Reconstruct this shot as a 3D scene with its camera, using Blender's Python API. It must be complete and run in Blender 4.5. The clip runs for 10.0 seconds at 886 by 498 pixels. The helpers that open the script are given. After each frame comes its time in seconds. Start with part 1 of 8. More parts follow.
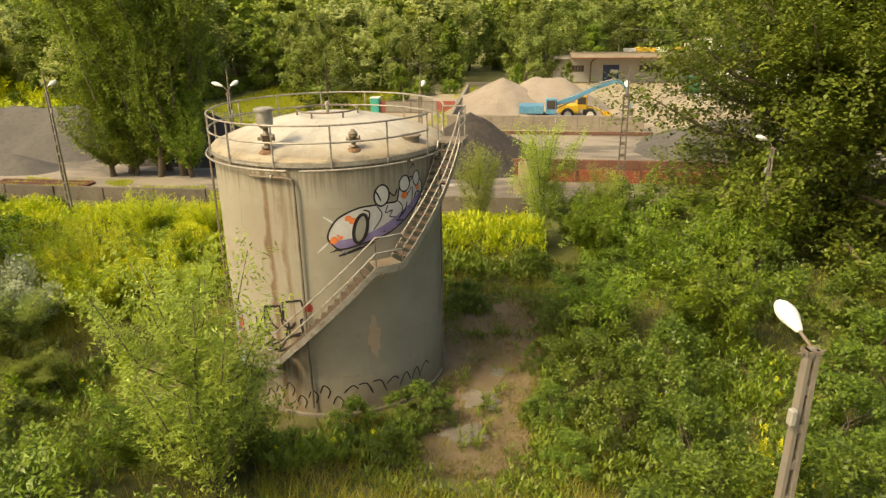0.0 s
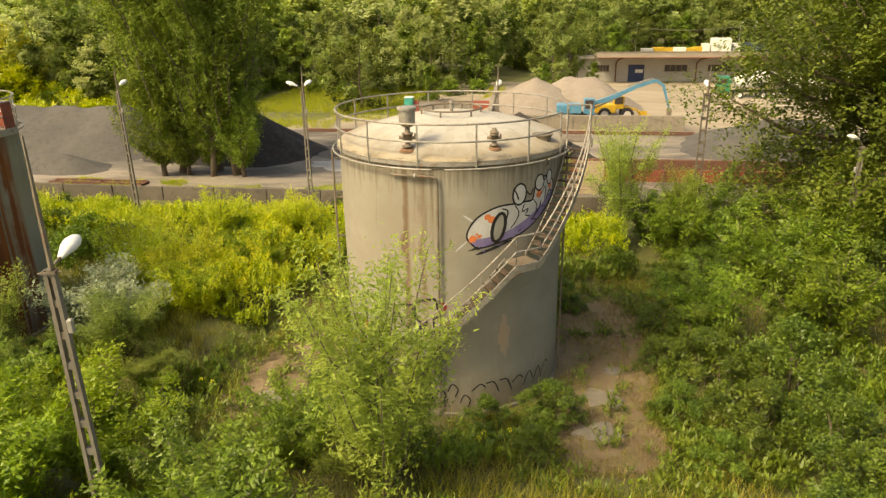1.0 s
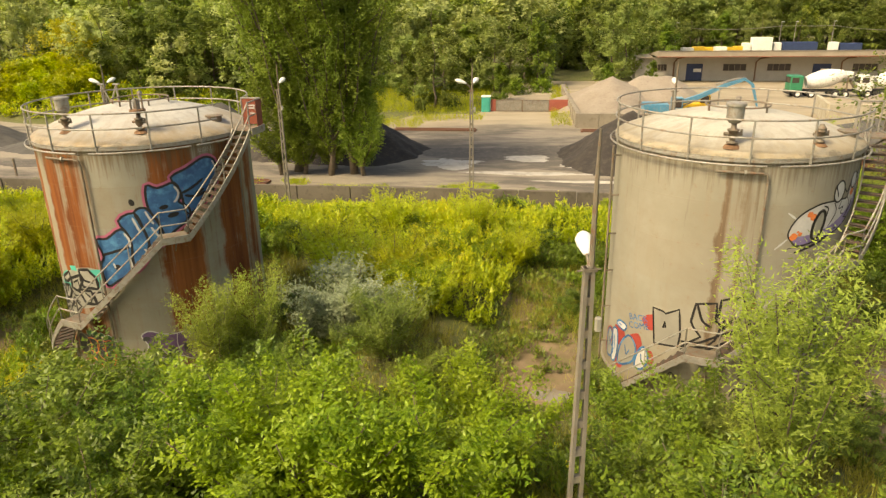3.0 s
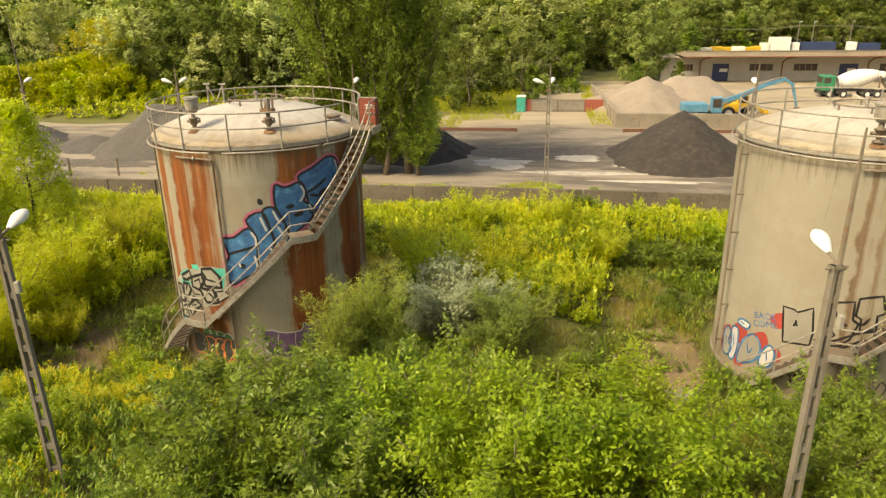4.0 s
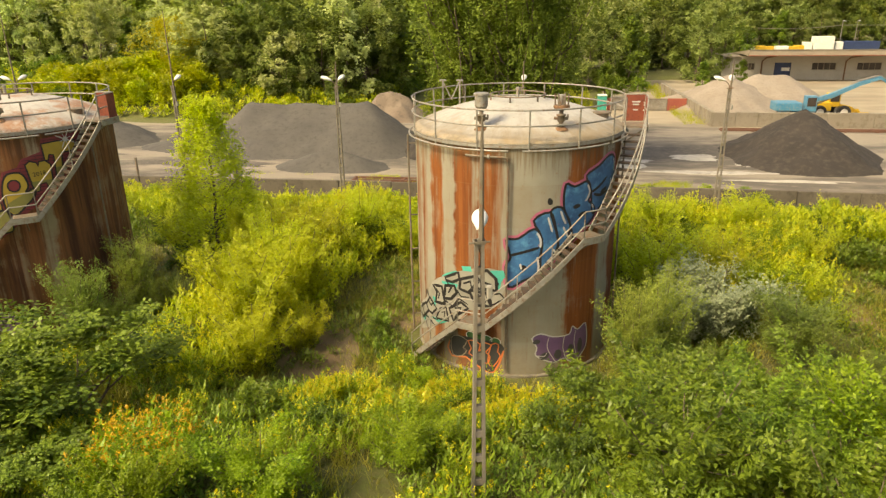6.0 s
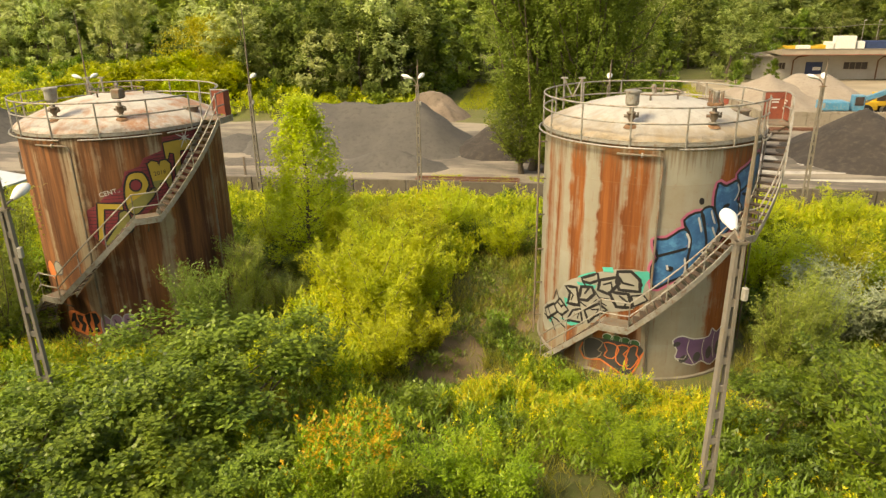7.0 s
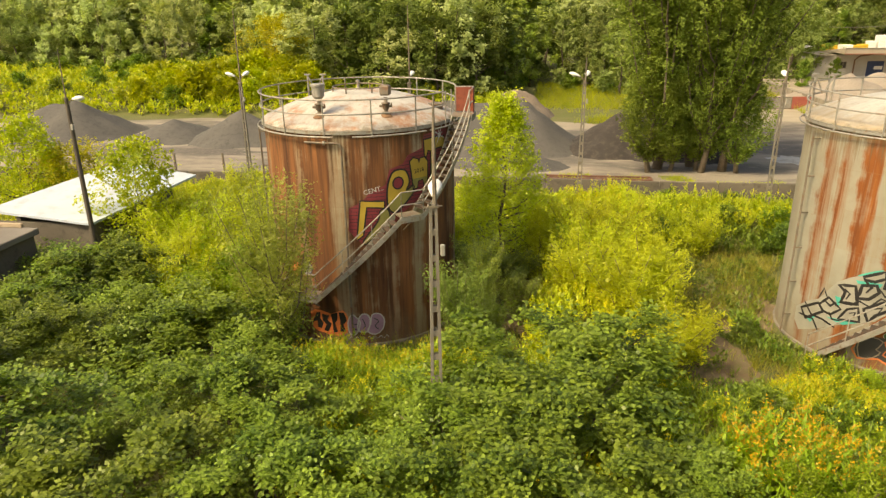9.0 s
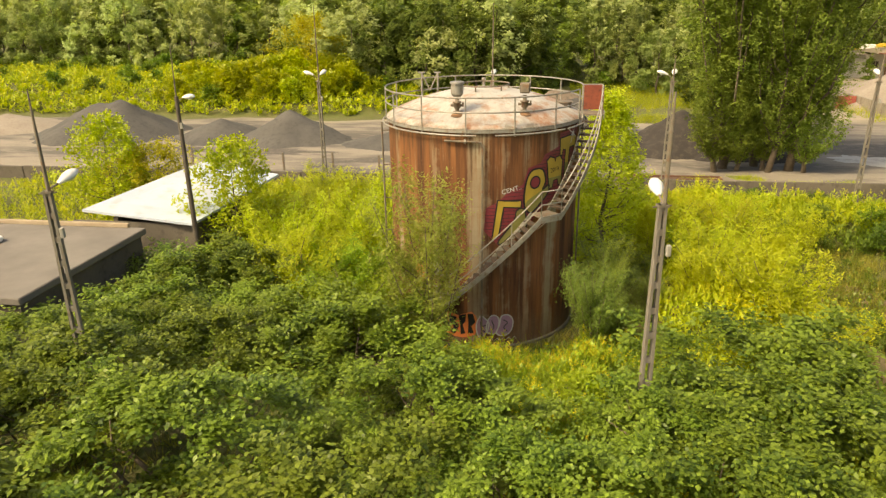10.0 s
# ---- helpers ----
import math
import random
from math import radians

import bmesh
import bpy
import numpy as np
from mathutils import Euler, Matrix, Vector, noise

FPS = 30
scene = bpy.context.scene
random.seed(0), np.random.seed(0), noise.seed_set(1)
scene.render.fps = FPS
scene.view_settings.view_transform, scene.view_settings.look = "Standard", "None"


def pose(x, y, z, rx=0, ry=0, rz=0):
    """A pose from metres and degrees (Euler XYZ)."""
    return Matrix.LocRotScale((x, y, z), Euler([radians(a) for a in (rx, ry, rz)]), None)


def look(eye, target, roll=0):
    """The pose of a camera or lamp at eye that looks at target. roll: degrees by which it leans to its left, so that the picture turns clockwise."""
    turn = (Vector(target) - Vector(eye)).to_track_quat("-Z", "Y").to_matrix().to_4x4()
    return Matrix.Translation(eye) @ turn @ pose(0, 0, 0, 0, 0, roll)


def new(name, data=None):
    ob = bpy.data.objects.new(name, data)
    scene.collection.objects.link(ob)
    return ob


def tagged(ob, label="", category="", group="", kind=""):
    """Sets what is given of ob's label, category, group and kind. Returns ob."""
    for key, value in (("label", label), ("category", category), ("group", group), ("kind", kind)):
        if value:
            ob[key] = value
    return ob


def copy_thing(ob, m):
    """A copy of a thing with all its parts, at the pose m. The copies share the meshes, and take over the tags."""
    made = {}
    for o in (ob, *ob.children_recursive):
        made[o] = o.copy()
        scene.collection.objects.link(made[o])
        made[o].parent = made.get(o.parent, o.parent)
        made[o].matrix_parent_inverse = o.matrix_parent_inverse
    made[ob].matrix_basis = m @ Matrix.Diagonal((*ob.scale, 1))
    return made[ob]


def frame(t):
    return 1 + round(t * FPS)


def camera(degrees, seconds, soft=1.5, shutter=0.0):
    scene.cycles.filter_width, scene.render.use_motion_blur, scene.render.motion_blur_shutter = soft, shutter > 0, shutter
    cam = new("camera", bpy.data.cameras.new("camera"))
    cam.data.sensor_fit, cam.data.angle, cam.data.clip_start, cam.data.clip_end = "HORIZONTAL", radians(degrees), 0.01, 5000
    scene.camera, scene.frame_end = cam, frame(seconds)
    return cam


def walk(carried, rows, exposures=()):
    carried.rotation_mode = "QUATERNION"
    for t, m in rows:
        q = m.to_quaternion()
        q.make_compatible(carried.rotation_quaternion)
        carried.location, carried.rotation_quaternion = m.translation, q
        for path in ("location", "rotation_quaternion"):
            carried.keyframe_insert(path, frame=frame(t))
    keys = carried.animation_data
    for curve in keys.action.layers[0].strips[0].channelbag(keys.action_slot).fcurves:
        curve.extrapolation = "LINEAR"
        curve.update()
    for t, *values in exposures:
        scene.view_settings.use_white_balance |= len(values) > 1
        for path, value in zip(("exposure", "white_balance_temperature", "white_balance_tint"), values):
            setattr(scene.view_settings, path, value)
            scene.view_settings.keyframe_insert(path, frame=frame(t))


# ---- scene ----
cam = camera(66.09, 10.0, 1.35)
PITCH, ROLL, YAW = -19.92, 0.86, 8.59
PATH = [
    (0.0, 29.970, -23.165, 13.354),
    (0.5, 27.871, -23.523, 13.385),
    (1.0, 25.686, -23.849, 13.389),
    (1.5, 23.344, -24.123, 13.385),
    (2.0, 20.809, -24.361, 13.347),
    (2.5, 18.241, -24.670, 13.351),
    (4.0, 11.404, -25.863, 13.450),
    (4.5, 9.049, -26.127, 13.458),
    (5.0, 6.488, -26.358, 13.429),
    (5.5, 3.803, -26.508, 13.407),
    (7.0, -3.874, -26.904, 13.293),
    (7.5, -6.362, -27.204, 13.299),
    (8.0, -8.847, -27.521, 13.328),
    (8.5, -11.397, -27.846, 13.290),
    (9.0, -14.026, -28.134, 13.276),
    (9.5, -16.645, -28.400, 13.278),
    (10.0, -19.239, -28.520, 13.226),
]
walk(cam, [(t, pose(x, y, z, 90 + PITCH, ROLL, YAW)) for t, x, y, z in PATH], [(0.0, 1.06, 8100, 6), (10.0, 1.06, 8100, 6)])

# ---- light ----
SUN_AZ, SUN_EL = 223.0, 48.0
world = bpy.data.worlds.new("sky")
scene.world = world
world.use_nodes = True
_n, _l = world.node_tree.nodes, world.node_tree.links
_n.clear()
_sky = _n.new("ShaderNodeTexSky")
_sky.sky_type = "NISHITA"
_sky.sun_disc = False
_sky.sun_elevation = radians(SUN_EL)
_sky.sun_rotation = radians(90.0 - SUN_AZ)
_sky.air_density, _sky.dust_density, _sky.ozone_density = 1.0, 6.0, 0.5
_bg = _n.new("ShaderNodeBackground")
_bg.inputs["Strength"].default_value = 0.108
_out = _n.new("ShaderNodeOutputWorld")
_l.new(_sky.outputs[0], _bg.inputs[0])
_l.new(_bg.outputs[0], _out.inputs[0])

sun = new("sun", bpy.data.lights.new("sun", "SUN"))
sun.data.energy, sun.data.angle, sun.data.color = 1.85, radians(16.0), (1.0, 0.885, 0.665)
_d = Vector((math.cos(radians(SUN_AZ)) * math.cos(radians(SUN_EL)), math.sin(radians(SUN_AZ)) * math.cos(radians(SUN_EL)), math.sin(radians(SUN_EL))))
sun.matrix_world = look(_d * 200, (0, 0, 0))


# ---- materials ----
def shader(name):
    m = bpy.data.materials.new(name)
    m.use_nodes = True
    nt = m.node_tree
    return m, nt, nt.nodes["Principled BSDF"]


def node(nt, kind, **inputs):
    n = nt.nodes.new("ShaderNode" + kind)
    for k, v in inputs.items():
        n.inputs[k.replace("_", " ")].default_value = v
    return n


def noise_tex(nt, scale, detail=4.0, rough=0.55, vec=None):
    n = node(nt, "TexNoise", Scale=scale, Detail=detail, Roughness=rough)
    if vec is not None:
        nt.links.new(vec, n.inputs["Vector"])
    return n.outputs["Fac"]


def ramp(nt, fac, stops):
    n = nt.nodes.new("ShaderNodeValToRGB")
    e = n.color_ramp.elements
    while len(e) < len(stops):
        e.new(0.5)
    for el, (p, c) in zip(e, stops):
        el.position, el.color = p, ((c, c, c, 1.0) if isinstance(c, (int, float)) else (*c, 1.0))
    nt.links.new(fac, n.inputs[0])
    return n.outputs[0]


def mix(nt, fac, a, b, mode="MIX"):
    n = nt.nodes.new("ShaderNodeMix")
    n.data_type, n.blend_type = "RGBA", mode
    for sock, val in ((n.inputs["Factor"], fac), (n.inputs["A"], a), (n.inputs["B"], b)):
        if isinstance(val, bpy.types.NodeSocket):
            nt.links.new(val, sock)
        elif isinstance(val, (int, float)):
            sock.default_value = val
        else:
            sock.default_value = (*val, 1.0)
    return n.outputs["Result"]


def calc(nt, op, a, b=0.0):
    n = nt.nodes.new("ShaderNodeMath")
    n.operation = op
    for sock, val in zip(n.inputs, (a, b)):
        if isinstance(val, bpy.types.NodeSocket):
            nt.links.new(val, sock)
        else:
            sock.default_value = val
    return n.outputs[0]


def coords(nt, which="Object"):
    return nt.nodes.new("ShaderNodeTexCoord").outputs[which]


def world_pos(nt):
    return nt.nodes.new("ShaderNodeNewGeometry").outputs["Position"]


def bump(nt, bsdf, height, strength, distance=0.02):
    b = node(nt, "Bump", Strength=strength, Distance=distance)
    nt.links.new(height, b.inputs["Height"])
    nt.links.new(b.outputs[0], bsdf.inputs["Normal"])


def surface(name, c1, c2, scale, rough=0.8, metal=0.0, c3=None, scale2=None, bump_s=0.3, bump_d=0.01, where="Object"):
    """Two-scale mottled surface."""
    m, nt, b = shader(name)
    v = coords(nt) if where == "Object" else world_pos(nt)
    col = mix(nt, ramp(nt, noise_tex(nt, scale, 5, 0.6, v), [(0.3, 0.0), (0.7, 1.0)]), c1, c2)
    if c3:
        col = mix(nt, ramp(nt, noise_tex(nt, scale2 or scale * 6, 6, 0.65, v), [(0.5, 0.0), (0.72, 1.0)]), col, c3)
    nt.links.new(col, b.inputs["Base Color"])
    b.inputs["Roughness"].default_value, b.inputs["Metallic"].default_value = rough, metal
    bump(nt, b, noise_tex(nt, scale * 9, 5, 0.7, v), bump_s, bump_d)
    return m


def leaf_material(name, dark, light, tip, glow=0.4, rough=0.42, gloss=0.32):
    """Leaves: colour varies leaf by leaf, clump by clump and plant by plant, and light passes through them."""
    m, nt, b = shader(name)
    g = nt.nodes.new("ShaderNodeNewGeometry")
    info = nt.nodes.new("ShaderNodeObjectInfo")
    col = mix(nt, g.outputs["Random Per Island"], dark, light)
    clump = ramp(nt, noise_tex(nt, 0.55, 3, 0.6, g.outputs["Position"]), [(0.38, 0.0), (0.66, 1.0)])
    col = mix(nt, calc(nt, "MULTIPLY", clump, 0.55), col, tip)
    h = nt.nodes.new("ShaderNodeHueSaturation")
    nt.links.new(calc(nt, "MULTIPLY_ADD", info.outputs["Random"], 0.022), h.inputs["Hue"])
    h.inputs["Hue"].links[0].from_node.inputs[2].default_value = 0.489
    nt.links.new(calc(nt, "MULTIPLY_ADD", info.outputs["Random"], 0.35), h.inputs["Value"])
    h.inputs["Value"].links[0].from_node.inputs[2].default_value = 0.93
    nt.links.new(col, h.inputs["Color"])
    nt.links.new(h.outputs[0], b.inputs["Base Color"])
    b.inputs["Roughness"].default_value = rough
    b.inputs["Specular IOR Level"].default_value = gloss
    tr = nt.nodes.new("ShaderNodeBsdfTranslucent")
    nt.links.new(mix(nt, 1.0, h.outputs[0], (1.15, 1.2, 0.5), "MULTIPLY"), tr.inputs["Color"])
    ms = nt.nodes.new("ShaderNodeMixShader")
    ms.inputs[0].default_value = glow * 0.78
    nt.links.new(b.outputs[0], ms.inputs[1])
    nt.links.new(tr.outputs[0], ms.inputs[2])
    nt.links.new(ms.outputs[0], nt.nodes["Material Output"].inputs["Surface"])
    return m


LEAF_SHRUB = leaf_material("leaf_shrub", (0.044, 0.0858, 0.0099), (0.165, 0.242, 0.022), (0.22, 0.286, 0.0264), 0.4)
LEAF_DARK = leaf_material("leaf_dark", (0.028, 0.056, 0.008), (0.118, 0.174, 0.02), (0.155, 0.205, 0.024), 0.32)
LEAF_THICKET = leaf_material("leaf_thicket", (0.033, 0.066, 0.009), (0.192, 0.262, 0.032), (0.245, 0.3, 0.036), 0.4, 0.42, 0.34)
LEAF_SILVER = leaf_material("leaf_silver", (0.15, 0.185, 0.105), (0.37, 0.42, 0.26), (0.32, 0.36, 0.215), 0.25)
LEAF_WILLOW = leaf_material("leaf_willow", (0.17, 0.225, 0.042), (0.31, 0.375, 0.07), (0.36, 0.4, 0.07), 0.5)
LEAF_YOUNG = leaf_material("leaf_young", (0.175, 0.255, 0.018), (0.31, 0.385, 0.032), (0.38, 0.42, 0.034), 0.58)
LEAF_LIME = leaf_material("leaf_lime", (0.1, 0.18, 0.011), (0.24, 0.335, 0.023), (0.33, 0.395, 0.027), 0.54)
LEAF_OSIER = leaf_material("leaf_osier", (0.095, 0.145, 0.03), (0.205, 0.265, 0.052), (0.25, 0.295, 0.054), 0.46)
# distance haze is mixed into this leaf colour, so it is paler and greyer
LEAF_HAZE = leaf_material("leaf_haze_wood", (0.28, 0.335, 0.14), (0.37, 0.425, 0.18), (0.494, 0.52, 0.195), 0.5, 0.6, 0.06)
LEAF_FEATHER = leaf_material("leaf_feathery", (0.269, 0.325, 0.0202), (0.448, 0.493, 0.0336), (0.526, 0.515, 0.0336), 0.56)
LEAF_GOLD = leaf_material("leaf_gold", (0.24, 0.215, 0.016), (0.38, 0.335, 0.026), (0.43, 0.33, 0.022), 0.5)
LEAF_POPLAR = leaf_material("leaf_poplar", (0.108, 0.156, 0.03), (0.21, 0.275, 0.05), (0.27, 0.315, 0.056), 0.44, 0.6, 0.08)
LEAF_FOREST = leaf_material("leaf_forest", (0.15, 0.195, 0.062), (0.215, 0.262, 0.084), (0.285, 0.312, 0.09), 0.48, 0.6, 0.06)
LEAF_OLD = leaf_material("leaf_old_poplar", (0.068, 0.098, 0.022), (0.11, 0.143, 0.03), (0.155, 0.175, 0.032), 0.4, 0.6, 0.06)
LEAF_OLD_NEAR = leaf_material("leaf_big_poplar", (0.045, 0.072, 0.012), (0.142, 0.182, 0.025), (0.195, 0.22, 0.03), 0.38, 0.42, 0.25)
LEAF_MEADOW = leaf_material("leaf_meadow", (0.201, 0.262, 0.0171), (0.384, 0.421, 0.0268), (0.488, 0.47, 0.0244), 0.52)
LEAF_SAPLING = leaf_material("leaf_sapling", (0.34, 0.41, 0.03), (0.54, 0.6, 0.05), (0.58, 0.61, 0.05), 0.66)
STRAW = leaf_material("dry_straw", (0.13, 0.095, 0.042), (0.24, 0.17, 0.075), (0.2, 0.17, 0.05), 0.2)
PLUME = leaf_material("goldenrod_flower", (0.418, 0.385, 0.0176), (0.594, 0.528, 0.0242), (0.616, 0.506, 0.0198), 0.35)
PLUME_ORANGE = leaf_material("goldenrod_orange", (0.46, 0.33, 0.014), (0.62, 0.42, 0.02), (0.62, 0.36, 0.018), 0.35)
GRASS = leaf_material("grass_blade", (0.156, 0.180, 0.019), (0.300, 0.288, 0.048), (0.360, 0.288, 0.077), 0.35)
BARK = surface("bark", (0.10, 0.075, 0.05), (0.17, 0.135, 0.095), 3.0, 0.95, bump_s=0.8, bump_d=0.03)
STEEL = surface("galvanised_steel", (0.25, 0.24, 0.21), (0.37, 0.35, 0.305), 2.5, 0.55, 0.35, (0.22, 0.13, 0.07), 7.0)
OLD_STEEL = surface("weathered_steel", (0.13, 0.108, 0.08), (0.23, 0.195, 0.145), 2.0, 0.7, 0.15, (0.21, 0.09, 0.04), 5.0)
# brown tread steel with rust; shade between the stringers is mixed into its colour
TREAD = surface("shade_dark_tread", (0.055, 0.042, 0.032), (0.10, 0.078, 0.058), 2.0, 0.8, 0.1, (0.13, 0.06, 0.03), 6.0)
RUST = surface("rusted_sheet", (0.19, 0.045, 0.025), (0.27, 0.075, 0.04), 1.5, 0.8, 0.0, (0.10, 0.03, 0.02), 6.0)
BROWN_RUST = surface("brown_rust", (0.16, 0.085, 0.04), (0.26, 0.145, 0.075), 3.0, 0.85, 0.0, (0.10, 0.05, 0.028), 9.0)
CONCRETE = surface("pole_concrete", (0.145, 0.128, 0.102), (0.225, 0.202, 0.165), 1.6, 0.9, 0.0, (0.19, 0.15, 0.10), 5.0)
WALL_CONC = surface("wall_concrete", (0.10, 0.085, 0.066), (0.16, 0.135, 0.105), 0.5, 0.92, 0.0, (0.065, 0.056, 0.044), 2.0, where="World")
BAY_CONC = surface("bay_concrete", (0.2, 0.172, 0.13), (0.3, 0.262, 0.205), 0.35, 0.92, 0.0, (0.14, 0.115, 0.08), 1.4, where="World")
RENDERED = surface("rendered_wall", (0.38, 0.36, 0.31), (0.45, 0.425, 0.375), 0.4, 0.9, 0.0, (0.38, 0.35, 0.30), 1.5, where="World")
FASCIA = surface("roof_fascia", (0.26, 0.22, 0.165), (0.33, 0.285, 0.22), 0.5, 0.85, where="World")
DARK_GLASS = surface("dark_window", (0.045, 0.035, 0.03), (0.075, 0.06, 0.05), 1.0, 0.25, bump_s=0.05)
BLUE_PAINT = surface("blue_door_paint", (0.02, 0.035, 0.09), (0.03, 0.05, 0.13), 1.0, 0.6)
DARK_CONC = surface("dark_concrete", (0.075, 0.06, 0.045), (0.13, 0.108, 0.08), 1.6, 0.9, 0.0, (0.2, 0.17, 0.13), 4.0)
BAY_PALE = surface("pale_bay_concrete", (0.36, 0.32, 0.24), (0.46, 0.42, 0.33), 0.4, 0.9, 0.0, (0.3, 0.25, 0.17), 1.4, where="World")
CYAN_PAINT = surface("blue_machine_paint", (0.05, 0.21, 0.34), (0.09, 0.28, 0.42), 1.5, 0.5, 0.0, (0.25, 0.27, 0.25), 6.0)
YELLOW_PAINT = surface("yellow_machine_paint", (0.55, 0.33, 0.02), (0.65, 0.42, 0.03), 1.5, 0.5, 0.0, (0.30, 0.20, 0.05), 6.0)
GREEN_PAINT = surface("green_cab_paint", (0.02, 0.16, 0.08), (0.03, 0.22, 0.11), 1.5, 0.45)
BOX_GREY = surface("grey_enamel", (0.26, 0.25, 0.22), (0.35, 0.34, 0.3), 2.0, 0.6, 0.0, (0.28, 0.24, 0.18), 8.0)
WHITE_PAINT = surface("white_paint", (0.70, 0.69, 0.64), (0.80, 0.78, 0.73), 1.5, 0.5, 0.0, (0.5, 0.47, 0.40), 5.0)
RUBBER = surface("tyre_rubber", (0.02, 0.02, 0.02), (0.04, 0.038, 0.035), 4.0, 0.9)
TEAL_BOX = surface("teal_plastic", (0.03, 0.28, 0.22), (0.05, 0.36, 0.29), 1.5, 0.5)
RED_SHEET = surface("red_container", (0.25, 0.06, 0.04), (0.32, 0.09, 0.06), 1.0, 0.7)
BROWN_BEAM = surface("brown_edge_board", (0.11, 0.05, 0.032), (0.17, 0.08, 0.05), 0.8, 0.85, where="World")
LAMP_SHELL = surface("lamp_housing", (0.66, 0.66, 0.64), (0.78, 0.78, 0.75), 3.0, 0.35, 0.0, (0.55, 0.53, 0.48), 9.0)
SAND = surface("pale_gravel", (0.235, 0.195, 0.153), (0.295, 0.252, 0.203), 0.45, 0.97, 0.0, (0.21, 0.168, 0.128), 3.5, 0.6, 0.05, "World")
GRIT = surface("grey_grit", (0.073, 0.068, 0.062), (0.105, 0.097, 0.085), 0.35, 0.97, 0.0, (0.059, 0.055, 0.049), 2.5, 0.6, 0.05, "World")
BLACK_GRIT = surface("dark_asphalt_millings", (0.028, 0.024, 0.021), (0.046, 0.038, 0.032), 0.5, 0.97, 0.0, (0.07, 0.056, 0.045), 2.0, 0.7, 0.06, "World")
SPOIL = surface("brown_spoil", (0.16, 0.12, 0.09), (0.24, 0.19, 0.14), 0.5, 0.97, 0.0, (0.10, 0.08, 0.06), 2.0, 0.7, 0.08, "World")
# pale roof sheet; the blue sky it mirrors is put into the base
SKY_TINT_ROOF = surface("sky_tinted_sheet_roof", (0.44, 0.49, 0.56), (0.52, 0.57, 0.64), 0.3, 0.45, 0.0, (0.44, 0.45, 0.46), 1.2)
FELT = surface("roofing_felt", (0.145, 0.128, 0.11), (0.21, 0.188, 0.162), 0.5, 0.95)
TIMBER = surface("weathered_board", (0.30, 0.23, 0.15), (0.40, 0.32, 0.22), 2.0, 0.85)


def ground_material():
    m, nt, b = shader("meadow_soil")
    p = world_pos(nt)
    col = mix(nt, ramp(nt, noise_tex(nt, 0.25, 5, 0.6, p), [(0.35, 0.0), (0.65, 1.0)]), (0.10, 0.11, 0.026), (0.145, 0.125, 0.052))
    col = mix(nt, ramp(nt, noise_tex(nt, 3.5, 6, 0.7, p), [(0.42, 0.0), (0.62, 1.0)]), col, (0.10, 0.125, 0.022))
    col = mix(nt, ramp(nt, noise_tex(nt, 14.0, 5, 0.7, p), [(0.5, 0.0), (0.75, 0.8)]), col, (0.165, 0.14, 0.065))
    nt.links.new(col, b.inputs["Base Color"])
    b.inputs["Roughness"].default_value = 1.0
    bump(nt, b, noise_tex(nt, 9.0, 6, 0.75, p), 0.9, 0.08)
    return m


def earth_material():
    m, nt, b = shader("bare_trampled_earth")
    p = world_pos(nt)
    col = mix(nt, ramp(nt, noise_tex(nt, 0.7, 5, 0.6, p), [(0.35, 0.0), (0.65, 1.0)]), (0.145, 0.1, 0.055), (0.22, 0.16, 0.095))
    col = mix(nt, ramp(nt, noise_tex(nt, 1.6, 6, 0.75, p), [(0.48, 0.0), (0.62, 0.9)]), col, (0.14, 0.13, 0.045))
    col = mix(nt, ramp(nt, noise_tex(nt, 18.0, 4, 0.7, p), [(0.5, 0.0), (0.8, 0.6)]), col, (0.21, 0.16, 0.10))
    nt.links.new(col, b.inputs["Base Color"])
    b.inputs["Roughness"].default_value = 1.0
    bump(nt, b, noise_tex(nt, 12.0, 6, 0.75, p), 0.7, 0.04)
    return m


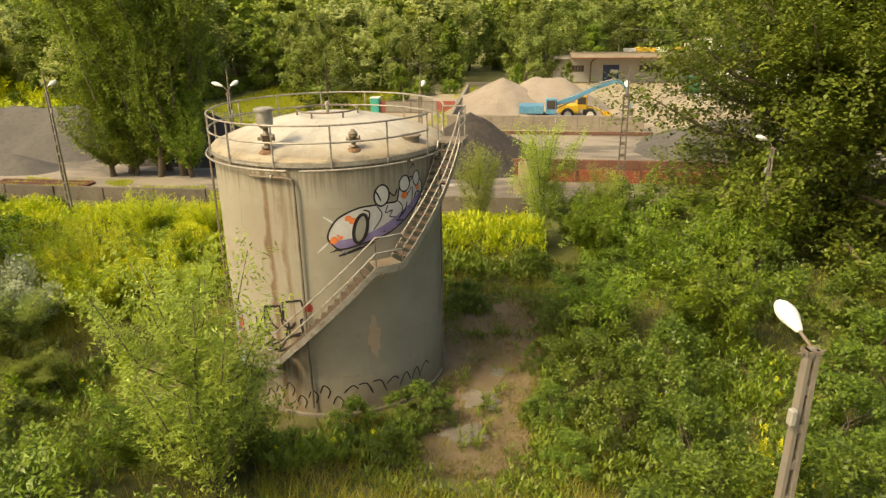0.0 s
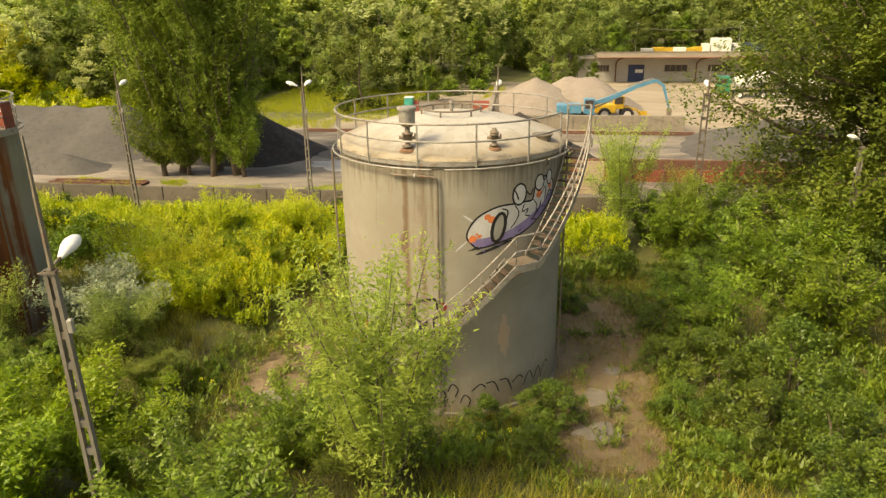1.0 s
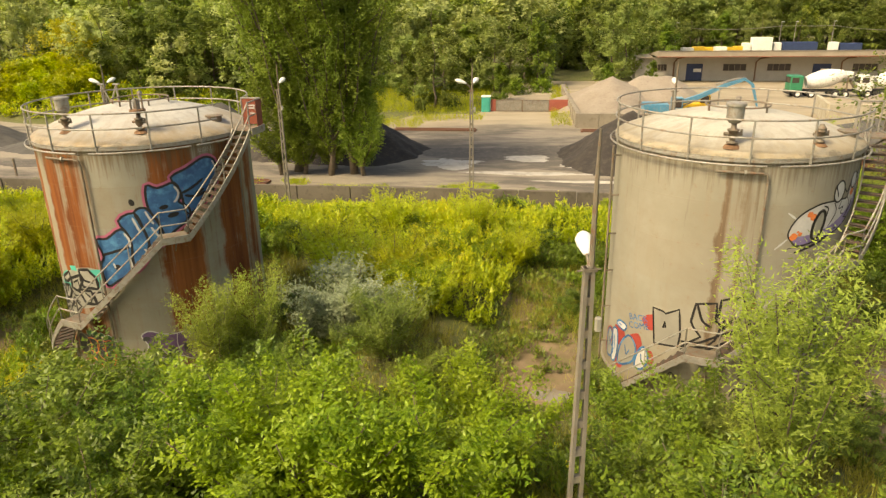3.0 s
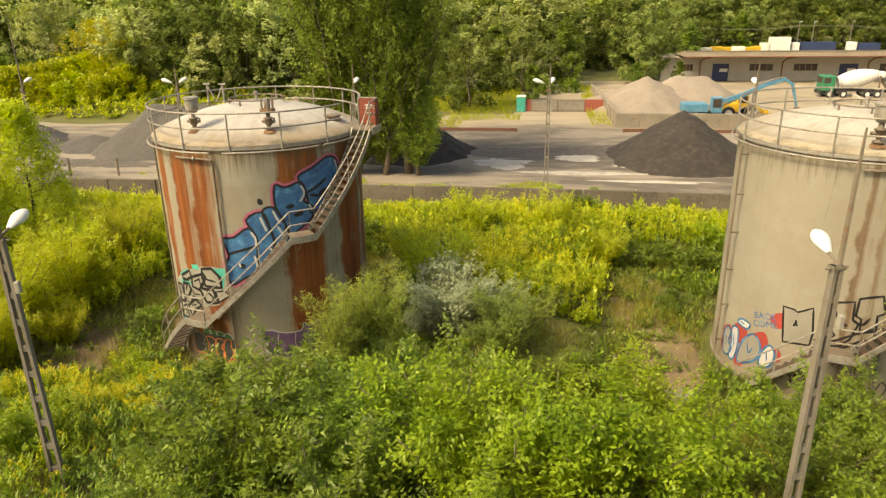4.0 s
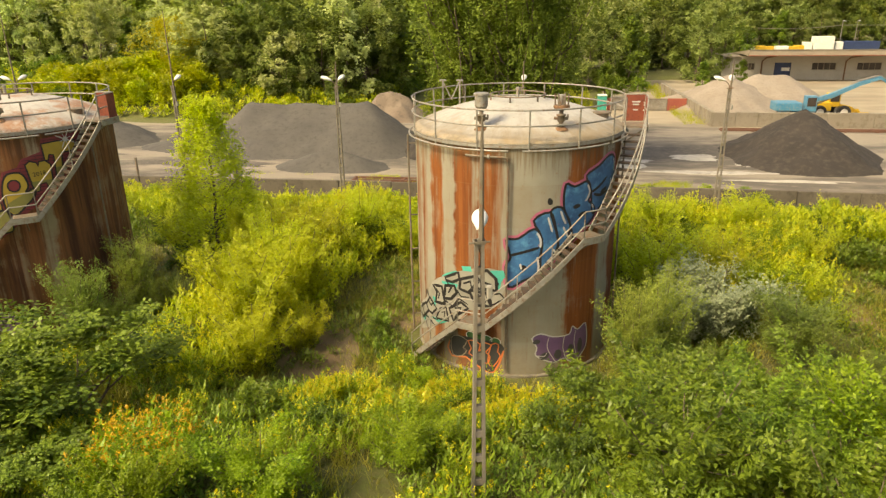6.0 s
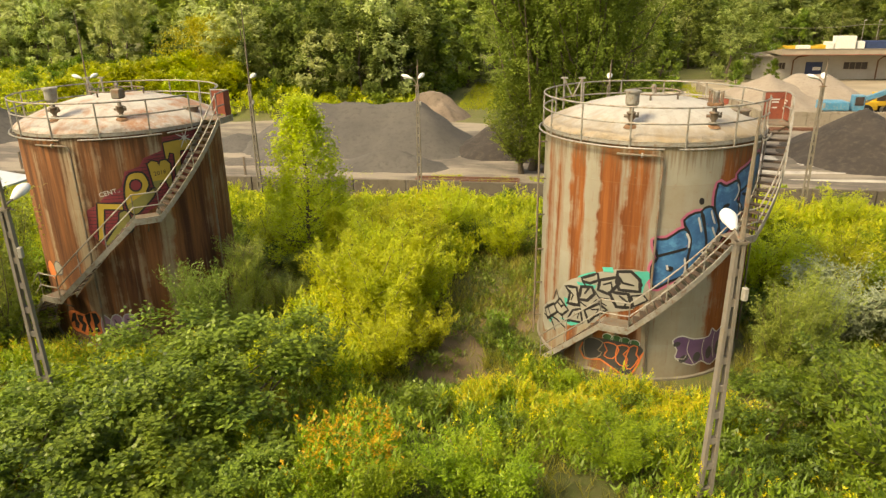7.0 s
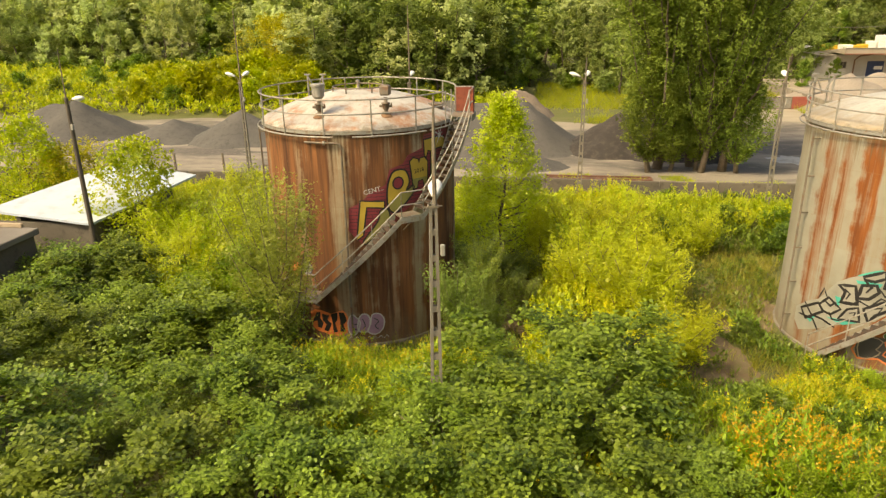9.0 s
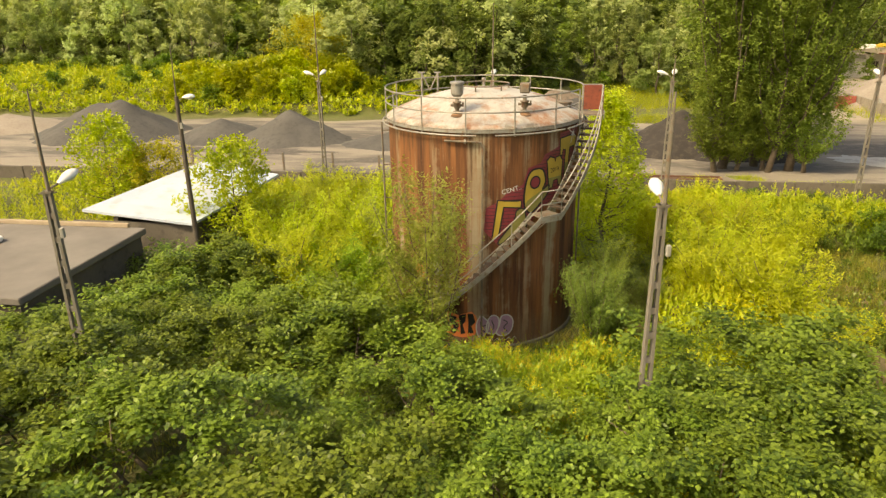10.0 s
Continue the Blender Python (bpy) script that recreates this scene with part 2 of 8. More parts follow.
def yard_material():
    """Dusty hard-standing: pale dust, dark oily asphalt patches drawn out along the yard, and a few wet spots."""
    m, nt, b = shader("dusty_yard_asphalt")
    p = world_pos(nt)
    mp = nt.nodes.new("ShaderNodeMapping")
    mp.inputs["Scale"].default_value = (0.35, 1.0, 1.0)
    nt.links.new(p, mp.inputs["Vector"])
    s = mp.outputs[0]
    col = mix(nt, ramp(nt, noise_tex(nt, 0.16, 6, 0.6, s), [(0.43, 0.0), (0.54, 1.0)]), (0.265, 0.228, 0.178), (0.11, 0.096, 0.08))
    col = mix(nt, ramp(nt, noise_tex(nt, 0.9, 6, 0.65, s), [(0.52, 0.0), (0.64, 0.5)]), col, (0.31, 0.265, 0.205))
    col = mix(nt, ramp(nt, noise_tex(nt, 6.0, 5, 0.7, p), [(0.5, 0.0), (0.8, 0.6)]), col, (0.14, 0.12, 0.095))
    # the far part by the bays and the workshop is rolled sandy gravel
    ax = nt.nodes.new("ShaderNodeSeparateXYZ")
    nt.links.new(p, ax.inputs[0])
    far = calc(nt, "ADD", ax.outputs[1], calc(nt, "MULTIPLY", noise_tex(nt, 0.12, 5, 0.6, p), 16.0))
    sand = mix(nt, ramp(nt, noise_tex(nt, 0.3, 6, 0.6, s), [(0.4, 0.0), (0.62, 1.0)]), (0.36, 0.305, 0.215), (0.27, 0.222, 0.155))
    col = mix(nt, calc(nt, "MULTIPLY", ramp(nt, calc(nt, "MULTIPLY", calc(nt, "SUBTRACT", far, 50.0), 0.05), [(0.35, 0.0), (0.7, 1.0)]), 0.9), col, sand)
    nt.links.new(col, b.inputs["Base Color"])
    b.inputs["Roughness"].default_value = 0.9
    bump(nt, b, noise_tex(nt, 8.0, 6, 0.7, p), 0.5, 0.03)
    return m


MUD = surface("dark_wet_grit", (0.075, 0.064, 0.052), (0.12, 0.104, 0.086), 0.5, 0.8, 0.0, (0.18, 0.155, 0.125), 2.2, 0.5, 0.03, "World")
MEADOW, EARTH, YARD = ground_material(), earth_material(), yard_material()
# the pale base colour paints the sky's reflection on the water
PUDDLE = surface("sky_pale_puddle", (0.34, 0.31, 0.26), (0.48, 0.45, 0.4), 0.6, 0.5, 0.0, (0.16, 0.14, 0.11), 1.1, 0.05, where="World")


def tank_material(name, base, base2, rust, rust2, bands, patch_lo, patch_hi, dirt):
    """Painted tank steel. bands: (fraction round the shell, rust amount) pairs; runs are drawn out downwards."""
    m, nt, b = shader(name)
    uv = nt.nodes.new("ShaderNodeUVMap").outputs[0]
    sep = nt.nodes.new("ShaderNodeSeparateXYZ")
    nt.links.new(uv, sep.inputs[0])
    u, v = sep.outputs[0], sep.outputs[1]
    cmb = nt.nodes.new("ShaderNodeCombineXYZ")
    nt.links.new(calc(nt, "MULTIPLY", u, 25.0), cmb.inputs[0])
    nt.links.new(calc(nt, "MULTIPLY", v, 0.55), cmb.inputs[1])
    streak = cmb.outputs[0]
    cm2 = nt.nodes.new("ShaderNodeCombineXYZ")
    nt.links.new(calc(nt, "MULTIPLY", u, 25.0), cm2.inputs[0])
    nt.links.new(calc(nt, "MULTIPLY", v, 9.0), cm2.inputs[1])
    flat = cm2.outputs[0]
    col = mix(nt, ramp(nt, noise_tex(nt, 0.5, 5, 0.6, flat), [(0.35, 0.0), (0.65, 1.0)]), base, base2)
    # single plates weathered differently
    cm4 = nt.nodes.new("ShaderNodeCombineXYZ")
    nt.links.new(calc(nt, "FLOOR", calc(nt, "ADD", calc(nt, "MULTIPLY", u, 9.0), calc(nt, "MULTIPLY", calc(nt, "FLOOR", calc(nt, "MULTIPLY", v, 6.0)), 0.37))), cm4.inputs[0])
    nt.links.new(calc(nt, "FLOOR", calc(nt, "MULTIPLY", v, 6.0)), cm4.inputs[1])
    wn = nt.nodes.new("ShaderNodeTexWhiteNoise")
    nt.links.new(cm4.outputs[0], wn.inputs["Vector"])
    col = mix(nt, calc(nt, "MULTIPLY", wn.outputs["Value"], 0.22), col, dirt)
    col = mix(nt, ramp(nt, noise_tex(nt, 0.8, 6, 0.7, flat), [(0.5, 0.0), (0.66, 0.5)]), col, tuple(0.55 * a + 0.45 * c for a, c in zip(base, dirt)))
    col = mix(nt, ramp(nt, noise_tex(nt, 3.2, 6, 0.75, flat), [(0.60, 0.0), (0.72, 0.55)]), col, (0.25, 0.15, 0.085))
    col = mix(nt, ramp(nt, noise_tex(nt, 2.2, 4, 0.6, streak), [(0.52, 0.0), (0.75, 0.45)]), col, dirt)
    cm3 = nt.nodes.new("ShaderNodeCombineXYZ")
    nt.links.new(calc(nt, "MULTIPLY", u, 90.0), cm3.inputs[0])
    nt.links.new(calc(nt, "MULTIPLY", v, 1.3), cm3.inputs[1])
    hair = noise_tex(nt, 1.6, 6, 0.65, cm3.outputs[0])
    broad = noise_tex(nt, 0.9, 5, 0.6, flat)
    run = noise_tex(nt, 1.9, 5, 0.6, streak)
    # the runs waver: their place round the shell shifts with height
    shift = calc(nt, "MULTIPLY", calc(nt, "SUBTRACT", broad, 0.5), 0.022)
    amount = ramp(nt, calc(nt, "ADD", u, shift), bands)
    thin = ramp(nt, run, [(patch_lo, 0.0), (patch_hi, 1.0)])
    field = calc(nt, "ADD", calc(nt, "MULTIPLY", amount, 1.05), calc(nt, "MULTIPLY", calc(nt, "SUBTRACT", hair, 0.5), 1.5))
    field = calc(nt, "ADD", field, calc(nt, "MULTIPLY", calc(nt, "SUBTRACT", broad, 0.5), 0.9))
    field = calc(nt, "MAXIMUM", field, calc(nt, "MULTIPLY", thin, 0.75))
    amt = ramp(nt, field, [(0.28, 0.0), (0.45, 0.45), (0.75, 1.0)])
    rcol = mix(nt, ramp(nt, run, [(0.36, 0.0), (0.64, 1.0)]), rust, rust2)
    rcol = mix(nt, ramp(nt, hair, [(0.5, 0.0), (0.68, 0.8)]), rcol, rust)
    rcol = mix(nt, ramp(nt, field, [(0.3, 0.55), (0.8, 0.0)]), rcol, tuple(0.5 * a + 0.5 * c for a, c in zip(base, rust2)))
    col = mix(nt, amt, col, rcol)
    # brown drips from the kerb angle
    drip = calc(nt, "ADD", ramp(nt, v, [(0.55, 0.0), (0.86, 0.25), (1.0, 0.62)]), calc(nt, "MULTIPLY", calc(nt, "SUBTRACT", hair, 0.5), 1.5))
    col = mix(nt, ramp(nt, drip, [(0.36, 0.0), (0.62, 0.8)]), col, tuple(0.6 * c for c in dirt))
    # pale flakes where paint has lifted
    col = mix(nt, ramp(nt, noise_tex(nt, 5.0, 6, 0.7, flat), [(0.62, 0.0), (0.70, 0.5)]), col, dirt)
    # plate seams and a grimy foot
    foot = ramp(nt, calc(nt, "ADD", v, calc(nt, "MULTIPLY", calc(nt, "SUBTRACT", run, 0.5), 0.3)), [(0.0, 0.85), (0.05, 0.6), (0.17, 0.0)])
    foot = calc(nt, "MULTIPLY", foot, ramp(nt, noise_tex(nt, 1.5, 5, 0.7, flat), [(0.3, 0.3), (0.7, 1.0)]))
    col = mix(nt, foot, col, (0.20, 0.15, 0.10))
    course = calc(nt, "FRACT", calc(nt, "MULTIPLY", v, 6.0))
    seam = ramp(nt, course, [(0.0, 1.0), (0.012, 0.0), (0.988, 0.0), (1.0, 1.0)])
    col = mix(nt, calc(nt, "MULTIPLY", seam, 0.22), col, dirt)
    nt.links.new(col, b.inputs["Base Color"])
    b.inputs["Roughness"].default_value = 0.8
    b.inputs["Specular IOR Level"].default_value = 0.2
    h = calc(nt, "ADD", calc(nt, "MULTIPLY", noise_tex(nt, 1.4, 3, 0.5, flat), 1.0), calc(nt, "MULTIPLY", seam, 0.35))
    bump(nt, b, h, 0.35, 0.03)
    return m


def fr(a):
    """Angle round the shell as the fraction used for its seams."""
    return ((a + 180.0) % 360.0) / 360.0


def roof_material(name, c1, c2, stain, lo, hi, rim=0.16):
    m, nt, b = shader(name)
    o = coords(nt)
    col = mix(nt, ramp(nt, noise_tex(nt, 0.6, 5, 0.6, o), [(0.35, 0.0), (0.65, 1.0)]), c1, c2)
    g = nt.nodes.new("ShaderNodeSeparateXYZ")
    nt.links.new(o, g.inputs[0])
    r = calc(nt, "SQRT", calc(nt, "ADD", calc(nt, "MULTIPLY", g.outputs[0], g.outputs[0]), calc(nt, "MULTIPLY", g.outputs[1], g.outputs[1])))
    edge = calc(nt, "ADD", calc(nt, "MULTIPLY", r, rim), calc(nt, "MULTIPLY", noise_tex(nt, 0.9, 6, 0.7, o), 0.6 if rim > 0.1 else 1.0))
    col = mix(nt, ramp(nt, edge, [(lo, 0.0), (hi, 1.0)]), col, stain)
    # dirt washed outwards, and blotches
    ang = calc(nt, "ARCTAN2", g.outputs[1], g.outputs[0])
    ray = nt.nodes.new("ShaderNodeCombineXYZ")
    nt.links.new(calc(nt, "MULTIPLY", ang, 7.0), ray.inputs[0])
    nt.links.new(calc(nt, "MULTIPLY", r, 0.5), ray.inputs[1])
    col = mix(nt, ramp(nt, calc(nt, "ADD", noise_tex(nt, 1.2, 6, 0.7, ray.outputs[0]), calc(nt, "MULTIPLY", r, 0.03)), [(0.56, 0.0), (0.8, 0.38)]), col, tuple(0.62 * c for c in stain))
    col = mix(nt, ramp(nt, noise_tex(nt, 2.3, 7, 0.75, o), [(0.52, 0.0), (0.66, 0.55)]), col, tuple(0.72 * c for c in c1))
    col = mix(nt, ramp(nt, noise_tex(nt, 7.0, 5, 0.7, o), [(0.55, 0.0), (0.8, 0.6)]), col, (0.25, 0.20, 0.14))
    # grime and lichen gathered along the kerb
    grime = calc(nt, "ADD", calc(nt, "MULTIPLY", r, 0.2), calc(nt, "MULTIPLY", noise_tex(nt, 1.7, 6, 0.7, o), 0.35))
    col = mix(nt, ramp(nt, grime, [(0.96, 0.0), (1.14, 0.75)]), col, (0.15, 0.125, 0.085))
    nt.links.new(col, b.inputs["Base Color"])
    b.inputs["Roughness"].default_value = 0.75
    bump(nt, b, noise_tex(nt, 5.0, 5, 0.6, o), 0.25, 0.02)
    return m


def paint(name, c, c2=None, rough=0.55):
    return surface(name, c, c2 or tuple(x * 0.72 for x in c), 1.3, rough, bump_s=0.05, where="World")


P_BLACK, P_WHITE = paint("spray_black", (0.018, 0.016, 0.016)), paint("spray_white", (0.54, 0.53, 0.50))
P_BLUE, P_PINK = surface("spray_blue", (0.045, 0.16, 0.33), (0.02, 0.07, 0.18), 1.6, 0.5, 0.0, (0.09, 0.28, 0.47), 3.0, 0.05, where="World"), paint("spray_pink", (0.45, 0.12, 0.20))
P_LILAC, P_ORANGE = paint("spray_lilac", (0.26, 0.22, 0.36), (0.14, 0.10, 0.24)), paint("spray_orange", (0.70, 0.20, 0.06))
P_GREY, P_TEAL = paint("spray_silver", (0.30, 0.29, 0.24)), paint("spray_teal", (0.06, 0.42, 0.33))
P_YELLOW, P_OLIVE = paint("spray_yellow", (0.45, 0.32, 0.045)), paint("spray_olive", (0.23, 0.22, 0.06))
P_CRIMSON, P_PURPLE = paint("spray_crimson", (0.21, 0.03, 0.04)), paint("spray_purple", (0.16, 0.09, 0.19), (0.10, 0.055, 0.13))
P_SLATE, P_LEAF = paint("spray_slate", (0.055, 0.055, 0.055)), paint("spray_leaf_green", (0.05, 0.14, 0.05))
P_RED = paint("spray_red", (0.38, 0.06, 0.045))
P_TAUPE = paint("spray_taupe", (0.30, 0.26, 0.19))
P_MAUVE = paint("spray_mauve", (0.36, 0.22, 0.32))
P_DULL = paint("spray_dull_grey", (0.27, 0.255, 0.21), (0.22, 0.21, 0.175))

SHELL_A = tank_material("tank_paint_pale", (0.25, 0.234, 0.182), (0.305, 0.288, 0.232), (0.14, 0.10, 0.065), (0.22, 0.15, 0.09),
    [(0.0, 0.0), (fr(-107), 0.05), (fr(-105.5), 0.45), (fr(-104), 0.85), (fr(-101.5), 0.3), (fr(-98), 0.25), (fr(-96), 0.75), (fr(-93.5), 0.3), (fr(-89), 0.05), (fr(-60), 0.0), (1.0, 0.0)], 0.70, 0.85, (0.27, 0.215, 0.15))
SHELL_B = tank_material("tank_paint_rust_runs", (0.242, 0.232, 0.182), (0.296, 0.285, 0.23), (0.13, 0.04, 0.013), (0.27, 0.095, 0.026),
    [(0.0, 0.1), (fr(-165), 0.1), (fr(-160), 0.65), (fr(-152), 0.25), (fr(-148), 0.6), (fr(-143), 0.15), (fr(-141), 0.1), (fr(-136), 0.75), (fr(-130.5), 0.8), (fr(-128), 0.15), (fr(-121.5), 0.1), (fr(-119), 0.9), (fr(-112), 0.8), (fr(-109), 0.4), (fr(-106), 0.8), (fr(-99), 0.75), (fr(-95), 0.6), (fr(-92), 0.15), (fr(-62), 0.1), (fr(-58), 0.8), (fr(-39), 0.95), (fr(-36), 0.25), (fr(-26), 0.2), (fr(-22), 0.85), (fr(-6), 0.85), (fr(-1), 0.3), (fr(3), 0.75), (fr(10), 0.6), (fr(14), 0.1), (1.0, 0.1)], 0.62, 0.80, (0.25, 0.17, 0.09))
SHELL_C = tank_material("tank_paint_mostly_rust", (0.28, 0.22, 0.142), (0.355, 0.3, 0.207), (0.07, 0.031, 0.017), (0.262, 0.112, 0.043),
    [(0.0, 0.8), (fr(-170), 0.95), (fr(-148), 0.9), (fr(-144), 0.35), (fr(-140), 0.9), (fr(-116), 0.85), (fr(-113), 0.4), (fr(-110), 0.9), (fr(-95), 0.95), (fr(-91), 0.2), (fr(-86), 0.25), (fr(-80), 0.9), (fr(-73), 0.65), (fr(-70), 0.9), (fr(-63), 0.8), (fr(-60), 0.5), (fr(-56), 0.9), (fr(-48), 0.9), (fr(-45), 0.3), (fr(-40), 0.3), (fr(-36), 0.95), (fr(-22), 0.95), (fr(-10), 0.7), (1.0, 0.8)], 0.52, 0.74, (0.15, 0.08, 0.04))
ROOF_A = roof_material("roof_paint_pale", (0.35, 0.33, 0.28), (0.44, 0.42, 0.365), (0.31, 0.252, 0.16), 0.74, 1.08)
ROOF_B = roof_material("roof_paint_stained", (0.34, 0.328, 0.295), (0.42, 0.408, 0.375), (0.29, 0.22, 0.13), 0.76, 1.08)
ROOF_C = roof_material("roof_paint_pink_rust", (0.38, 0.358, 0.315), (0.45, 0.432, 0.392), (0.33, 0.175, 0.1), 0.53, 0.67, 0.012)


# ---- building blocks ----
def link_mesh(name, me, material, parent=None, label="", smooth=False):
    if material is not None:
        me.materials.append(material)
    if smooth:
        me.polygons.foreach_set("use_smooth", [True] * len(me.polygons))
    ob = new(name, me)
    if parent is not None:
        ob.parent = parent
    if label:
        ob["label"] = label
    return ob


def part(name, bm, material, parent=None, label="", smooth=False):
    me = bpy.data.meshes.new(name)
    bm.to_mesh(me)
    bm.free()
    return link_mesh(name, me, material, parent, label, smooth)


def box(bm, c, s, m=None):
    """A box of size s centred on c, then moved by m."""
    g = bmesh.ops.create_cube(bm, size=1.0)["verts"]
    t = Matrix.Translation(c) @ Matrix.Diagonal((*s, 1))
    bmesh.ops.transform(bm, matrix=(m @ t) if m else t, verts=g)
    return g


def boxes(*items):
    bm = bmesh.new()
    for it in items:
        box(bm, *it)
    return bm


def bevelled(bm, w=0.02, seg=1):
    bmesh.ops.bevel(bm, geom=list(bm.edges), offset=w, segments=seg, affect="EDGES", profile=0.6)
    return bm


def tube(bm, pts, radii, sides=8, closed=False):
    """A round bar through the points."""
    pts = [Vector(p) for p in pts]
    if isinstance(radii, (int, float)):
        radii = [radii] * len(pts)
    rings, n, side = [], len(pts), None
    for i, p in enumerate(pts):
        a = pts[(i - 1) % n] if closed or i else p
        b = pts[(i + 1) % n] if closed or i < n - 1 else p
        d = (b - a).normalized()
        if side is None:
            side = d.orthogonal().normalized()
        side = (side - d * side.dot(d)).normalized()
        up = d.cross(side)
        rings.append([bm.verts.new(p + (side * math.cos(k * math.tau / sides) + up * math.sin(k * math.tau / sides)) * radii[i]) for k in range(sides)])
    for i in range(n if closed else n - 1):
        r, q = rings[i], rings[(i + 1) % n]
        for k in range(sides):
            bm.faces.new((r[k], r[(k + 1) % sides], q[(k + 1) % sides], q[k]))
    if not closed:
        bm.faces.new(rings[0][::-1])
        bm.faces.new(rings[-1])
    return bm


def bar(pts, radii, sides=8, closed=False):
    return tube(bmesh.new(), pts, radii, sides, closed)


def lathe(bm, profile, sides=48):
    """Turn (r, z) pairs round the z axis."""
    rings = []
    for r, z in profile:
        if r < 1e-4:
            rings.append([bm.verts.new((0, 0, z))])
        else:
            rings.append([bm.verts.new((r * math.cos(k * math.tau / sides), r * math.sin(k * math.tau / sides), z)) for k in range(sides)])
    for a, b in zip(rings, rings[1:]):
        for k in range(sides):
            j = (k + 1) % sides
            if len(a) == 1:
                bm.faces.new((a[0], b[j], b[k])[::-1])
            elif len(b) == 1:
                bm.faces.new((a[k], a[j], b[0]))
            else:
                bm.faces.new((a[k], a[j], b[j], b[k]))
    return bm


def moved(bm, m):
    bmesh.ops.transform(bm, matrix=m, verts=bm.verts)
    return bm


def thing(name, at, label, category, group="", turn=0.0):
    e = new(name)
    e.empty_display_size = 0.3
    e.matrix_basis = pose(*at, 0, 0, turn)
    return tagged(e, label, category, group)


def pydata(name, verts, faces):
    me = bpy.data.meshes.new(name)
    me.from_pydata(verts, [], faces)
    me.update()
    return me


# ---- ground ----
def berm(x, y):
    """Low earth banks round the three tank plots."""
    h = 0.0
    for cx in (-11.0, 11.0):
        d = abs(x - cx - 0.12 * (y - 2))
        if -9 < y < 16:
            h = max(h, 0.75 * max(0.0, 1 - (d / 3.2) ** 2) * min(1.0, (y + 9) / 6))
    d = abs(y - 13.0)
    if -42 < x < 30:
        h = max(h, 0.55 * max(0.0, 1 - (d / 4.0) ** 2))
    return h


def bank(x, y):
    """The rising waste ground beyond the yard."""
    if x > -18 or y < 54:
        return 0.0
    a = min(1.0, (-18 - x) / 25.0) * min(1.0, (y - 54) / 9.0)
    return 3.0 * a * (0.75 + 0.35 * noise.noise((x * 0.07, y * 0.07, 2.0)))


def ledge(x, y):
    """The ground climbs towards the row of near lamp posts."""
    t = min(1.0, max(0.0, (-4.6 - y) / 9.5))
    return 2.3 * t * t * (3 - 2 * t)


def height(x, y):
    return berm(x, y) + bank(x, y) + ledge(x, y) + (0.10 * noise.noise((x * 0.3, y * 0.3, 0.0)) if y < 19 and abs(x) < 60 else 0.0)


def build_ground():
    def axis(lo, hi, fine_lo, fine_hi, step):
        mid = list(np.arange(fine_lo, fine_hi + 0.01, step))
        left = [fine_lo - (fine_lo - lo) * (k / 12) ** 2.2 for k in range(12, 0, -1)]
        right = [fine_hi + (hi - fine_hi) * (k / 12) ** 2.2 for k in range(1, 13)]
        return left + mid + right
    xs, ys = axis(-2500, 2500, -100, 70, 1.0), axis(-600, 3500, -30, 100, 1.0)
    verts = [(x, y, height(x, y)) for y in ys for x in xs]
    w = len(xs)
    faces = [(j * w + i, j * w + i + 1, (j + 1) * w + i + 1, (j + 1) * w + i) for j in range(len(ys) - 1) for i in range(w - 1)]
    ob = link_mesh("ground", pydata("ground", verts, faces), MEADOW, smooth=True)
    tagged(ob, "rough overgrown ground with low earth banks", "ground", kind="structure")


def blob_sheet(name, cx, cy, rx, ry, material, label, seed, lift=0.03, wob=0.25, category="ground", turn=0.0):
    """An uneven patch lying on the ground."""
    c, s = math.cos(radians(turn)), math.sin(radians(turn))
    verts, faces, n, rings = [], [], 56, 7
    for q in range(1, rings + 1):
        for k in range(n):
            a = k * math.tau / n
            r = (q / rings) * (1 + wob * noise.noise((math.cos(a) * 1.6 + seed, math.sin(a) * 1.6, seed)) + 0.4 * wob * noise.noise((math.cos(a) * 6, math.sin(a) * 6 + seed, 1.0)))
            lx, ly = rx * r * math.cos(a), ry * r * math.sin(a)
            x, y = cx + lx * c - ly * s, cy + lx * s + ly * c
            verts.append((x, y, height(x, y) + lift - 0.05 * (q == rings)))
    verts.append((cx, cy, height(cx, cy) + lift))
    for q in range(rings - 1):
        for k in range(n):
            j = (k + 1) % n
            faces.append((q * n + k, (q + 1) * n + k, (q + 1) * n + j, q * n + j))
    faces += [(len(verts) - 1, k, (k + 1) % n) for k in range(n)]
    ob = link_mesh(name, pydata(name, verts, faces), material, smooth=True)
    return tagged(ob, label, category, kind="structure")


build_ground()
# the yard: one flat sheet of hard-standing behind the wall
def build_yard():
    xs, ys = np.arange(-105, 131, 4.0), np.arange(21.2, 101, 3.0)
    verts, keep = [], {}
    faces = []
    for j, y in enumerate(ys):
        for i, x in enumerate(xs):
            lim = 51.5 if x < -2 else (60.0 if x < 9 else 130.0)
            far = min(y, lim + 1.2 * math.sin(x * 0.31))
            keep[i, j] = len(verts)
            verts.append((x, far, 0.035))
    for j in range(len(ys) - 1):
        for i in range(len(xs) - 1):
            q = (keep[i, j], keep[i + 1, j], keep[i + 1, j + 1], keep[i, j + 1])
            if verts[q[3]][1] > verts[q[0]][1] + 0.01 or verts[q[2]][1] > verts[q[1]][1] + 0.01:
                faces.append(q)
    ob = link_mesh("road_yard", pydata("yard", verts, faces), YARD)
    tagged(ob, "dusty pale asphalt yard with dark oily patches", "yard", kind="structure")


build_yard()
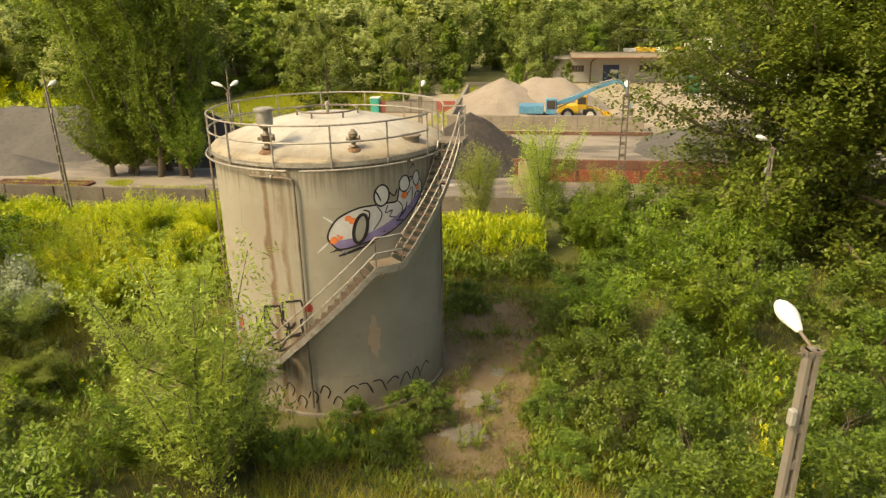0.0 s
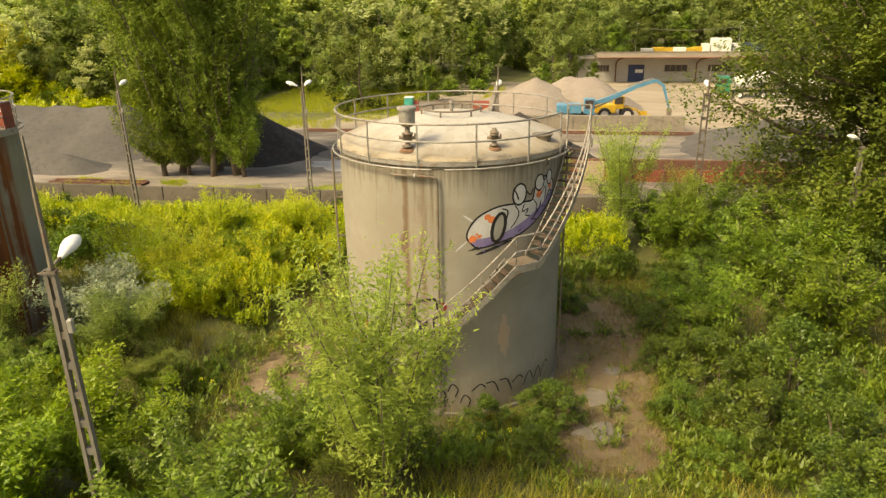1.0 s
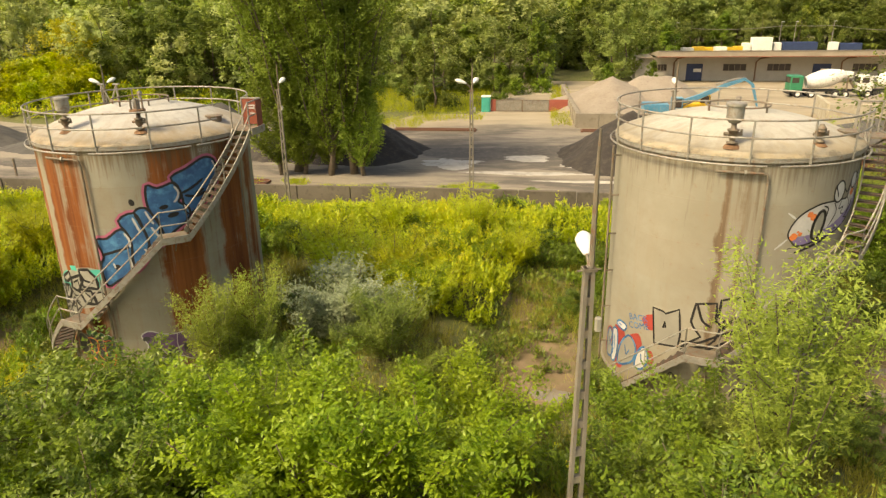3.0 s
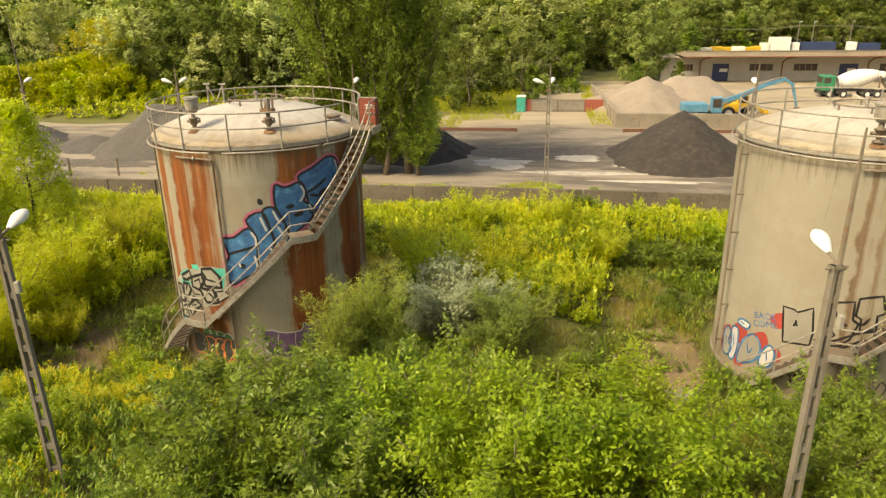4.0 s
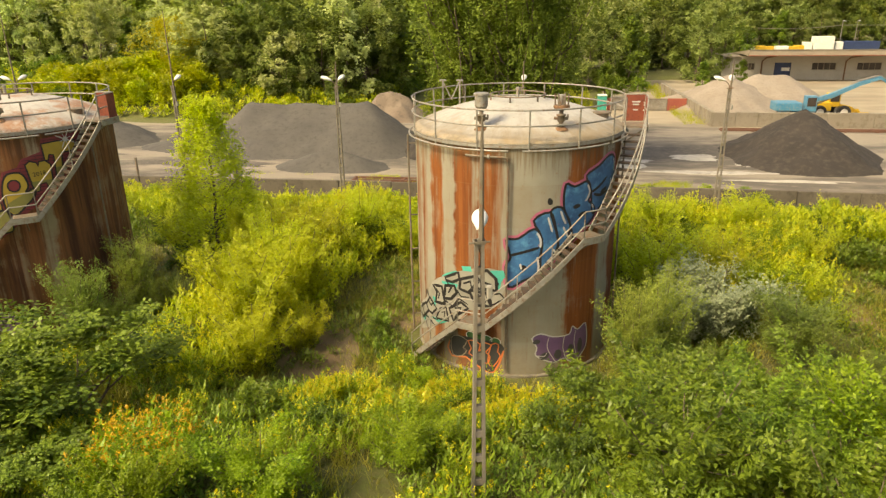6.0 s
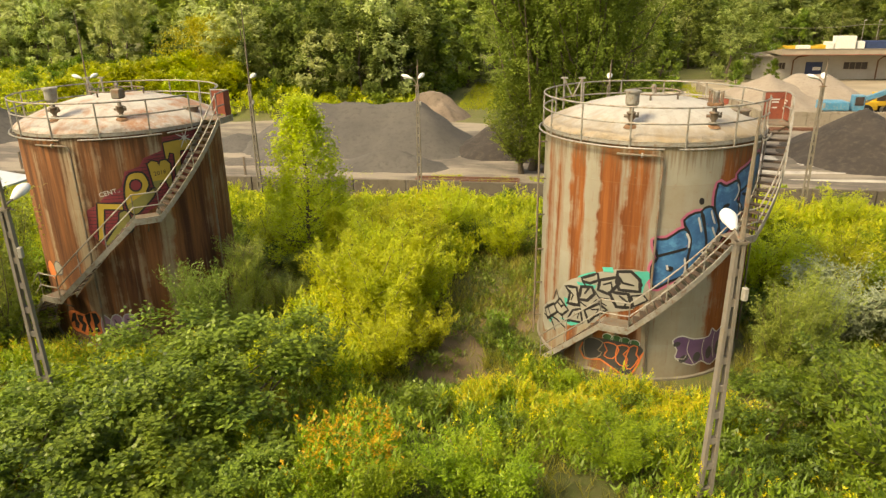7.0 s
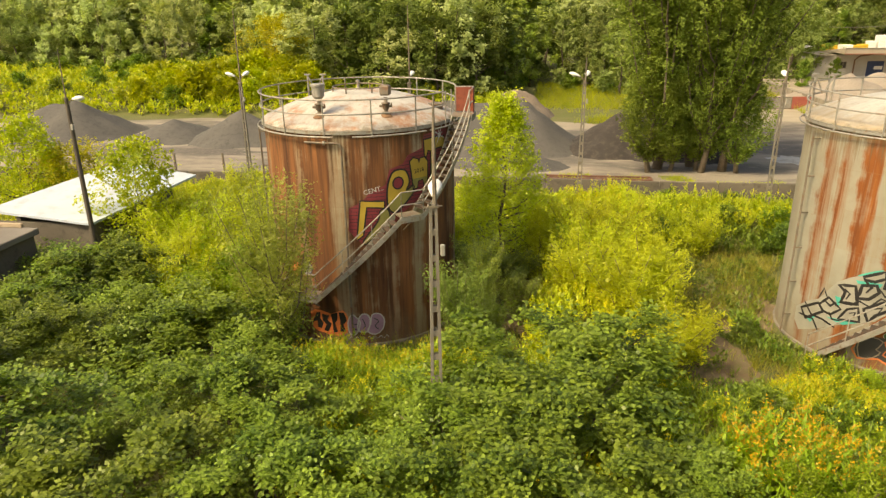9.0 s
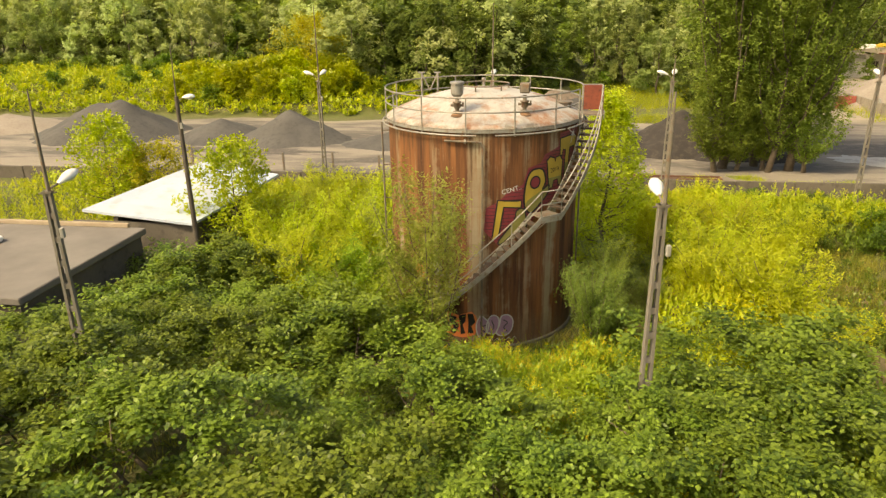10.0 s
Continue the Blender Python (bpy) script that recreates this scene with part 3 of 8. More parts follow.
for i, (x, y, rx, ry) in enumerate([(12.5, 37.6, 6.0, 3.0), (5.5, 38.6, 4.0, 2.2), (17.5, 40.2, 4.0, 2.0), (21.5, 32.0, 4.5, 1.2), (-30.0, 30.0, 7.0, 1.6), (-48.0, 33.0, 8.0, 1.4)]):
    blob_sheet("road_mud", x, y, rx, ry, MUD, "dark muddy patch on the dusty yard", i + 40.0, 0.042 + 0.004 * i, 0.6, "mud")
for i, (x, y, rx, ry) in enumerate([(7.6, 33.2, 2.8, 2.0), (14.4, 35.8, 2.4, 1.2), (14.0, 30.0, 5.5, 0.5), (20.0, 27.6, 4.0, 0.35), (18.6, 33.0, 1.6, 0.8)]):
    blob_sheet("water", x, y, rx, ry, PUDDLE, "shallow puddle on the dusty yard, sky reflection in its colour", i + 3.0, 0.07 + 0.004 * i, 0.6, "puddle")
for i, (x, y, rx, ry) in enumerate([(28.0, -2.3, 0.75, 0.65), (27.7, -4.5, 0.8, 0.55), (16.4, -3.6, 0.7, 0.5), (28.5, -0.4, 0.4, 0.35)]):
    blob_sheet("pavement", x, y, rx, ry, CONCRETE, "broken pale concrete slab in the trodden earth", i + 60.0, 0.1, 0.5, "slab")
for i, (x, y, rx, ry, tn) in enumerate([(28.2, 1.5, 2.1, 5.4, 4), (27.9, -4.8, 2.0, 2.2, 0), (-7.5, -3.5, 1.9, 2.8, 20), (-5.2, 2.0, 1.6, 3.0, -10), (16.2, -1.5, 1.7, 3.6, -12), (15.5, 4.5, 1.4, 2.6, 10), (-14.6, 0.5, 1.3, 3.0, 0), (4.5, -6.0, 2.0, 1.0, 0), (-27.5, -1.0, 1.2, 2.4, 0)]):
    blob_sheet("path", x, y, rx, ry, EARTH, "bare trampled earth with dry moss", i + 11.0, 0.05 + 0.004 * i, 0.45, "earth patch", tn)


# low concrete wall along the yard, built of cast panels
def build_wall():
    root = thing("wall_yard", (0, 0, 0), "low stained concrete wall along the yard", "wall")
    root["kind"] = "structure"
    rng = random.Random(4)
    base = bevelled(boxes(((0, 0, 0.5), (3.94, 0.22, 1.12))), 0.03)
    me = bpy.data.meshes.new("panel")
    base.to_mesh(me)
    base.free()
    me.materials.append(WALL_CONC)
    for i in range(46):
        ob = new("panel", me)
        ob.parent = root
        ob.matrix_basis = pose(-96 + i * 4.0, 20.9 + rng.uniform(-0.02, 0.02), rng.uniform(-0.04, 0.03), rng.uniform(-1, 1), 0, 0)


build_wall()


# ---- heaps of loose material ----
def heap(x, y, rx, ry, h, material, label, seed, ridge=0.0, turn=0.0, rough=0.06):
    """A tipped heap: slopes at the angle of rest with gullies and a slightly rounded top. ridge: half length of a flat crest."""
    n = 40
    verts, faces = [], []
    c, s = math.cos(radians(turn)), math.sin(radians(turn))
    for j in range(n + 1):
        for i in range(n + 1):
            u, v = (i / n * 2 - 1), (j / n * 2 - 1)
            lx, ly = u * rx * 1.15, v * ry * 1.15
            ex = max(0.0, abs(lx) - ridge)
            a = math.atan2(ly, lx)
            d = math.hypot(ex / max(0.1, rx - ridge), ly / ry)
            d *= 1 + 0.16 * noise.noise((math.cos(a) * 1.5 + seed, math.sin(a) * 1.5, seed)) + 0.05 * noise.noise((math.cos(a) * 7, math.sin(a) * 7, seed))
            z = h * (1 - d) * (0.86 + 0.14 * max(0.0, 1 - d))
            if d < 0.05:
                z -= h * 0.3 * (0.05 - d)
            if ridge:
                z *= 1 + 0.10 * noise.noise((lx * 0.25, seed, 3.0))
            z += rough * h * noise.noise((lx * 0.7 + seed, ly * 0.7, 0.5)) + 0.02 * h * noise.noise((lx * 3, ly * 3, seed))
            verts.append((lx * c - ly * s, lx * s + ly * c, max(z, -0.12)))
    w = n + 1
    faces = [(j * w + i, j * w + i + 1, (j + 1) * w + i + 1, (j + 1) * w + i) for j in range(n) for i in range(n) if max(verts[q][2] for q in (j * w + i, j * w + i + 1, (j + 1) * w + i + 1, (j + 1) * w + i)) > -0.11]
    ob = link_mesh("gravel_mound", pydata("gravel_mound", verts, faces), material, smooth=True)
    ob.matrix_basis = pose(x, y, 0.04)
    return tagged(ob, label, "heap", "heaps in the yard")


heap(23.2, 37.0, 6.5, 8.0, 4.35, BLACK_GRIT, "dark heap of asphalt millings with a paler crust", 1.0, 0, 0, 0.045)
heap(-2.6, 37.4, 7.4, 6.0, 4.0, BLACK_GRIT, "long dark heap of asphalt millings behind poplars", 2.0, 1.0, -8)
heap(-22.5, 39.6, 11.6, 8.0, 4.1, GRIT, "broad grey heap of fine grit with a long crest", 3.0, 6.2, 2)
heap(-7.0, 37.5, 5.9, 5.6, 3.7, BLACK_GRIT, "dark heap of asphalt millings beside poplars", 4.0, 0, 0)
heap(-17.2, 29.6, 5.2, 2.6, 1.4, GRIT, "low dark grey heap beside the wall", 5.0, 1.0, 0)
heap(-45.7, 39.5, 6.0, 5.2, 3.1, GRIT, "conical grey heap of fine grit", 6.0)
heap(-53.7, 40.0, 5.0, 5.2, 2.0, GRIT, "small grey heap of fine grit", 7.0)
heap(-67.0, 41.0, 8.2, 7.2, 3.5, GRIT, "large grey heap of fine grit", 8.0, 1.6)
heap(-82.5, 44.0, 8.5, 5.5, 1.6, SAND, "low pale heap of sandy gravel", 9.0)
heap(-17.9, 56.0, 5.0, 3.6, 3.1, SPOIL, "brown heap of stony spoil", 10.0, 1.0, 10, 0.16)
heap(-34.5, 37.5, 4.6, 3.6, 1.2, GRIT, "low spread grey heap of fine grit", 12.0)
heap(24.0, 68.0, 8.5, 11.0, 4.0, SAND, "pale sandy gravel heap in the walled bay", 13.0, 0, 0)
heap(29.8, 70.0, 8.0, 10.5, 3.85, SAND, "pale sandy gravel heap in the walled bay", 14.0, 2.0, 0)
heap(47.6, 43.6, 9.6, 8.6, 2.7, GRIT, "broad grey heap of grit before the pale bay wall", 15.0, 2.0)
heap(58.0, 63.6, 9.0, 6.0, 2.7, SAND, "pale sandy heap behind the bay wall", 16.0, 3.0)


# ---- tanks ----
R, H = 3.95, 8.9


def on_shell(a, r, z):
    return Vector((r * math.cos(radians(a)), r * math.sin(radians(a)), z))


def arc(a0, a1, r, z, step=4.0):
    n = max(2, int(abs(a1 - a0) / step) + 1)
    return [on_shell(a0 + (a1 - a0) * k / (n - 1), r, z) for k in range(n)]


def shell_mesh(parent, material):
    me = bpy.data.meshes.new("shell")
    n, rows = 144, 12
    verts = [tuple(on_shell(-180 + k * 360 / n, R + 0.006 * math.sin(k * 0.7 + j), H * j / rows)) for j in range(rows + 1) for k in range(n)]
    faces = [(j * n + k, j * n + (k + 1) % n, (j + 1) * n + (k + 1) % n, (j + 1) * n + k) for j in range(rows) for k in range(n)]
    me.from_pydata(verts, [], faces)
    uv = me.uv_layers.new(name="round")
    i = 0
    for j in range(rows):
        for k in range(n):
            for du, dv in ((0, 0), (1, 0), (1, 1), (0, 1)):
                uv.data[i].uv = ((k + du) / n, (j + dv) / rows)
                i += 1
    me.update()
    return link_mesh("shell", me, material, parent, smooth=True)


# paint on the shell: flat outlines in metres along the shell (s, from the angle a0) and up (z), laid round it
def lay(name, outline, a0, lift, material, parent, label=""):
    bm = bmesh.new()
    vs = [bm.verts.new((s, z, 0)) for s, z in outline]
    for k in range(len(vs)):
        bm.edges.new((vs[k], vs[(k + 1) % len(vs)]))
    bmesh.ops.triangle_fill(bm, use_beauty=True, edges=list(bm.edges))
    for _ in range(4):
        long = [e for e in bm.edges if abs(e.verts[0].co.x - e.verts[1].co.x) > 0.22]
        if not long:
            break
        bmesh.ops.subdivide_edges(bm, edges=long, cuts=1)
        bmesh.ops.triangulate(bm, faces=bm.faces)
    for v in bm.verts:
        a = a0 + math.degrees(v.co.x / R)
        v.co = on_shell(a, R + lift, v.co.y)
    bmesh.ops.recalc_face_normals(bm, faces=bm.faces)
    return part(name, bm, material, parent, label)


def stroke(name, pts, width, a0, lift, material, parent, label="", closed=False):
    """A sprayed line of the given width through (s, z) points."""
    bm = bmesh.new()
    p = [Vector(q) for q in pts]
    dense = []
    for k in range(len(p) - (0 if closed else 1)):
        a, b = p[k], p[(k + 1) % len(p)]
        n = max(1, int((b - a).length / 0.18))
        dense += [a + (b - a) * i / n for i in range(n)]
    if not closed:
        dense.append(p[-1])
    n, rows = len(dense), []
    for k, q in enumerate(dense):
        d = (dense[(k + 1) % n if closed else min(k + 1, n - 1)] - dense[(k - 1) % n if closed else max(k - 1, 0)])
        d = d.normalized() if d.length > 1e-6 else Vector((1, 0))
        o = Vector((-d.y, d.x)) * width / 2 * (1 if closed or 0 < k < n - 1 else 0.5)
        rows.append([bm.verts.new(on_shell(a0 + math.degrees(w.x / R), R + lift, w.y)) for w in (q + o, q - o)])
    for k in range(n if closed else n - 1):
        a, b = rows[k], rows[(k + 1) % n]
        bm.faces.new((a[0], a[1], b[1], b[0]))
    bmesh.ops.recalc_face_normals(bm, faces=bm.faces)
    return part(name, bm, material, parent, label)


def oval(cs, cz, rs, rz, turn=0.0, n=22, wob=0.0, seed=0.0):
    c, s = math.cos(radians(turn)), math.sin(radians(turn))
    out = []
    for k in range(n):
        a = k * math.tau / n
        q = 1 + wob * noise.noise((math.cos(a) * 2 + seed, math.sin(a) * 2, seed))
        u, v = rs * q * math.cos(a), rz * q * math.sin(a)
        out.append((cs + u * c - v * s, cz + u * s + v * c))
    return out


def grown(outline, d):
    """The outline pushed out by d."""
    n, out = len(outline), []
    area = sum(outline[k][0] * outline[(k + 1) % n][1] - outline[(k + 1) % n][0] * outline[k][1] for k in range(n))
    sg = 1 if area > 0 else -1
    for k in range(n):
        a, b = Vector(outline[k - 1]), Vector(outline[(k + 1) % n])
        t = (b - a).normalized()
        out.append((outline[k][0] + sg * t.y * d, outline[k][1] - sg * t.x * d))
    return out


def letters(name, text, size, a0, s, z, lift, material, parent, turn=0.0, label=""):
    """Words in the built-in font, laid round the shell."""
    cu = bpy.data.curves.new("word", "FONT")
    cu.body, cu.size, cu.resolution_u = text, size, 2
    ob = bpy.data.objects.new("word", cu)
    scene.collection.objects.link(ob)
    dg = bpy.context.evaluated_depsgraph_get()
    me = bpy.data.meshes.new_from_object(ob.evaluated_get(dg))
    bpy.data.objects.remove(ob)
    c, sn = math.cos(radians(turn)), math.sin(radians(turn))
    for v in me.vertices:
        x, y = v.co.x * c - v.co.y * sn, v.co.x * sn + v.co.y * c
        v.co = on_shell(a0 + math.degrees((s + x) / R), R + lift, z + y)
    me.update()
    return link_mesh(name, me, material, parent, label)


def breather(at, parent, cap, label, k=1.0):
    """A roof vent: flanged neck, valve body with side arms and a round hood, an open cage or a small cap."""
    x, y, z = at
    m = pose(x, y, z) @ Matrix.Diagonal((k, k, k, 1))
    bm = lathe(bmesh.new(), [(0.0, -0.12), (0.075, -0.12), (0.075, 0.06), (0.14, 0.06), (0.14, 0.10), (0.07, 0.10), (0.07, 0.17), (0.12, 0.22), (0.12, 0.38), (0.15, 0.38), (0.15, 0.42), (0.07, 0.43), (0.07, 0.60), (0.0, 0.60)], 16)
    tube(bm, [(-0.22, 0, 0.30), (0.22, 0, 0.30)], 0.05, 8)
    tube(bm, [(0.2, 0, 0.30), (0.2, 0, 0.42)], 0.03, 6)
    body = part("vent_pipe", moved(bm, m), OLD_STEEL, parent, label, True)
    part("rust_spill", moved(lathe(bmesh.new(), [(0.0, 0.035), (0.16, 0.02), (0.24, -0.06)], 18), m), BROWN_RUST, body, "rusty collar on the roof sheet")
    if cap == "hood":
        bm = lathe(bmesh.new(), [(0.0, 0.58), (0.13, 0.58), (0.21, 0.68), (0.21, 1.0), (0.25, 1.01), (0.25, 1.07), (0.2, 1.09), (0.0, 1.10)], 20)
        part("hood", moved(bm, m), STEEL, body, "grey drum-shaped hood")
    elif cap == "frame":
        part("ring", moved(lathe(bmesh.new(), [(0.0, 0.60), (0.22, 0.60), (0.25, 0.64), (0.25, 0.70), (0.0, 0.72)], 16), m), BROWN_RUST, body, "rusty ring flange")
        for q in range(6):
            a = q * math.tau / 6
            part("bar", moved(bar([(0.2 * math.cos(a), 0.2 * math.sin(a), 0.7), (0.2 * math.cos(a), 0.2 * math.sin(a), 1.05)], 0.025, 6), m), OLD_STEEL, body)
        part("core", moved(lathe(bmesh.new(), [(0.0, 0.7), (0.1, 0.7), (0.1, 1.02), (0.0, 1.04)], 12), m), STEEL, body)
    elif cap == "box":
        part("hood", moved(bevelled(boxes(((0, 0, 0.84), (0.34, 0.34, 0.34))), 0.04), m), OLD_STEEL, body, "weathered boxed vent head")
    else:
        part("cap", moved(lathe(bmesh.new(), [(0.0, 0.42), (0.13, 0.42), (0.15, 0.48), (0.08, 0.55), (0.0, 0.56)], 14), m), OLD_STEEL, body)


def flight(root, a0, z0, a1, z1, inner, outer, tread_me, steps):
    """One curved flight of open stairs: two stringers and single treads."""
    def line(r, dz, n=14):
        return [on_shell(a0 + (a1 - a0) * k / n, r, z0 + (z1 - z0) * k / n + dz) for k in range(n + 1)]
    for nm, r in (("stringer", inner), ("stringer", outer)):
        bm = bmesh.new()
        lo, hi = line(r, -0.20), line(r, 0.06)
        rows = []
        for p, q in zip(lo, hi):
            d = Vector((p.x, p.y, 0)).normalized() * 0.02
            rows.append([bm.verts.new(v) for v in (p - d, p + d, q + d, q - d)])
        for a, b in zip(rows, rows[1:]):
            for k in range(4):
                bm.faces.new((a[k], b[k], b[(k + 1) % 4], a[(k + 1) % 4]))
        bm.faces.new(rows[0])
        bm.faces.new(rows[-1][::-1])
        bmesh.ops.recalc_face_normals(bm, faces=bm.faces)
        part(nm, bm, STEEL, root)
    for k in range(1, steps):
        a, z = a0 + (a1 - a0) * k / steps, z0 + (z1 - z0) * k / steps
        ob = new("tread", tread_me)
        ob.parent = root
        p = on_shell(a, (inner + outer) / 2, z - 0.03)
        ob.matrix_basis = pose(p.x, p.y, p.z, 0, 0, a)
    for dz, nm in ((1.0, "handrail"), (0.5, "mid_rail")):
        part(nm, bar(line(outer, dz), 0.026, 8), STEEL, root)
    posts = max(2, int(abs(a1 - a0) / 14))
    for k in range(posts + 1):
        a, z = a0 + (a1 - a0) * k / posts, z0 + (z1 - z0) * k / posts
        part("baluster", bar([on_shell(a, outer, z - 0.1), on_shell(a, outer, z + 1.0)], 0.022, 6), STEEL, root)


def landing(root, a0, a1, z, inner, outer, rails=True):
    bm = bmesh.new()
    n = 5
    rows = []
    for k in range(n + 1):
        a = a0 + (a1 - a0) * k / n
        rows.append([bm.verts.new(on_shell(a, r, zz)) for r, zz in ((inner, z - 0.05), (outer, z - 0.05), (outer, z), (inner, z))])
    for p, q in zip(rows, rows[1:]):
        for k in range(4):
            bm.faces.new((p[k], q[k], q[(k + 1) % 4], p[(k + 1) % 4]))
    bm.faces.new(rows[0])
    bm.faces.new(rows[-1][::-1])
    bmesh.ops.recalc_face_normals(bm, faces=bm.faces)
    part("landing", bm, OLD_STEEL, root, "rusty steel landing plate")
    bm = bmesh.new()
    rows = []
    for k in range(n + 1):
        a = a0 + (a1 - a0) * k / n
        rows.append([bm.verts.new(on_shell(a, r, zz)) for r, zz in ((outer + 0.004, z - 0.2), (outer + 0.035, z - 0.2), (outer + 0.035, z + 0.06), (outer + 0.004, z + 0.06))])
    for p, q in zip(rows, rows[1:]):
        for k in range(4):
            bm.faces.new((p[k], q[k], q[(k + 1) % 4], p[(k + 1) % 4]))
    bm.faces.new(rows[0])
    bm.faces.new(rows[-1][::-1])
    bmesh.ops.recalc_face_normals(bm, faces=bm.faces)
    part("edge_channel", bm, STEEL, root)
    if rails:
        for dz, nm in ((1.0, "handrail"), (0.5, "mid_rail")):
            part(nm, bar([on_shell(a0 + (a1 - a0) * k / n, outer, z + dz) for k in range(n + 1)], 0.026, 8), STEEL, root)
        for a in (a0, a1):
            part("baluster", bar([on_shell(a, outer, z - 0.1), on_shell(a, outer, z + 1.0)], 0.022, 6), STEEL, root)


def make_tank(x, shell_mat, roof_mat, label, box_panel, rise, phase, feed_at, spray_gap, vents, hatch, trestle):
    def on_roof(px_, py_):
        return (px_, py_, H + 0.05 + rise * (1 - (px_ * px_ + py_ * py_) / (R * R)))

    root = thing("storage_tank", (x, 0, 0), label, "tank", "row of storage tanks")
    shell_mesh(root, shell_mat)
    # foundation ring
    part("foundation", lathe(bmesh.new(), [(R - 0.3, -0.3), (R + 0.07, -0.3), (R + 0.07, 0.08), (R + 0.002, 0.12)], 72), CONCRETE, root, "mossy concrete foundation ring")
    # domed roof with its kerb angle
    prof = [(R + 0.07, H - 0.02)] + [(R * (1 - k / 14), H + 0.05 + rise * (1 - (1 - k / 14) ** 2)) for k in range(0, 14)] + [(0.0, H + 0.05 + rise)]
    part("roof", lathe(bmesh.new(), prof, 96), roof_mat, root, "shallow domed sheet roof with stains", True)
    part("rim_angle", lathe(bmesh.new(), [(R + 0.003, H - 0.16), (R + 0.09, H - 0.16), (R + 0.09, H - 0.03), (R + 0.003, H - 0.03)], 96), STEEL, root)
    # guard rail round the roof, open at the stair head
    gap0, gap1 = -20.0, 4.0
    for nm, z in (("guard_rail", H + 1.10), ("mid_rail", H + 0.58)):
        part(nm, bar(arc(gap1, gap0 + 360, R + 0.10, z), 0.03, 8), STEEL, root)
    for a in [phase - 25.3 * k for k in range(13)] + [gap1 + 1.5]:
        part("post", bar([on_shell(a, R + 0.10, H - 0.25), on_shell(a, R + 0.10, H + 1.10)], 0.032, 6), STEEL, root)
    # spray pipe round the shell and its feed
    part("spray_pipe", bar(arc(spray_gap[0], -395.0, R + 0.24, H - 0.22), 0.033, 8), STEEL, root)
    part("spray_pipe", bar(arc(spray_gap[1], -38.0, R + 0.24, H - 0.22), 0.033, 8), STEEL, root)
    for a in range(-380, -40, 24):
        if not spray_gap[0] < a < spray_gap[1]:
            part("bracket", bar([on_shell(a, R, H - 0.32), on_shell(a, R + 0.24, H - 0.25)], 0.02, 5), OLD_STEEL, root)
    f0, f1 = feed_at
    feed = arc(f0, f1 - 3.0, R + 0.15, H - 0.45) + [on_shell(f1 - 0.8, R + 0.13, H - 0.50), on_shell(f1, R + 0.12, H - 0.70), on_shell(f1, R + 0.12, 0.4)]
    part("feed_pipe", bar(feed, 0.042, 8), OLD_STEEL, root, "thin vertical feed pipe")
    fm = f0 * 0.45 + f1 * 0.55
    part("flange", moved(lathe(bmesh.new(), [(0.0, -0.03), (0.085, -0.03), (0.085, 0.03), (0.0, 0.03)], 12), Matrix.Translation(on_shell(fm, R + 0.15, H - 0.45)) @ pose(0, 0, 0, 90, 0, fm + 90) @ pose(0, 0, 0, 0, 90, 0)), STEEL, root)
    part("downpipe", bar([on_shell(-168.0, R + 0.30, H - 0.3), on_shell(-168.0, R + 0.30, 0.2)], 0.04, 8), OLD_STEEL, root)
    for k in range(6):
        z = 1.0 + k * 1.45
        part("bracket", bar([on_shell(-168.0, R, z), on_shell(-168.0, R + 0.34, z)], 0.03, 5), OLD_STEEL, root)
    part("downpipe", bar([on_shell(-8.0, R + 0.14, H - 0.3), on_shell(-8.0, R + 0.14, 0.2)], 0.035, 8), OLD_STEEL, root)
    # roof gear
    for (vx, vy), cap, k in vents:
        breather(on_roof(vx, vy), root, cap, "corroded vent neck with valve", k)
    bm = lathe(bmesh.new(), [(0.27, -0.1), (0.27, 0.10), (0.34, 0.10), (0.34, 0.14), (0.0, 0.16)], 18)
    part("hatch", moved(bm, pose(*on_roof(*hatch))), OLD_STEEL, root, "round weathered roof hatch")
    top = H + 0.05 + rise
    part("crown_rail", bar([(1.05 * math.cos(k * math.tau / 28), 1.05 * math.sin(k * math.tau / 28), top + 0.13) for k in range(28)], 0.03, 6, True), OLD_STEEL, root)
    for k in range(6):
        a = k * math.tau / 6 + 0.3
        part("crown_post", bar([(1.05 * math.cos(a), 1.05 * math.sin(a), top - 0.12), (1.05 * math.cos(a), 1.05 * math.sin(a), top + 0.13)], 0.035, 6), OLD_STEEL, root)
    part("crown_vent", lathe(bmesh.new(), [(0.0, top - 0.05), (0.06, top - 0.05), (0.06, top + 0.28), (0.10, top + 0.30), (0.08, top + 0.38), (0.0, top + 0.40)], 12), STEEL, root)
    # trestle for a hoist at the back of the roof
    if trestle:
        tx, ty = trestle
        bm = bmesh.new()
        for sx in (-0.36, 0.36):
            tube(bm, [(tx + sx, ty, H + 0.1), (tx + sx, ty, H + 1.36)], 0.045, 6)
            tube(bm, [(tx + sx, ty, H + 1.36), (tx, ty, H + 0.6)], 0.03, 6)
            box(bm, (tx + sx, ty, H + 1.38), (0.28, 0.12, 0.06))
        part("trestle", bm, STEEL, root)
    # stairs: a bottom flight, a short landing, the long flight, a landing and the upper flight
    inner, outer = R + 0.12, R + 0.86
    tm = bmesh.new()
    box(tm, (0, 0, 0), (outer - inner - 0.04, 0.24, 0.035))
    box(tm, (0, -0.11, -0.02), (outer - inner - 0.04, 0.02, 0.06))
    tread_me = bpy.data.meshes.new("tread")
    tm.to_mesh(tread_me)
    tm.free()
    tread_me.materials.append(TREAD)
    flight(root, -143.0, 0.1, -112.0, 2.42, inner, outer, tread_me, 10)
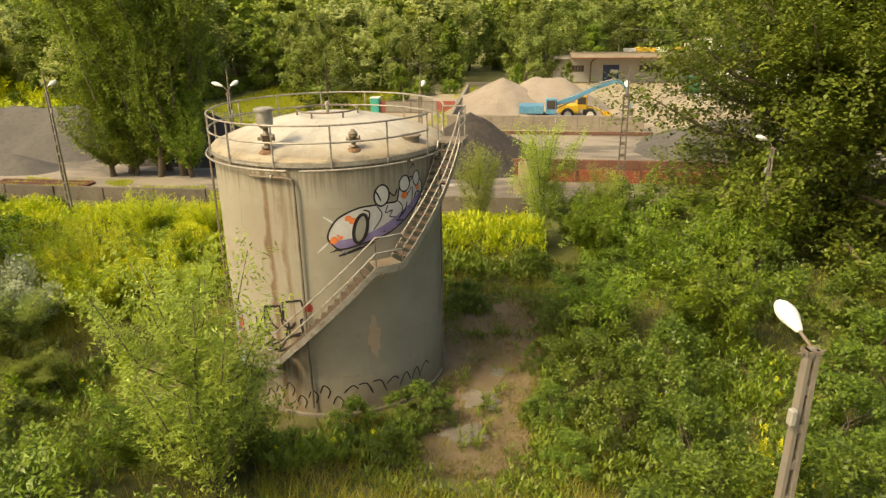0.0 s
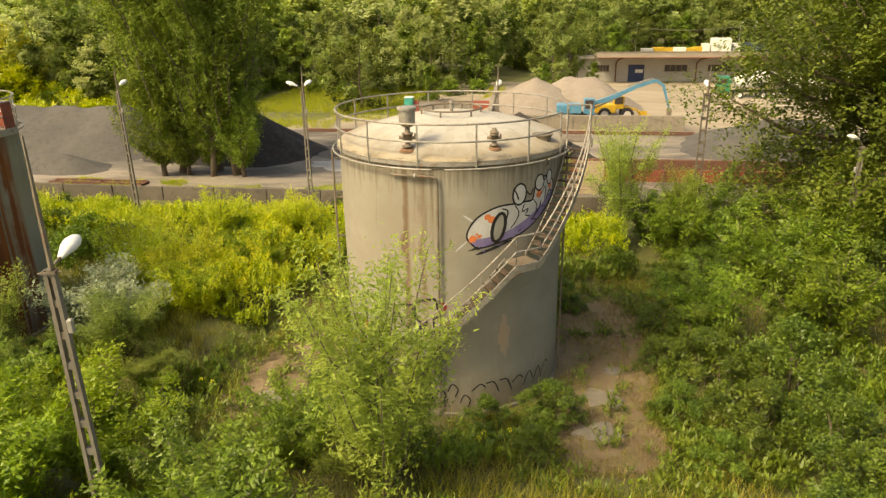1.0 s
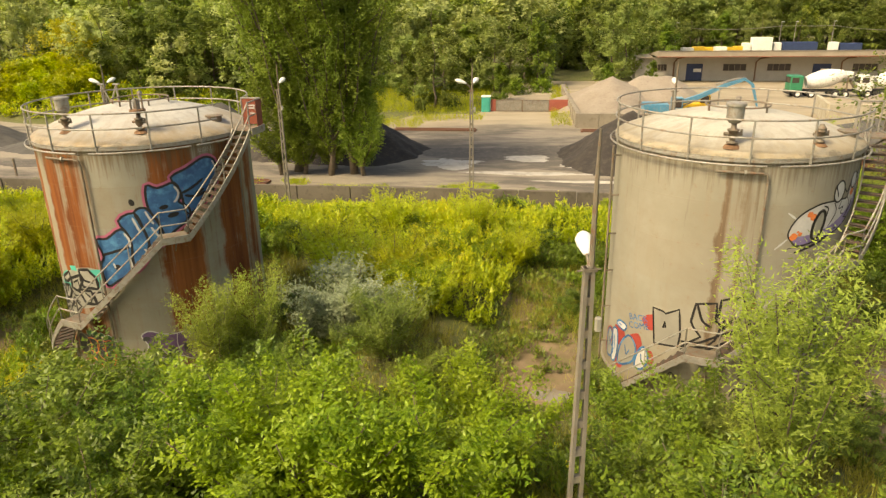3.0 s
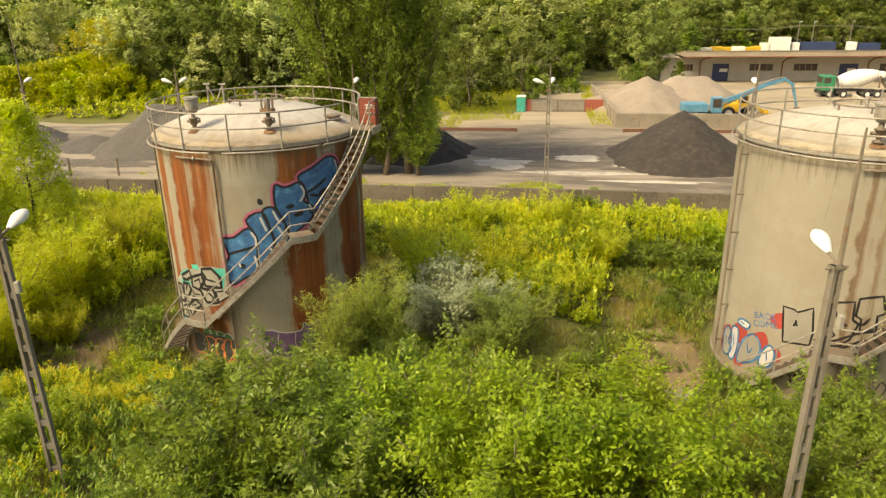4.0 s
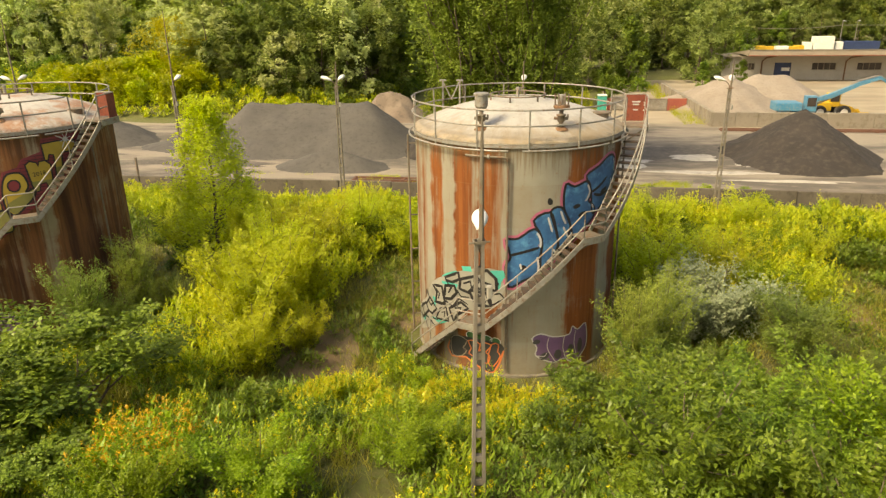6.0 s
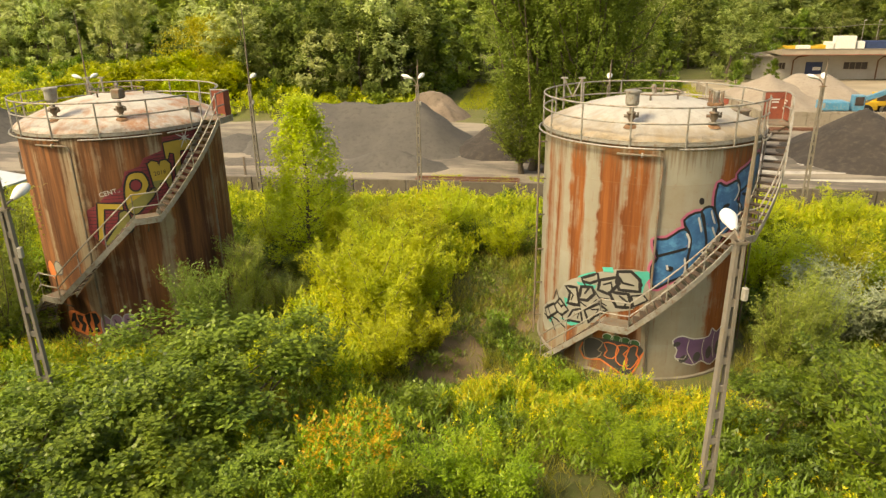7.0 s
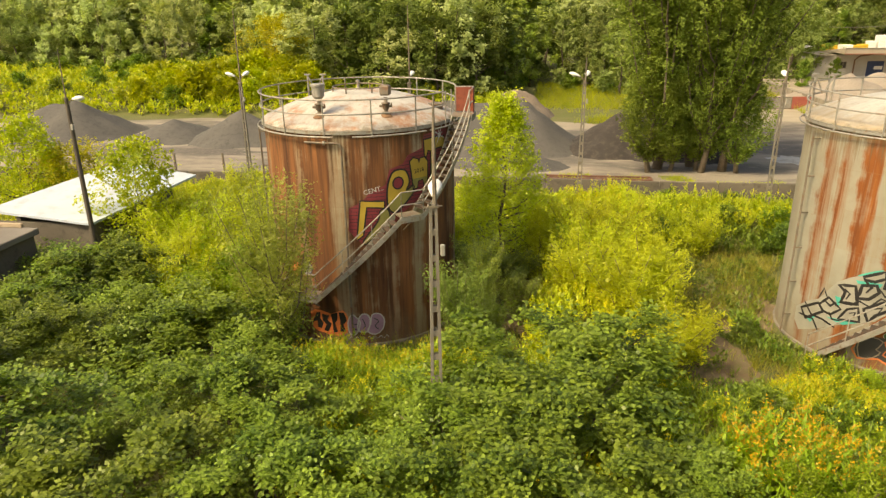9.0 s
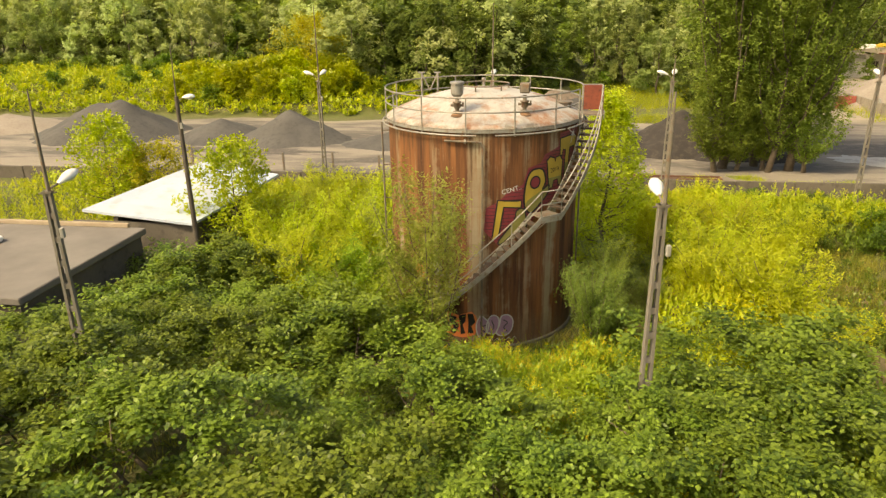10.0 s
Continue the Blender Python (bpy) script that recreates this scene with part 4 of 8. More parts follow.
    landing(root, -112.0, -100.0, 2.42, inner, outer)
    flight(root, -100.0, 2.42, -58.0, 5.62, inner, outer, tread_me, 14)
    landing(root, -58.0, -47.0, 5.62, inner, outer)
    flight(root, -47.0, 5.62, -9.0, 8.95, inner, outer, tread_me, 15)
    # stair head platform
    landing(root, -9.0, 4.0, 8.95, inner - 0.1, outer + 0.06, False)
    for a in (-9.0, 4.0):
        part("baluster", bar([on_shell(a, outer, 8.9), on_shell(a, outer, 10.0)], 0.03, 6), STEEL, root)
        part("baluster", bar([on_shell(a, R + 0.1, 8.9), on_shell(a, R + 0.1, 10.0)], 0.03, 6), STEEL, root)
    part("handrail", bar([on_shell(4.0, R + 0.1, 10.0), on_shell(4.0, outer, 10.0), on_shell(-2.0, outer, 10.0), on_shell(-9.0, outer, 9.95)], 0.028, 8), STEEL, root)
    part("mid_rail", bar([on_shell(4.0, outer, 9.48), on_shell(-2.0, outer, 9.48), on_shell(-9.0, outer, 9.45)], 0.028, 8), STEEL, root)
    if box_panel == "frame" or box_panel == "panel":
        bm = bmesh.new()
        p0, p1, p2 = on_shell(4.0, R + 0.14, 9.0), on_shell(4.0, outer + 0.02, 9.0), on_shell(-2.5, outer + 0.02, 9.0)
        for a, b in ((p0, p1), (p1, p2)):
            d = (b - a)
            nrm = Vector((-d.y, d.x, 0)).normalized() * 0.012
            vs = [bm.verts.new(v) for v in (a - nrm, b - nrm, b + nrm, a + nrm)]
            ws = [bm.verts.new(v.co + Vector((0, 0, 0.98))) for v in vs]
            for k in range(4):
                bm.faces.new((vs[k], vs[(k + 1) % 4], ws[(k + 1) % 4], ws[k]))
            bm.faces.new(vs[::-1])
            bm.faces.new(ws)
        bmesh.ops.recalc_face_normals(bm, faces=bm.faces)
        part("side_panel", bm, RUST, root, "rust-red sheet screen at the stair head")
    # struts under landings
    for a, z in ((-106.0, 2.42), (-52.5, 5.62), (-4.0, 8.95)):
        part("strut", bar([on_shell(a, R, z - 0.75), on_shell(a, outer, z - 0.1)], 0.03, 6), OLD_STEEL, root)
    return root


tank_a = make_tank(22.33, SHELL_A, ROOF_A, "pale beige steel storage tank with spiral stairs and grey runs", "open", 0.84, -21.0, (-109.6, -88.5), (-90.4, -85.1), [((-0.9, -3.38), "hood", 1.2), ((1.74, -2.99), "cap", 1.0)], (3.2, -1.3), None)
tank_b = make_tank(0.0, SHELL_B, ROOF_B, "beige steel storage tank with rust runs and blue graffiti", "frame", 0.95, -31.0, (-112.4, -91.2), (-91.3, -84.8), [((-1.1, -3.06), "hood", 1.1), ((1.62, -2.85), "frame", 1.1)], (3.15, -0.3), (-2.9, 2.4))
tank_c = make_tank(-21.9, SHELL_C, ROOF_C, "heavily rusted steel storage tank with yellow graffiti", "panel", 0.97, -18.0, (-105.1, -85.2), (-88.6, -78.8), [((-0.7, -3.11), "hood", 1.1), ((1.78, -2.66), "box", 1.1)], (3.3, -0.1), (-2.66, 2.4))


# ---- spray paint on the shells ----
def smooth_line(pts, n=3):
    """A rounded closed outline through the points."""
    out, m = [], len(pts)
    for k in range(m):
        p = [Vector(pts[(k + j) % m]) for j in (-1, 0, 1, 2)]
        for i in range(n):
            t = i / n
            q = 0.5 * (2 * p[1] + (p[2] - p[0]) * t + (2 * p[0] - 5 * p[1] + 4 * p[2] - p[3]) * t * t + (3 * p[1] - p[0] - 3 * p[2] + p[3]) * t ** 3)
            out.append((q.x, q.y))
    return out


def piece(root, name, outline, a0, fill, edge=None, width=0.06, lift=0.012, halo=None, rounded=True, label=""):
    """A filled shape with a sprayed edge, and a wider halo under it."""
    o = smooth_line(outline) if rounded else outline
    if halo:
        stroke(name, grown(o, 0.05), 0.16, a0, lift - 0.004, halo, root, closed=True)
    ob = lay(name, o, a0, lift, fill, root, label)
    if edge:
        stroke("outline", o, width, a0, lift + 0.005, edge, ob, closed=True)
    return ob


def scrawl(root, rg, a0, zone, n, width, material, lift=0.022, name="scrawl"):
    """Angular unreadable strokes."""
    s0, s1, z0, z1 = zone
    for _ in range(n):
        s, z = rg.uniform(s0, s1), rg.uniform(z0, z1)
        pts = [(s, z)]
        d = rg.uniform(0, math.tau)
        for _k in range(rg.randint(1, 3)):
            d += rg.choice((-1.4, -0.7, 0.7, 1.4))
            s, z = min(s1, max(s0, s + 0.3 * math.cos(d))), min(z1, max(z0, z + 0.26 * math.sin(d)))
            if (s - pts[-1][0]) ** 2 + (z - pts[-1][1]) ** 2 > 0.01:
                pts.append((s, z))
        if len(pts) > 1:
            stroke(name, pts, width * rg.uniform(0.6, 1.3), a0, lift, material, root)


def paint_tank_a(root):
    rg = random.Random(3)
    a0 = -75.0
    for sx, z, w in ((0.25, 5.86, 0.09), (0.55, 5.95, 0.07), (0.0, 6.0, 0.05)):
        stroke("spray_dash", [(sx, z), (sx + 0.9, z + 0.26)], w, a0, 0.008, P_BLACK, root)
    body = piece(root, "graffiti", [(-0.05, 6.52), (0.10, 6.88), (0.41, 7.17), (0.98, 7.38), (1.6, 7.40), (2.0, 7.40), (2.3, 7.42), (2.42, 7.85), (2.74, 8.06), (3.1, 8.05), (3.40, 7.85), (3.41, 7.4), (2.96, 7.0), (2.39, 6.62), (1.78, 6.36), (1.04, 6.2), (0.34, 6.08), (0.05, 6.3)], a0, P_WHITE, P_BLACK, 0.055, 0.012, label="white and lilac bubble graffiti")
    lay("shade", smooth_line([(0.08, 6.34), (0.7, 6.42), (1.5, 6.6), (2.1, 6.85), (2.8, 7.2), (3.38, 7.55), (3.38, 7.38), (2.95, 7.02), (2.38, 6.65), (1.77, 6.39), (1.04, 6.23), (0.36, 6.11)]), a0, 0.016, P_LILAC, body)
    piece(body, "bubble", oval(1.74, 7.68, 0.26, 0.34, -8), a0, P_WHITE, P_BLACK, 0.06, 0.02, rounded=False)
    piece(body, "bubble", oval(2.62, 7.92, 0.22, 0.26, -10), a0, P_WHITE, P_BLACK, 0.05, 0.02, rounded=False)
    piece(body, "bubble", oval(3.15, 8.0, 0.15, 0.24, 0), a0, P_WHITE, P_BLACK, 0.04, 0.02, rounded=False)
    piece(body, "ring", oval(0.99, 6.70, 0.21, 0.47, -14), a0, P_GREY, P_BLACK, 0.11, 0.022, rounded=False)
    for s, z, r in ((0.14, 6.40, 0.13), (0.35, 6.47, 0.07), (0.62, 7.08, 0.10), (0.76, 6.98, 0.12), (0.27, 6.55, 0.04), (2.6, 7.55, 0.14), (3.2, 7.7, 0.10)):
        lay("spot", oval(s, z, r, r * 0.95, 0, 14, 0.3, s), a0, 0.021, P_ORANGE, body)
    for pts in ([(1.55, 7.36), (1.72, 7.1), (1.62, 6.85), (1.4, 6.6)], [(1.95, 7.35), (1.85, 7.1), (2.1, 7.15), (2.0, 6.95), (2.2, 6.9)], [(2.3, 7.42), (2.5, 7.2), (2.45, 6.95)], [(2.7, 7.5), (2.95, 7.75), (2.9, 7.2)]):
        stroke("line", smooth_open(pts), 0.035, a0, 0.024, P_BLACK, body)
    for k in range(12):
        s = 0.15 + 0.26 * k
        z = 6.02 + 0.02 * k * k * 0.55 - rg.uniform(0.0, 0.12)
        stroke("spray_dash", [(s, z + 0.1), (s + rg.uniform(0.1, 0.3), z + rg.uniform(-0.02, 0.14))], rg.uniform(0.03, 0.09), a0, 0.026, P_LILAC if k % 2 else P_BLACK, root)
    for pts in ([(1.5, 7.9), (1.62, 7.7), (1.7, 7.5)], [(2.0, 7.75), (2.2, 7.6), (2.3, 7.8)], [(2.75, 8.15), (2.85, 7.95), (3.0, 8.1)], [(1.1, 7.3), (1.3, 7.2), (1.25, 6.9)], [(2.3, 6.8), (2.6, 7.05), (2.7, 7.3)], [(3.0, 7.3), (3.15, 7.55), (3.3, 7.5)]):
        stroke("line", smooth_open(pts), 0.05, a0, 0.027, P_BLACK, root)
    stroke("spray_dash", [(-0.15, 7.18), (0.22, 6.92)], 0.07, a0, 0.01, P_WHITE, root)
    stroke("spray_dash", [(-0.4, 6.0), (-0.05, 6.32)], 0.07, a0, 0.01, P_WHITE, root)
    stroke("spray_dash", [(2.9, 8.38), (3.05, 8.5), (3.12, 8.36)], 0.06, a0, 0.01, P_BLACK, root)
    # outlined letters and a red and blue throw-up low on the shell
    a1 = -170.0
    piece(root, "graffiti", [(2.62, 3.42), (3.0, 3.40), (3.1, 3.34), (3.55, 3.62), (3.66, 2.7), (3.62, 2.25), (2.78, 2.12)], a1, P_DULL, P_BLACK, 0.065, 0.012, rounded=False, label="dull grey letter with a black outline")
    for out in ([(3.95, 3.3), (4.05, 3.95), (4.68, 4.08), (4.72, 3.45), (4.9, 3.3), (4.75, 2.75), (4.5, 2.45), (3.72, 2.3), (4.3, 2.8), (4.05, 3.1)], [(4.8, 4.2), (5.05, 4.28), (5.46, 4.36), (5.62, 3.75), (5.4, 3.65), (5.45, 3.1), (4.98, 3.0), (4.95, 3.5), (4.78, 3.6)]):
        stroke("graffiti", out, 0.075, a1, 0.014, P_BLACK, root, "black letter outline", True)
    for pts in ([(3.7, 2.5), (4.2, 2.55), (4.8, 2.9), (5.4, 3.2)], [(4.7, 3.45), (5.0, 3.3), (5.2, 3.55)], [(4.1, 3.95), (4.3, 3.4), (4.6, 3.2)], [(3.7, 2.2), (4.4, 2.3), (5.1, 2.75)], [(5.5, 3.2), (5.75, 3.1), (5.7, 3.5)]):
        stroke("line", smooth_open(pts), 0.08, a1, 0.018, P_BLACK, root)
    stroke("line", [(3.1, 3.05), (3.14, 2.85), (3.05, 2.8), (3.1, 3.05)], 0.07, a1, 0.02, P_BLACK, root)
    lay("graffiti", smooth_line([(2.2, 2.85), (2.62, 3.15), (2.68, 2.55), (2.4, 2.6)], 2), a1, 0.012, P_RED, root, "red flash beside the letters")
    lay("graffiti", oval(5.72, 4.1, 0.14, 0.16, 0, 12, 0.3), a1, 0.012, P_RED, root)
    # swollen letters: pale bodies in blue outlines over red
    for o in ([(0.1, 1.55), (0.55, 1.75), (0.6, 1.2), (0.15, 1.1)], [(0.75, 1.95), (1.35, 2.05), (1.4, 1.45), (0.85, 1.3)], [(1.5, 1.75), (2.1, 2.2), (2.3, 1.7), (1.9, 1.3)], [(2.2, 1.5), (2.7, 1.75), (2.8, 1.3), (2.3, 1.2)], [(0.95, 0.75), (1.4, 0.85), (1.35, 0.45), (1.0, 0.4)], [(0.0, 1.0), (0.15, 1.25), (0.3, 0.8), (0.1, 0.55)]):
        lay("graffiti", smooth_line(o, 3), a1, 0.008, P_RED, root, "red fill of the swollen letters")
    for k, o in enumerate(([(0.2, 0.6), (0.15, 1.2), (0.35, 1.65), (0.6, 1.5), (0.5, 1.1), (0.75, 0.95), (0.6, 0.6), (0.4, 0.5)], [(0.65, 0.55), (0.7, 1.2), (0.65, 1.75), (0.95, 1.85), (1.05, 1.35), (1.0, 0.8), (0.85, 0.5)], [(1.1, 0.65), (1.2, 1.3), (1.45, 1.75), (1.75, 1.95), (2.05, 1.6), (1.95, 1.05), (1.6, 0.75), (1.3, 0.6)], [(2.05, 0.95), (2.15, 1.5), (2.4, 1.8), (2.6, 1.5), (2.5, 1.05), (2.25, 0.85)], [(0.9, 2.1), (1.1, 2.3), (1.5, 2.25), (1.35, 2.0)])):
        piece(root, "graffiti", o, a1, (P_GREY, P_WHITE, P_DULL, P_WHITE, P_WHITE)[k], P_BLUE, 0.075, 0.014 + 0.002 * (k % 2), label="pale swollen letter in a blue outline")
    for pts in ([(0.35, 1.3), (0.4, 0.9)], [(0.8, 1.6), (0.85, 1.0)], [(1.5, 1.5), (1.6, 1.15), (1.75, 1.4)], [(2.3, 1.5), (2.35, 1.15)], [(1.0, 2.18), (1.25, 2.15)]):
        stroke("line", smooth_open(pts), 0.05, a1, 0.026, P_BLUE, root)
    letters("writing", "BACK", 0.34, a1, 1.62, 2.58, 0.014, P_BLUE, root, 14)
    letters("writing", "COME", 0.34, a1, 1.64, 2.26, 0.014, P_BLUE, root, 16)
    letters("writing", "HC", 0.26, a1, 2.6, 0.85, 0.014, P_BLUE, root, 18)
    for k in range(9):
        s = 2.9 + k * 0.42
        z = 0.7 + 0.25 * math.sin(k * 2.1)
        stroke("scrawl", smooth_open([(s, z), (s + 0.15, z + 0.3), (s + 0.35, z + 0.1), (s + 0.25, z - 0.2)]), 0.045, a1, 0.012, P_BLACK, root)
    for k in range(7):
        s = 0.1 + k * 0.5
        stroke("scrawl", smooth_open([(s, 0.9 + 0.3 * math.sin(k)), (s + 0.3, 1.15), (s + 0.5, 0.8 + 0.2 * math.cos(k * 2))]), 0.05, -75.0, 0.012, P_BLACK, root)
    lay("stain", oval(1.25, 2.9, 0.22, 0.75, 0, 20, 0.5, 2.0), -75.0, 0.006, surface("rust_bloom", (0.40, 0.27, 0.17), (0.36, 0.30, 0.22), 1.0, 0.8, bump_s=0.05, where="World"), root, "faint rust bloom")


def smooth_open(pts, n=4):
    p = [pts[0]] + list(pts) + [pts[-1]]
    out = []
    for k in range(1, len(p) - 2):
        a, b, c, d = (Vector(q) for q in p[k - 1:k + 3])
        for i in range(n):
            t = i / n
            q = 0.5 * (2 * b + (c - a) * t + (2 * a - 5 * b + 4 * c - d) * t * t + (3 * b - a - 3 * c + d) * t ** 3)
            out.append((q.x, q.y))
    out.append(tuple(pts[-1]))
    return out


def paint_tank_b(root):
    rg = random.Random(5)
    a0 = -90.0
    # blue letters climbing along the stairs
    blue = [
        [(0.0, 3.7), (-0.12, 4.5), (0.05, 4.85), (-0.12, 5.48), (0.3, 5.55), (0.86, 5.9), (1.14, 5.45), (1.10, 4.8), (1.06, 4.25), (0.5, 3.95)],
        [(1.06, 4.3), (1.14, 5.5), (0.82, 6.2), (1.4, 6.47), (1.62, 5.9), (1.75, 5.2), (1.5, 4.6)],
        [(1.5, 4.7), (1.74, 5.25), (1.6, 5.9), (1.42, 6.5), (1.80, 6.62), (2.12, 6.1), (2.3, 5.4), (2.0, 5.0)],
        [(2.0, 5.1), (2.2, 5.9), (1.9, 6.6), (1.94, 7.42), (2.3, 7.3), (2.9, 7.42), (3.05, 6.9), (2.95, 6.7), (3.28, 6.4), (3.2, 6.0), (2.6, 5.6)],
        [(3.2, 6.2), (3.1, 6.75), (3.05, 7.1), (2.80, 7.62), (3.4, 7.88), (4.05, 8.16), (4.5, 8.0), (4.58, 7.4), (4.25, 6.8), (3.7, 6.4)]]
    for k, o in enumerate(blue):
        piece(root, "graffiti", o, a0, P_BLUE, P_BLACK, 0.085, 0.014 + 0.003 * (k % 2), P_PINK if k in (0, 1, 3, 4) else None, label="blue letters with black outlines and pink halo")
    for pts in ([(0.95, 5.75), (1.08, 5.5), (1.08, 5.2)], [(0.98, 4.85), (1.04, 4.5), (1.02, 4.25)], [(1.32, 6.3), (1.42, 6.0), (1.50, 5.75)], [(1.78, 6.5), (1.9, 6.2), (2.0, 6.0)], [(1.9, 5.9), (2.05, 5.6), (2.2, 5.4)], [(2.86, 7.3), (2.98, 7.05), (2.88, 6.8), (2.78, 6.72)], [(3.12, 6.55), (3.2, 6.4)], [(4.4, 8.0), (4.5, 7.75), (4.5, 7.5)], [(4.25, 7.3), (4.28, 7.05)], [(0.38, 4.6), (0.44, 4.4)], [(1.55, 5.1), (1.66, 4.95)]):
        stroke("highlight", smooth_open(pts), 0.075, a0, 0.03, P_WHITE, root)
    for o in (oval(2.42, 6.58, 0.16, 0.08, 10), oval(2.7, 6.25, 0.2, 0.09, 10), oval(3.75, 6.95, 0.2, 0.07, 20), oval(0.5, 4.45, 0.13, 0.1)):
        lay("gap", o, a0, 0.028, P_BLACK, root)
    for pts in ([(0.0, 4.9), (0.5, 5.05), (1.05, 5.2)], [(3.1, 7.0), (3.5, 7.15), (3.95, 7.4)], [(3.2, 6.9), (3.6, 6.8), (4.0, 6.9)]):
        stroke("line", smooth_open(pts), 0.10, a0, 0.027, P_BLACK, root)
    lay("spot", oval(1.38, 6.86, 0.10, 0.13, 20, 12, 0.3), a0, 0.012, P_BLACK, root)
    for k in range(6):
        stroke("writing", [(3.9 + k * 0.10, 8.36), (3.94 + k * 0.10, 8.52), (3.98 + k * 0.10, 8.38)], 0.02, a0, 0.012, P_WHITE, root, "unreadable white tag" if k == 0 else "")
    # silver and teal wild letters
    a1 = -150.0
    lay("graffiti", smooth_line([(-0.92, 1.5), (0.09, 2.25), (0.67, 3.14), (1.56, 3.73), (2.82, 4.27), (3.9, 4.3), (4.01, 3.6), (3.5, 2.8), (2.61, 2.56), (2.16, 2.01), (0.98, 1.5), (-0.6, 0.6)], 2), a1, 0.008, P_GREY, root, "silver letters with black lines and teal edges")
    for o in ([(3.47, 4.28), (3.94, 4.33), (4.04, 4.12), (3.87, 3.87), (3.79, 3.46), (3.66, 3.85), (3.42, 4.11)], [(1.31, 3.44), (2.16, 3.51), (2.08, 3.32), (1.37, 3.33)], [(2.33, 4.27), (2.71, 4.33), (2.76, 4.13), (2.38, 4.1)], [(2.42, 3.44), (2.64, 3.48), (2.66, 3.26), (2.5, 3.24)], [(0.70, 2.6), (0.96, 2.6), (0.89, 2.15)], [(3.2, 3.3), (3.54, 3.24), (3.4, 3.0)], [(0.5, 1.66), (1.72, 1.86), (1.16, 1.55)], [(1.8, 2.2), (2.16, 2.2), (2.01, 2.0)], [(-0.4, 1.35), (0.1, 1.5), (-0.1, 1.15)]):
        lay("fill", o, a1, 0.014, P_TEAL, root)
    for o in ([(1.53, 3.64), (2.18, 3.99), (2.23, 3.74), (1.9, 3.53), (1.59, 3.53)], [(2.9, 4.2), (3.36, 4.27), (3.68, 3.98), (3.71, 3.53), (2.99, 3.52), (2.88, 3.79)], [(2.28, 3.75), (2.92, 4.0), (2.99, 3.76), (2.63, 3.28), (2.23, 3.36)], [(1.54, 3.3), (1.99, 3.41), (2.1, 3.16), (1.83, 2.83), (1.48, 2.76)], [(0.77, 3.09), (1.34, 3.2), (1.51, 2.51), (0.95, 2.45), (1.03, 2.88)], [(2.65, 3.37), (3.32, 3.4), (3.49, 2.89), (2.94, 2.84), (2.8, 3.07)]):
        piece(root, "graffiti", o, a1, P_GREY, P_BLACK, rg.uniform(0.09, 0.13), 0.018, rounded=False)
    for o in ([(3.43, 3.34), (3.83, 3.42), (4.0, 3.23), (3.55, 2.94)], [(1.21, 2.23), (1.56, 2.4), (1.68, 1.86), (0.95, 1.74)], [(1.73, 2.41), (2.29, 2.82), (2.61, 2.64), (2.14, 2.27), (1.94, 1.95)], [(0.17, 2.06), (0.5, 2.46), (0.99, 2.15), (0.65, 1.8), (0.32, 1.85)], [(-0.63, 1.57), (0.11, 2.08), (0.38, 1.83), (-0.34, 1.23)]):
        piece(root, "graffiti", o, a1, P_GREY, P_BLACK, rg.uniform(0.07, 0.11), 0.018, rounded=False)
    for pts in ([(1.45, 2.7), (1.9, 2.55), (2.2, 2.95), (2.6, 2.8)], [(0.85, 2.4), (1.3, 2.45), (1.6, 2.7)], [(2.1, 3.3), (2.3, 3.05), (2.65, 3.1)], [(-0.5, 1.9), (-0.1, 1.5), (0.4, 1.5), (0.9, 1.35)], [(-0.7, 1.3), (0.0, 1.35), (0.3, 0.95)], [(0.1, 2.3), (0.25, 2.75), (0.45, 2.4)]):
        stroke("line", pts, rg.uniform(0.06, 0.1), a1, 0.026, P_BLACK, root)
    for pts in ([(2.9, 4.1), (3.1, 3.8), (3.5, 3.75)], [(3.0, 3.3), (3.3, 3.1), (3.2, 2.85)], [(1.6, 3.5), (1.85, 3.3), (1.7, 3.05)], [(2.4, 3.6), (2.7, 3.75), (2.75, 3.5)], [(1.0, 3.0), (1.2, 2.85), (1.1, 2.6)], [(0.3, 2.3), (0.6, 2.15), (0.8, 2.35)], [(1.3, 2.1), (1.5, 2.2), (1.45, 1.95)], [(2.0, 2.5), (2.3, 2.6), (2.2, 2.35)], [(3.55, 4.15), (3.75, 3.8), (3.65, 3.5)], [(0.6, 1.9), (0.75, 1.65), (1.1, 1.7)]):
        stroke("line", pts, rg.uniform(0.08, 0.12), a1, 0.03, P_BLACK, root)
    stroke("edge", smooth_open([(1.35, 3.62), (1.75, 3.86), (2.1, 4.02)]), 0.06, a1, 0.012, P_TEAL, root)
    # slate letters edged in orange, with green scales above
    a2 = -125.0
    lay("graffiti", smooth_line([(0.0, 1.08), (0.10, 0.45), (0.77, 0.55), (1.48, 0.2), (1.92, 0.16), (2.24, 1.0), (2.18, 1.38), (1.25, 1.47), (0.74, 1.44), (0.22, 1.37)], 2), a2, 0.010, P_SLATE, root, "slate grey letters edged in orange and green")
    stroke("edge", smooth_line([(0.02, 1.08), (0.12, 0.43), (0.77, 0.58), (1.48, 0.2), (1.92, 0.16), (2.24, 1.0), (2.18, 1.36)], 2)[:-2], 0.07, a2, 0.016, P_ORANGE, root, "orange edge")
    for k in range(4):
        lay("scale", oval(0.99 + k * 0.32, 1.54 - 0.01 * k * k, 0.19, 0.15), a2, 0.006, P_LEAF, root)
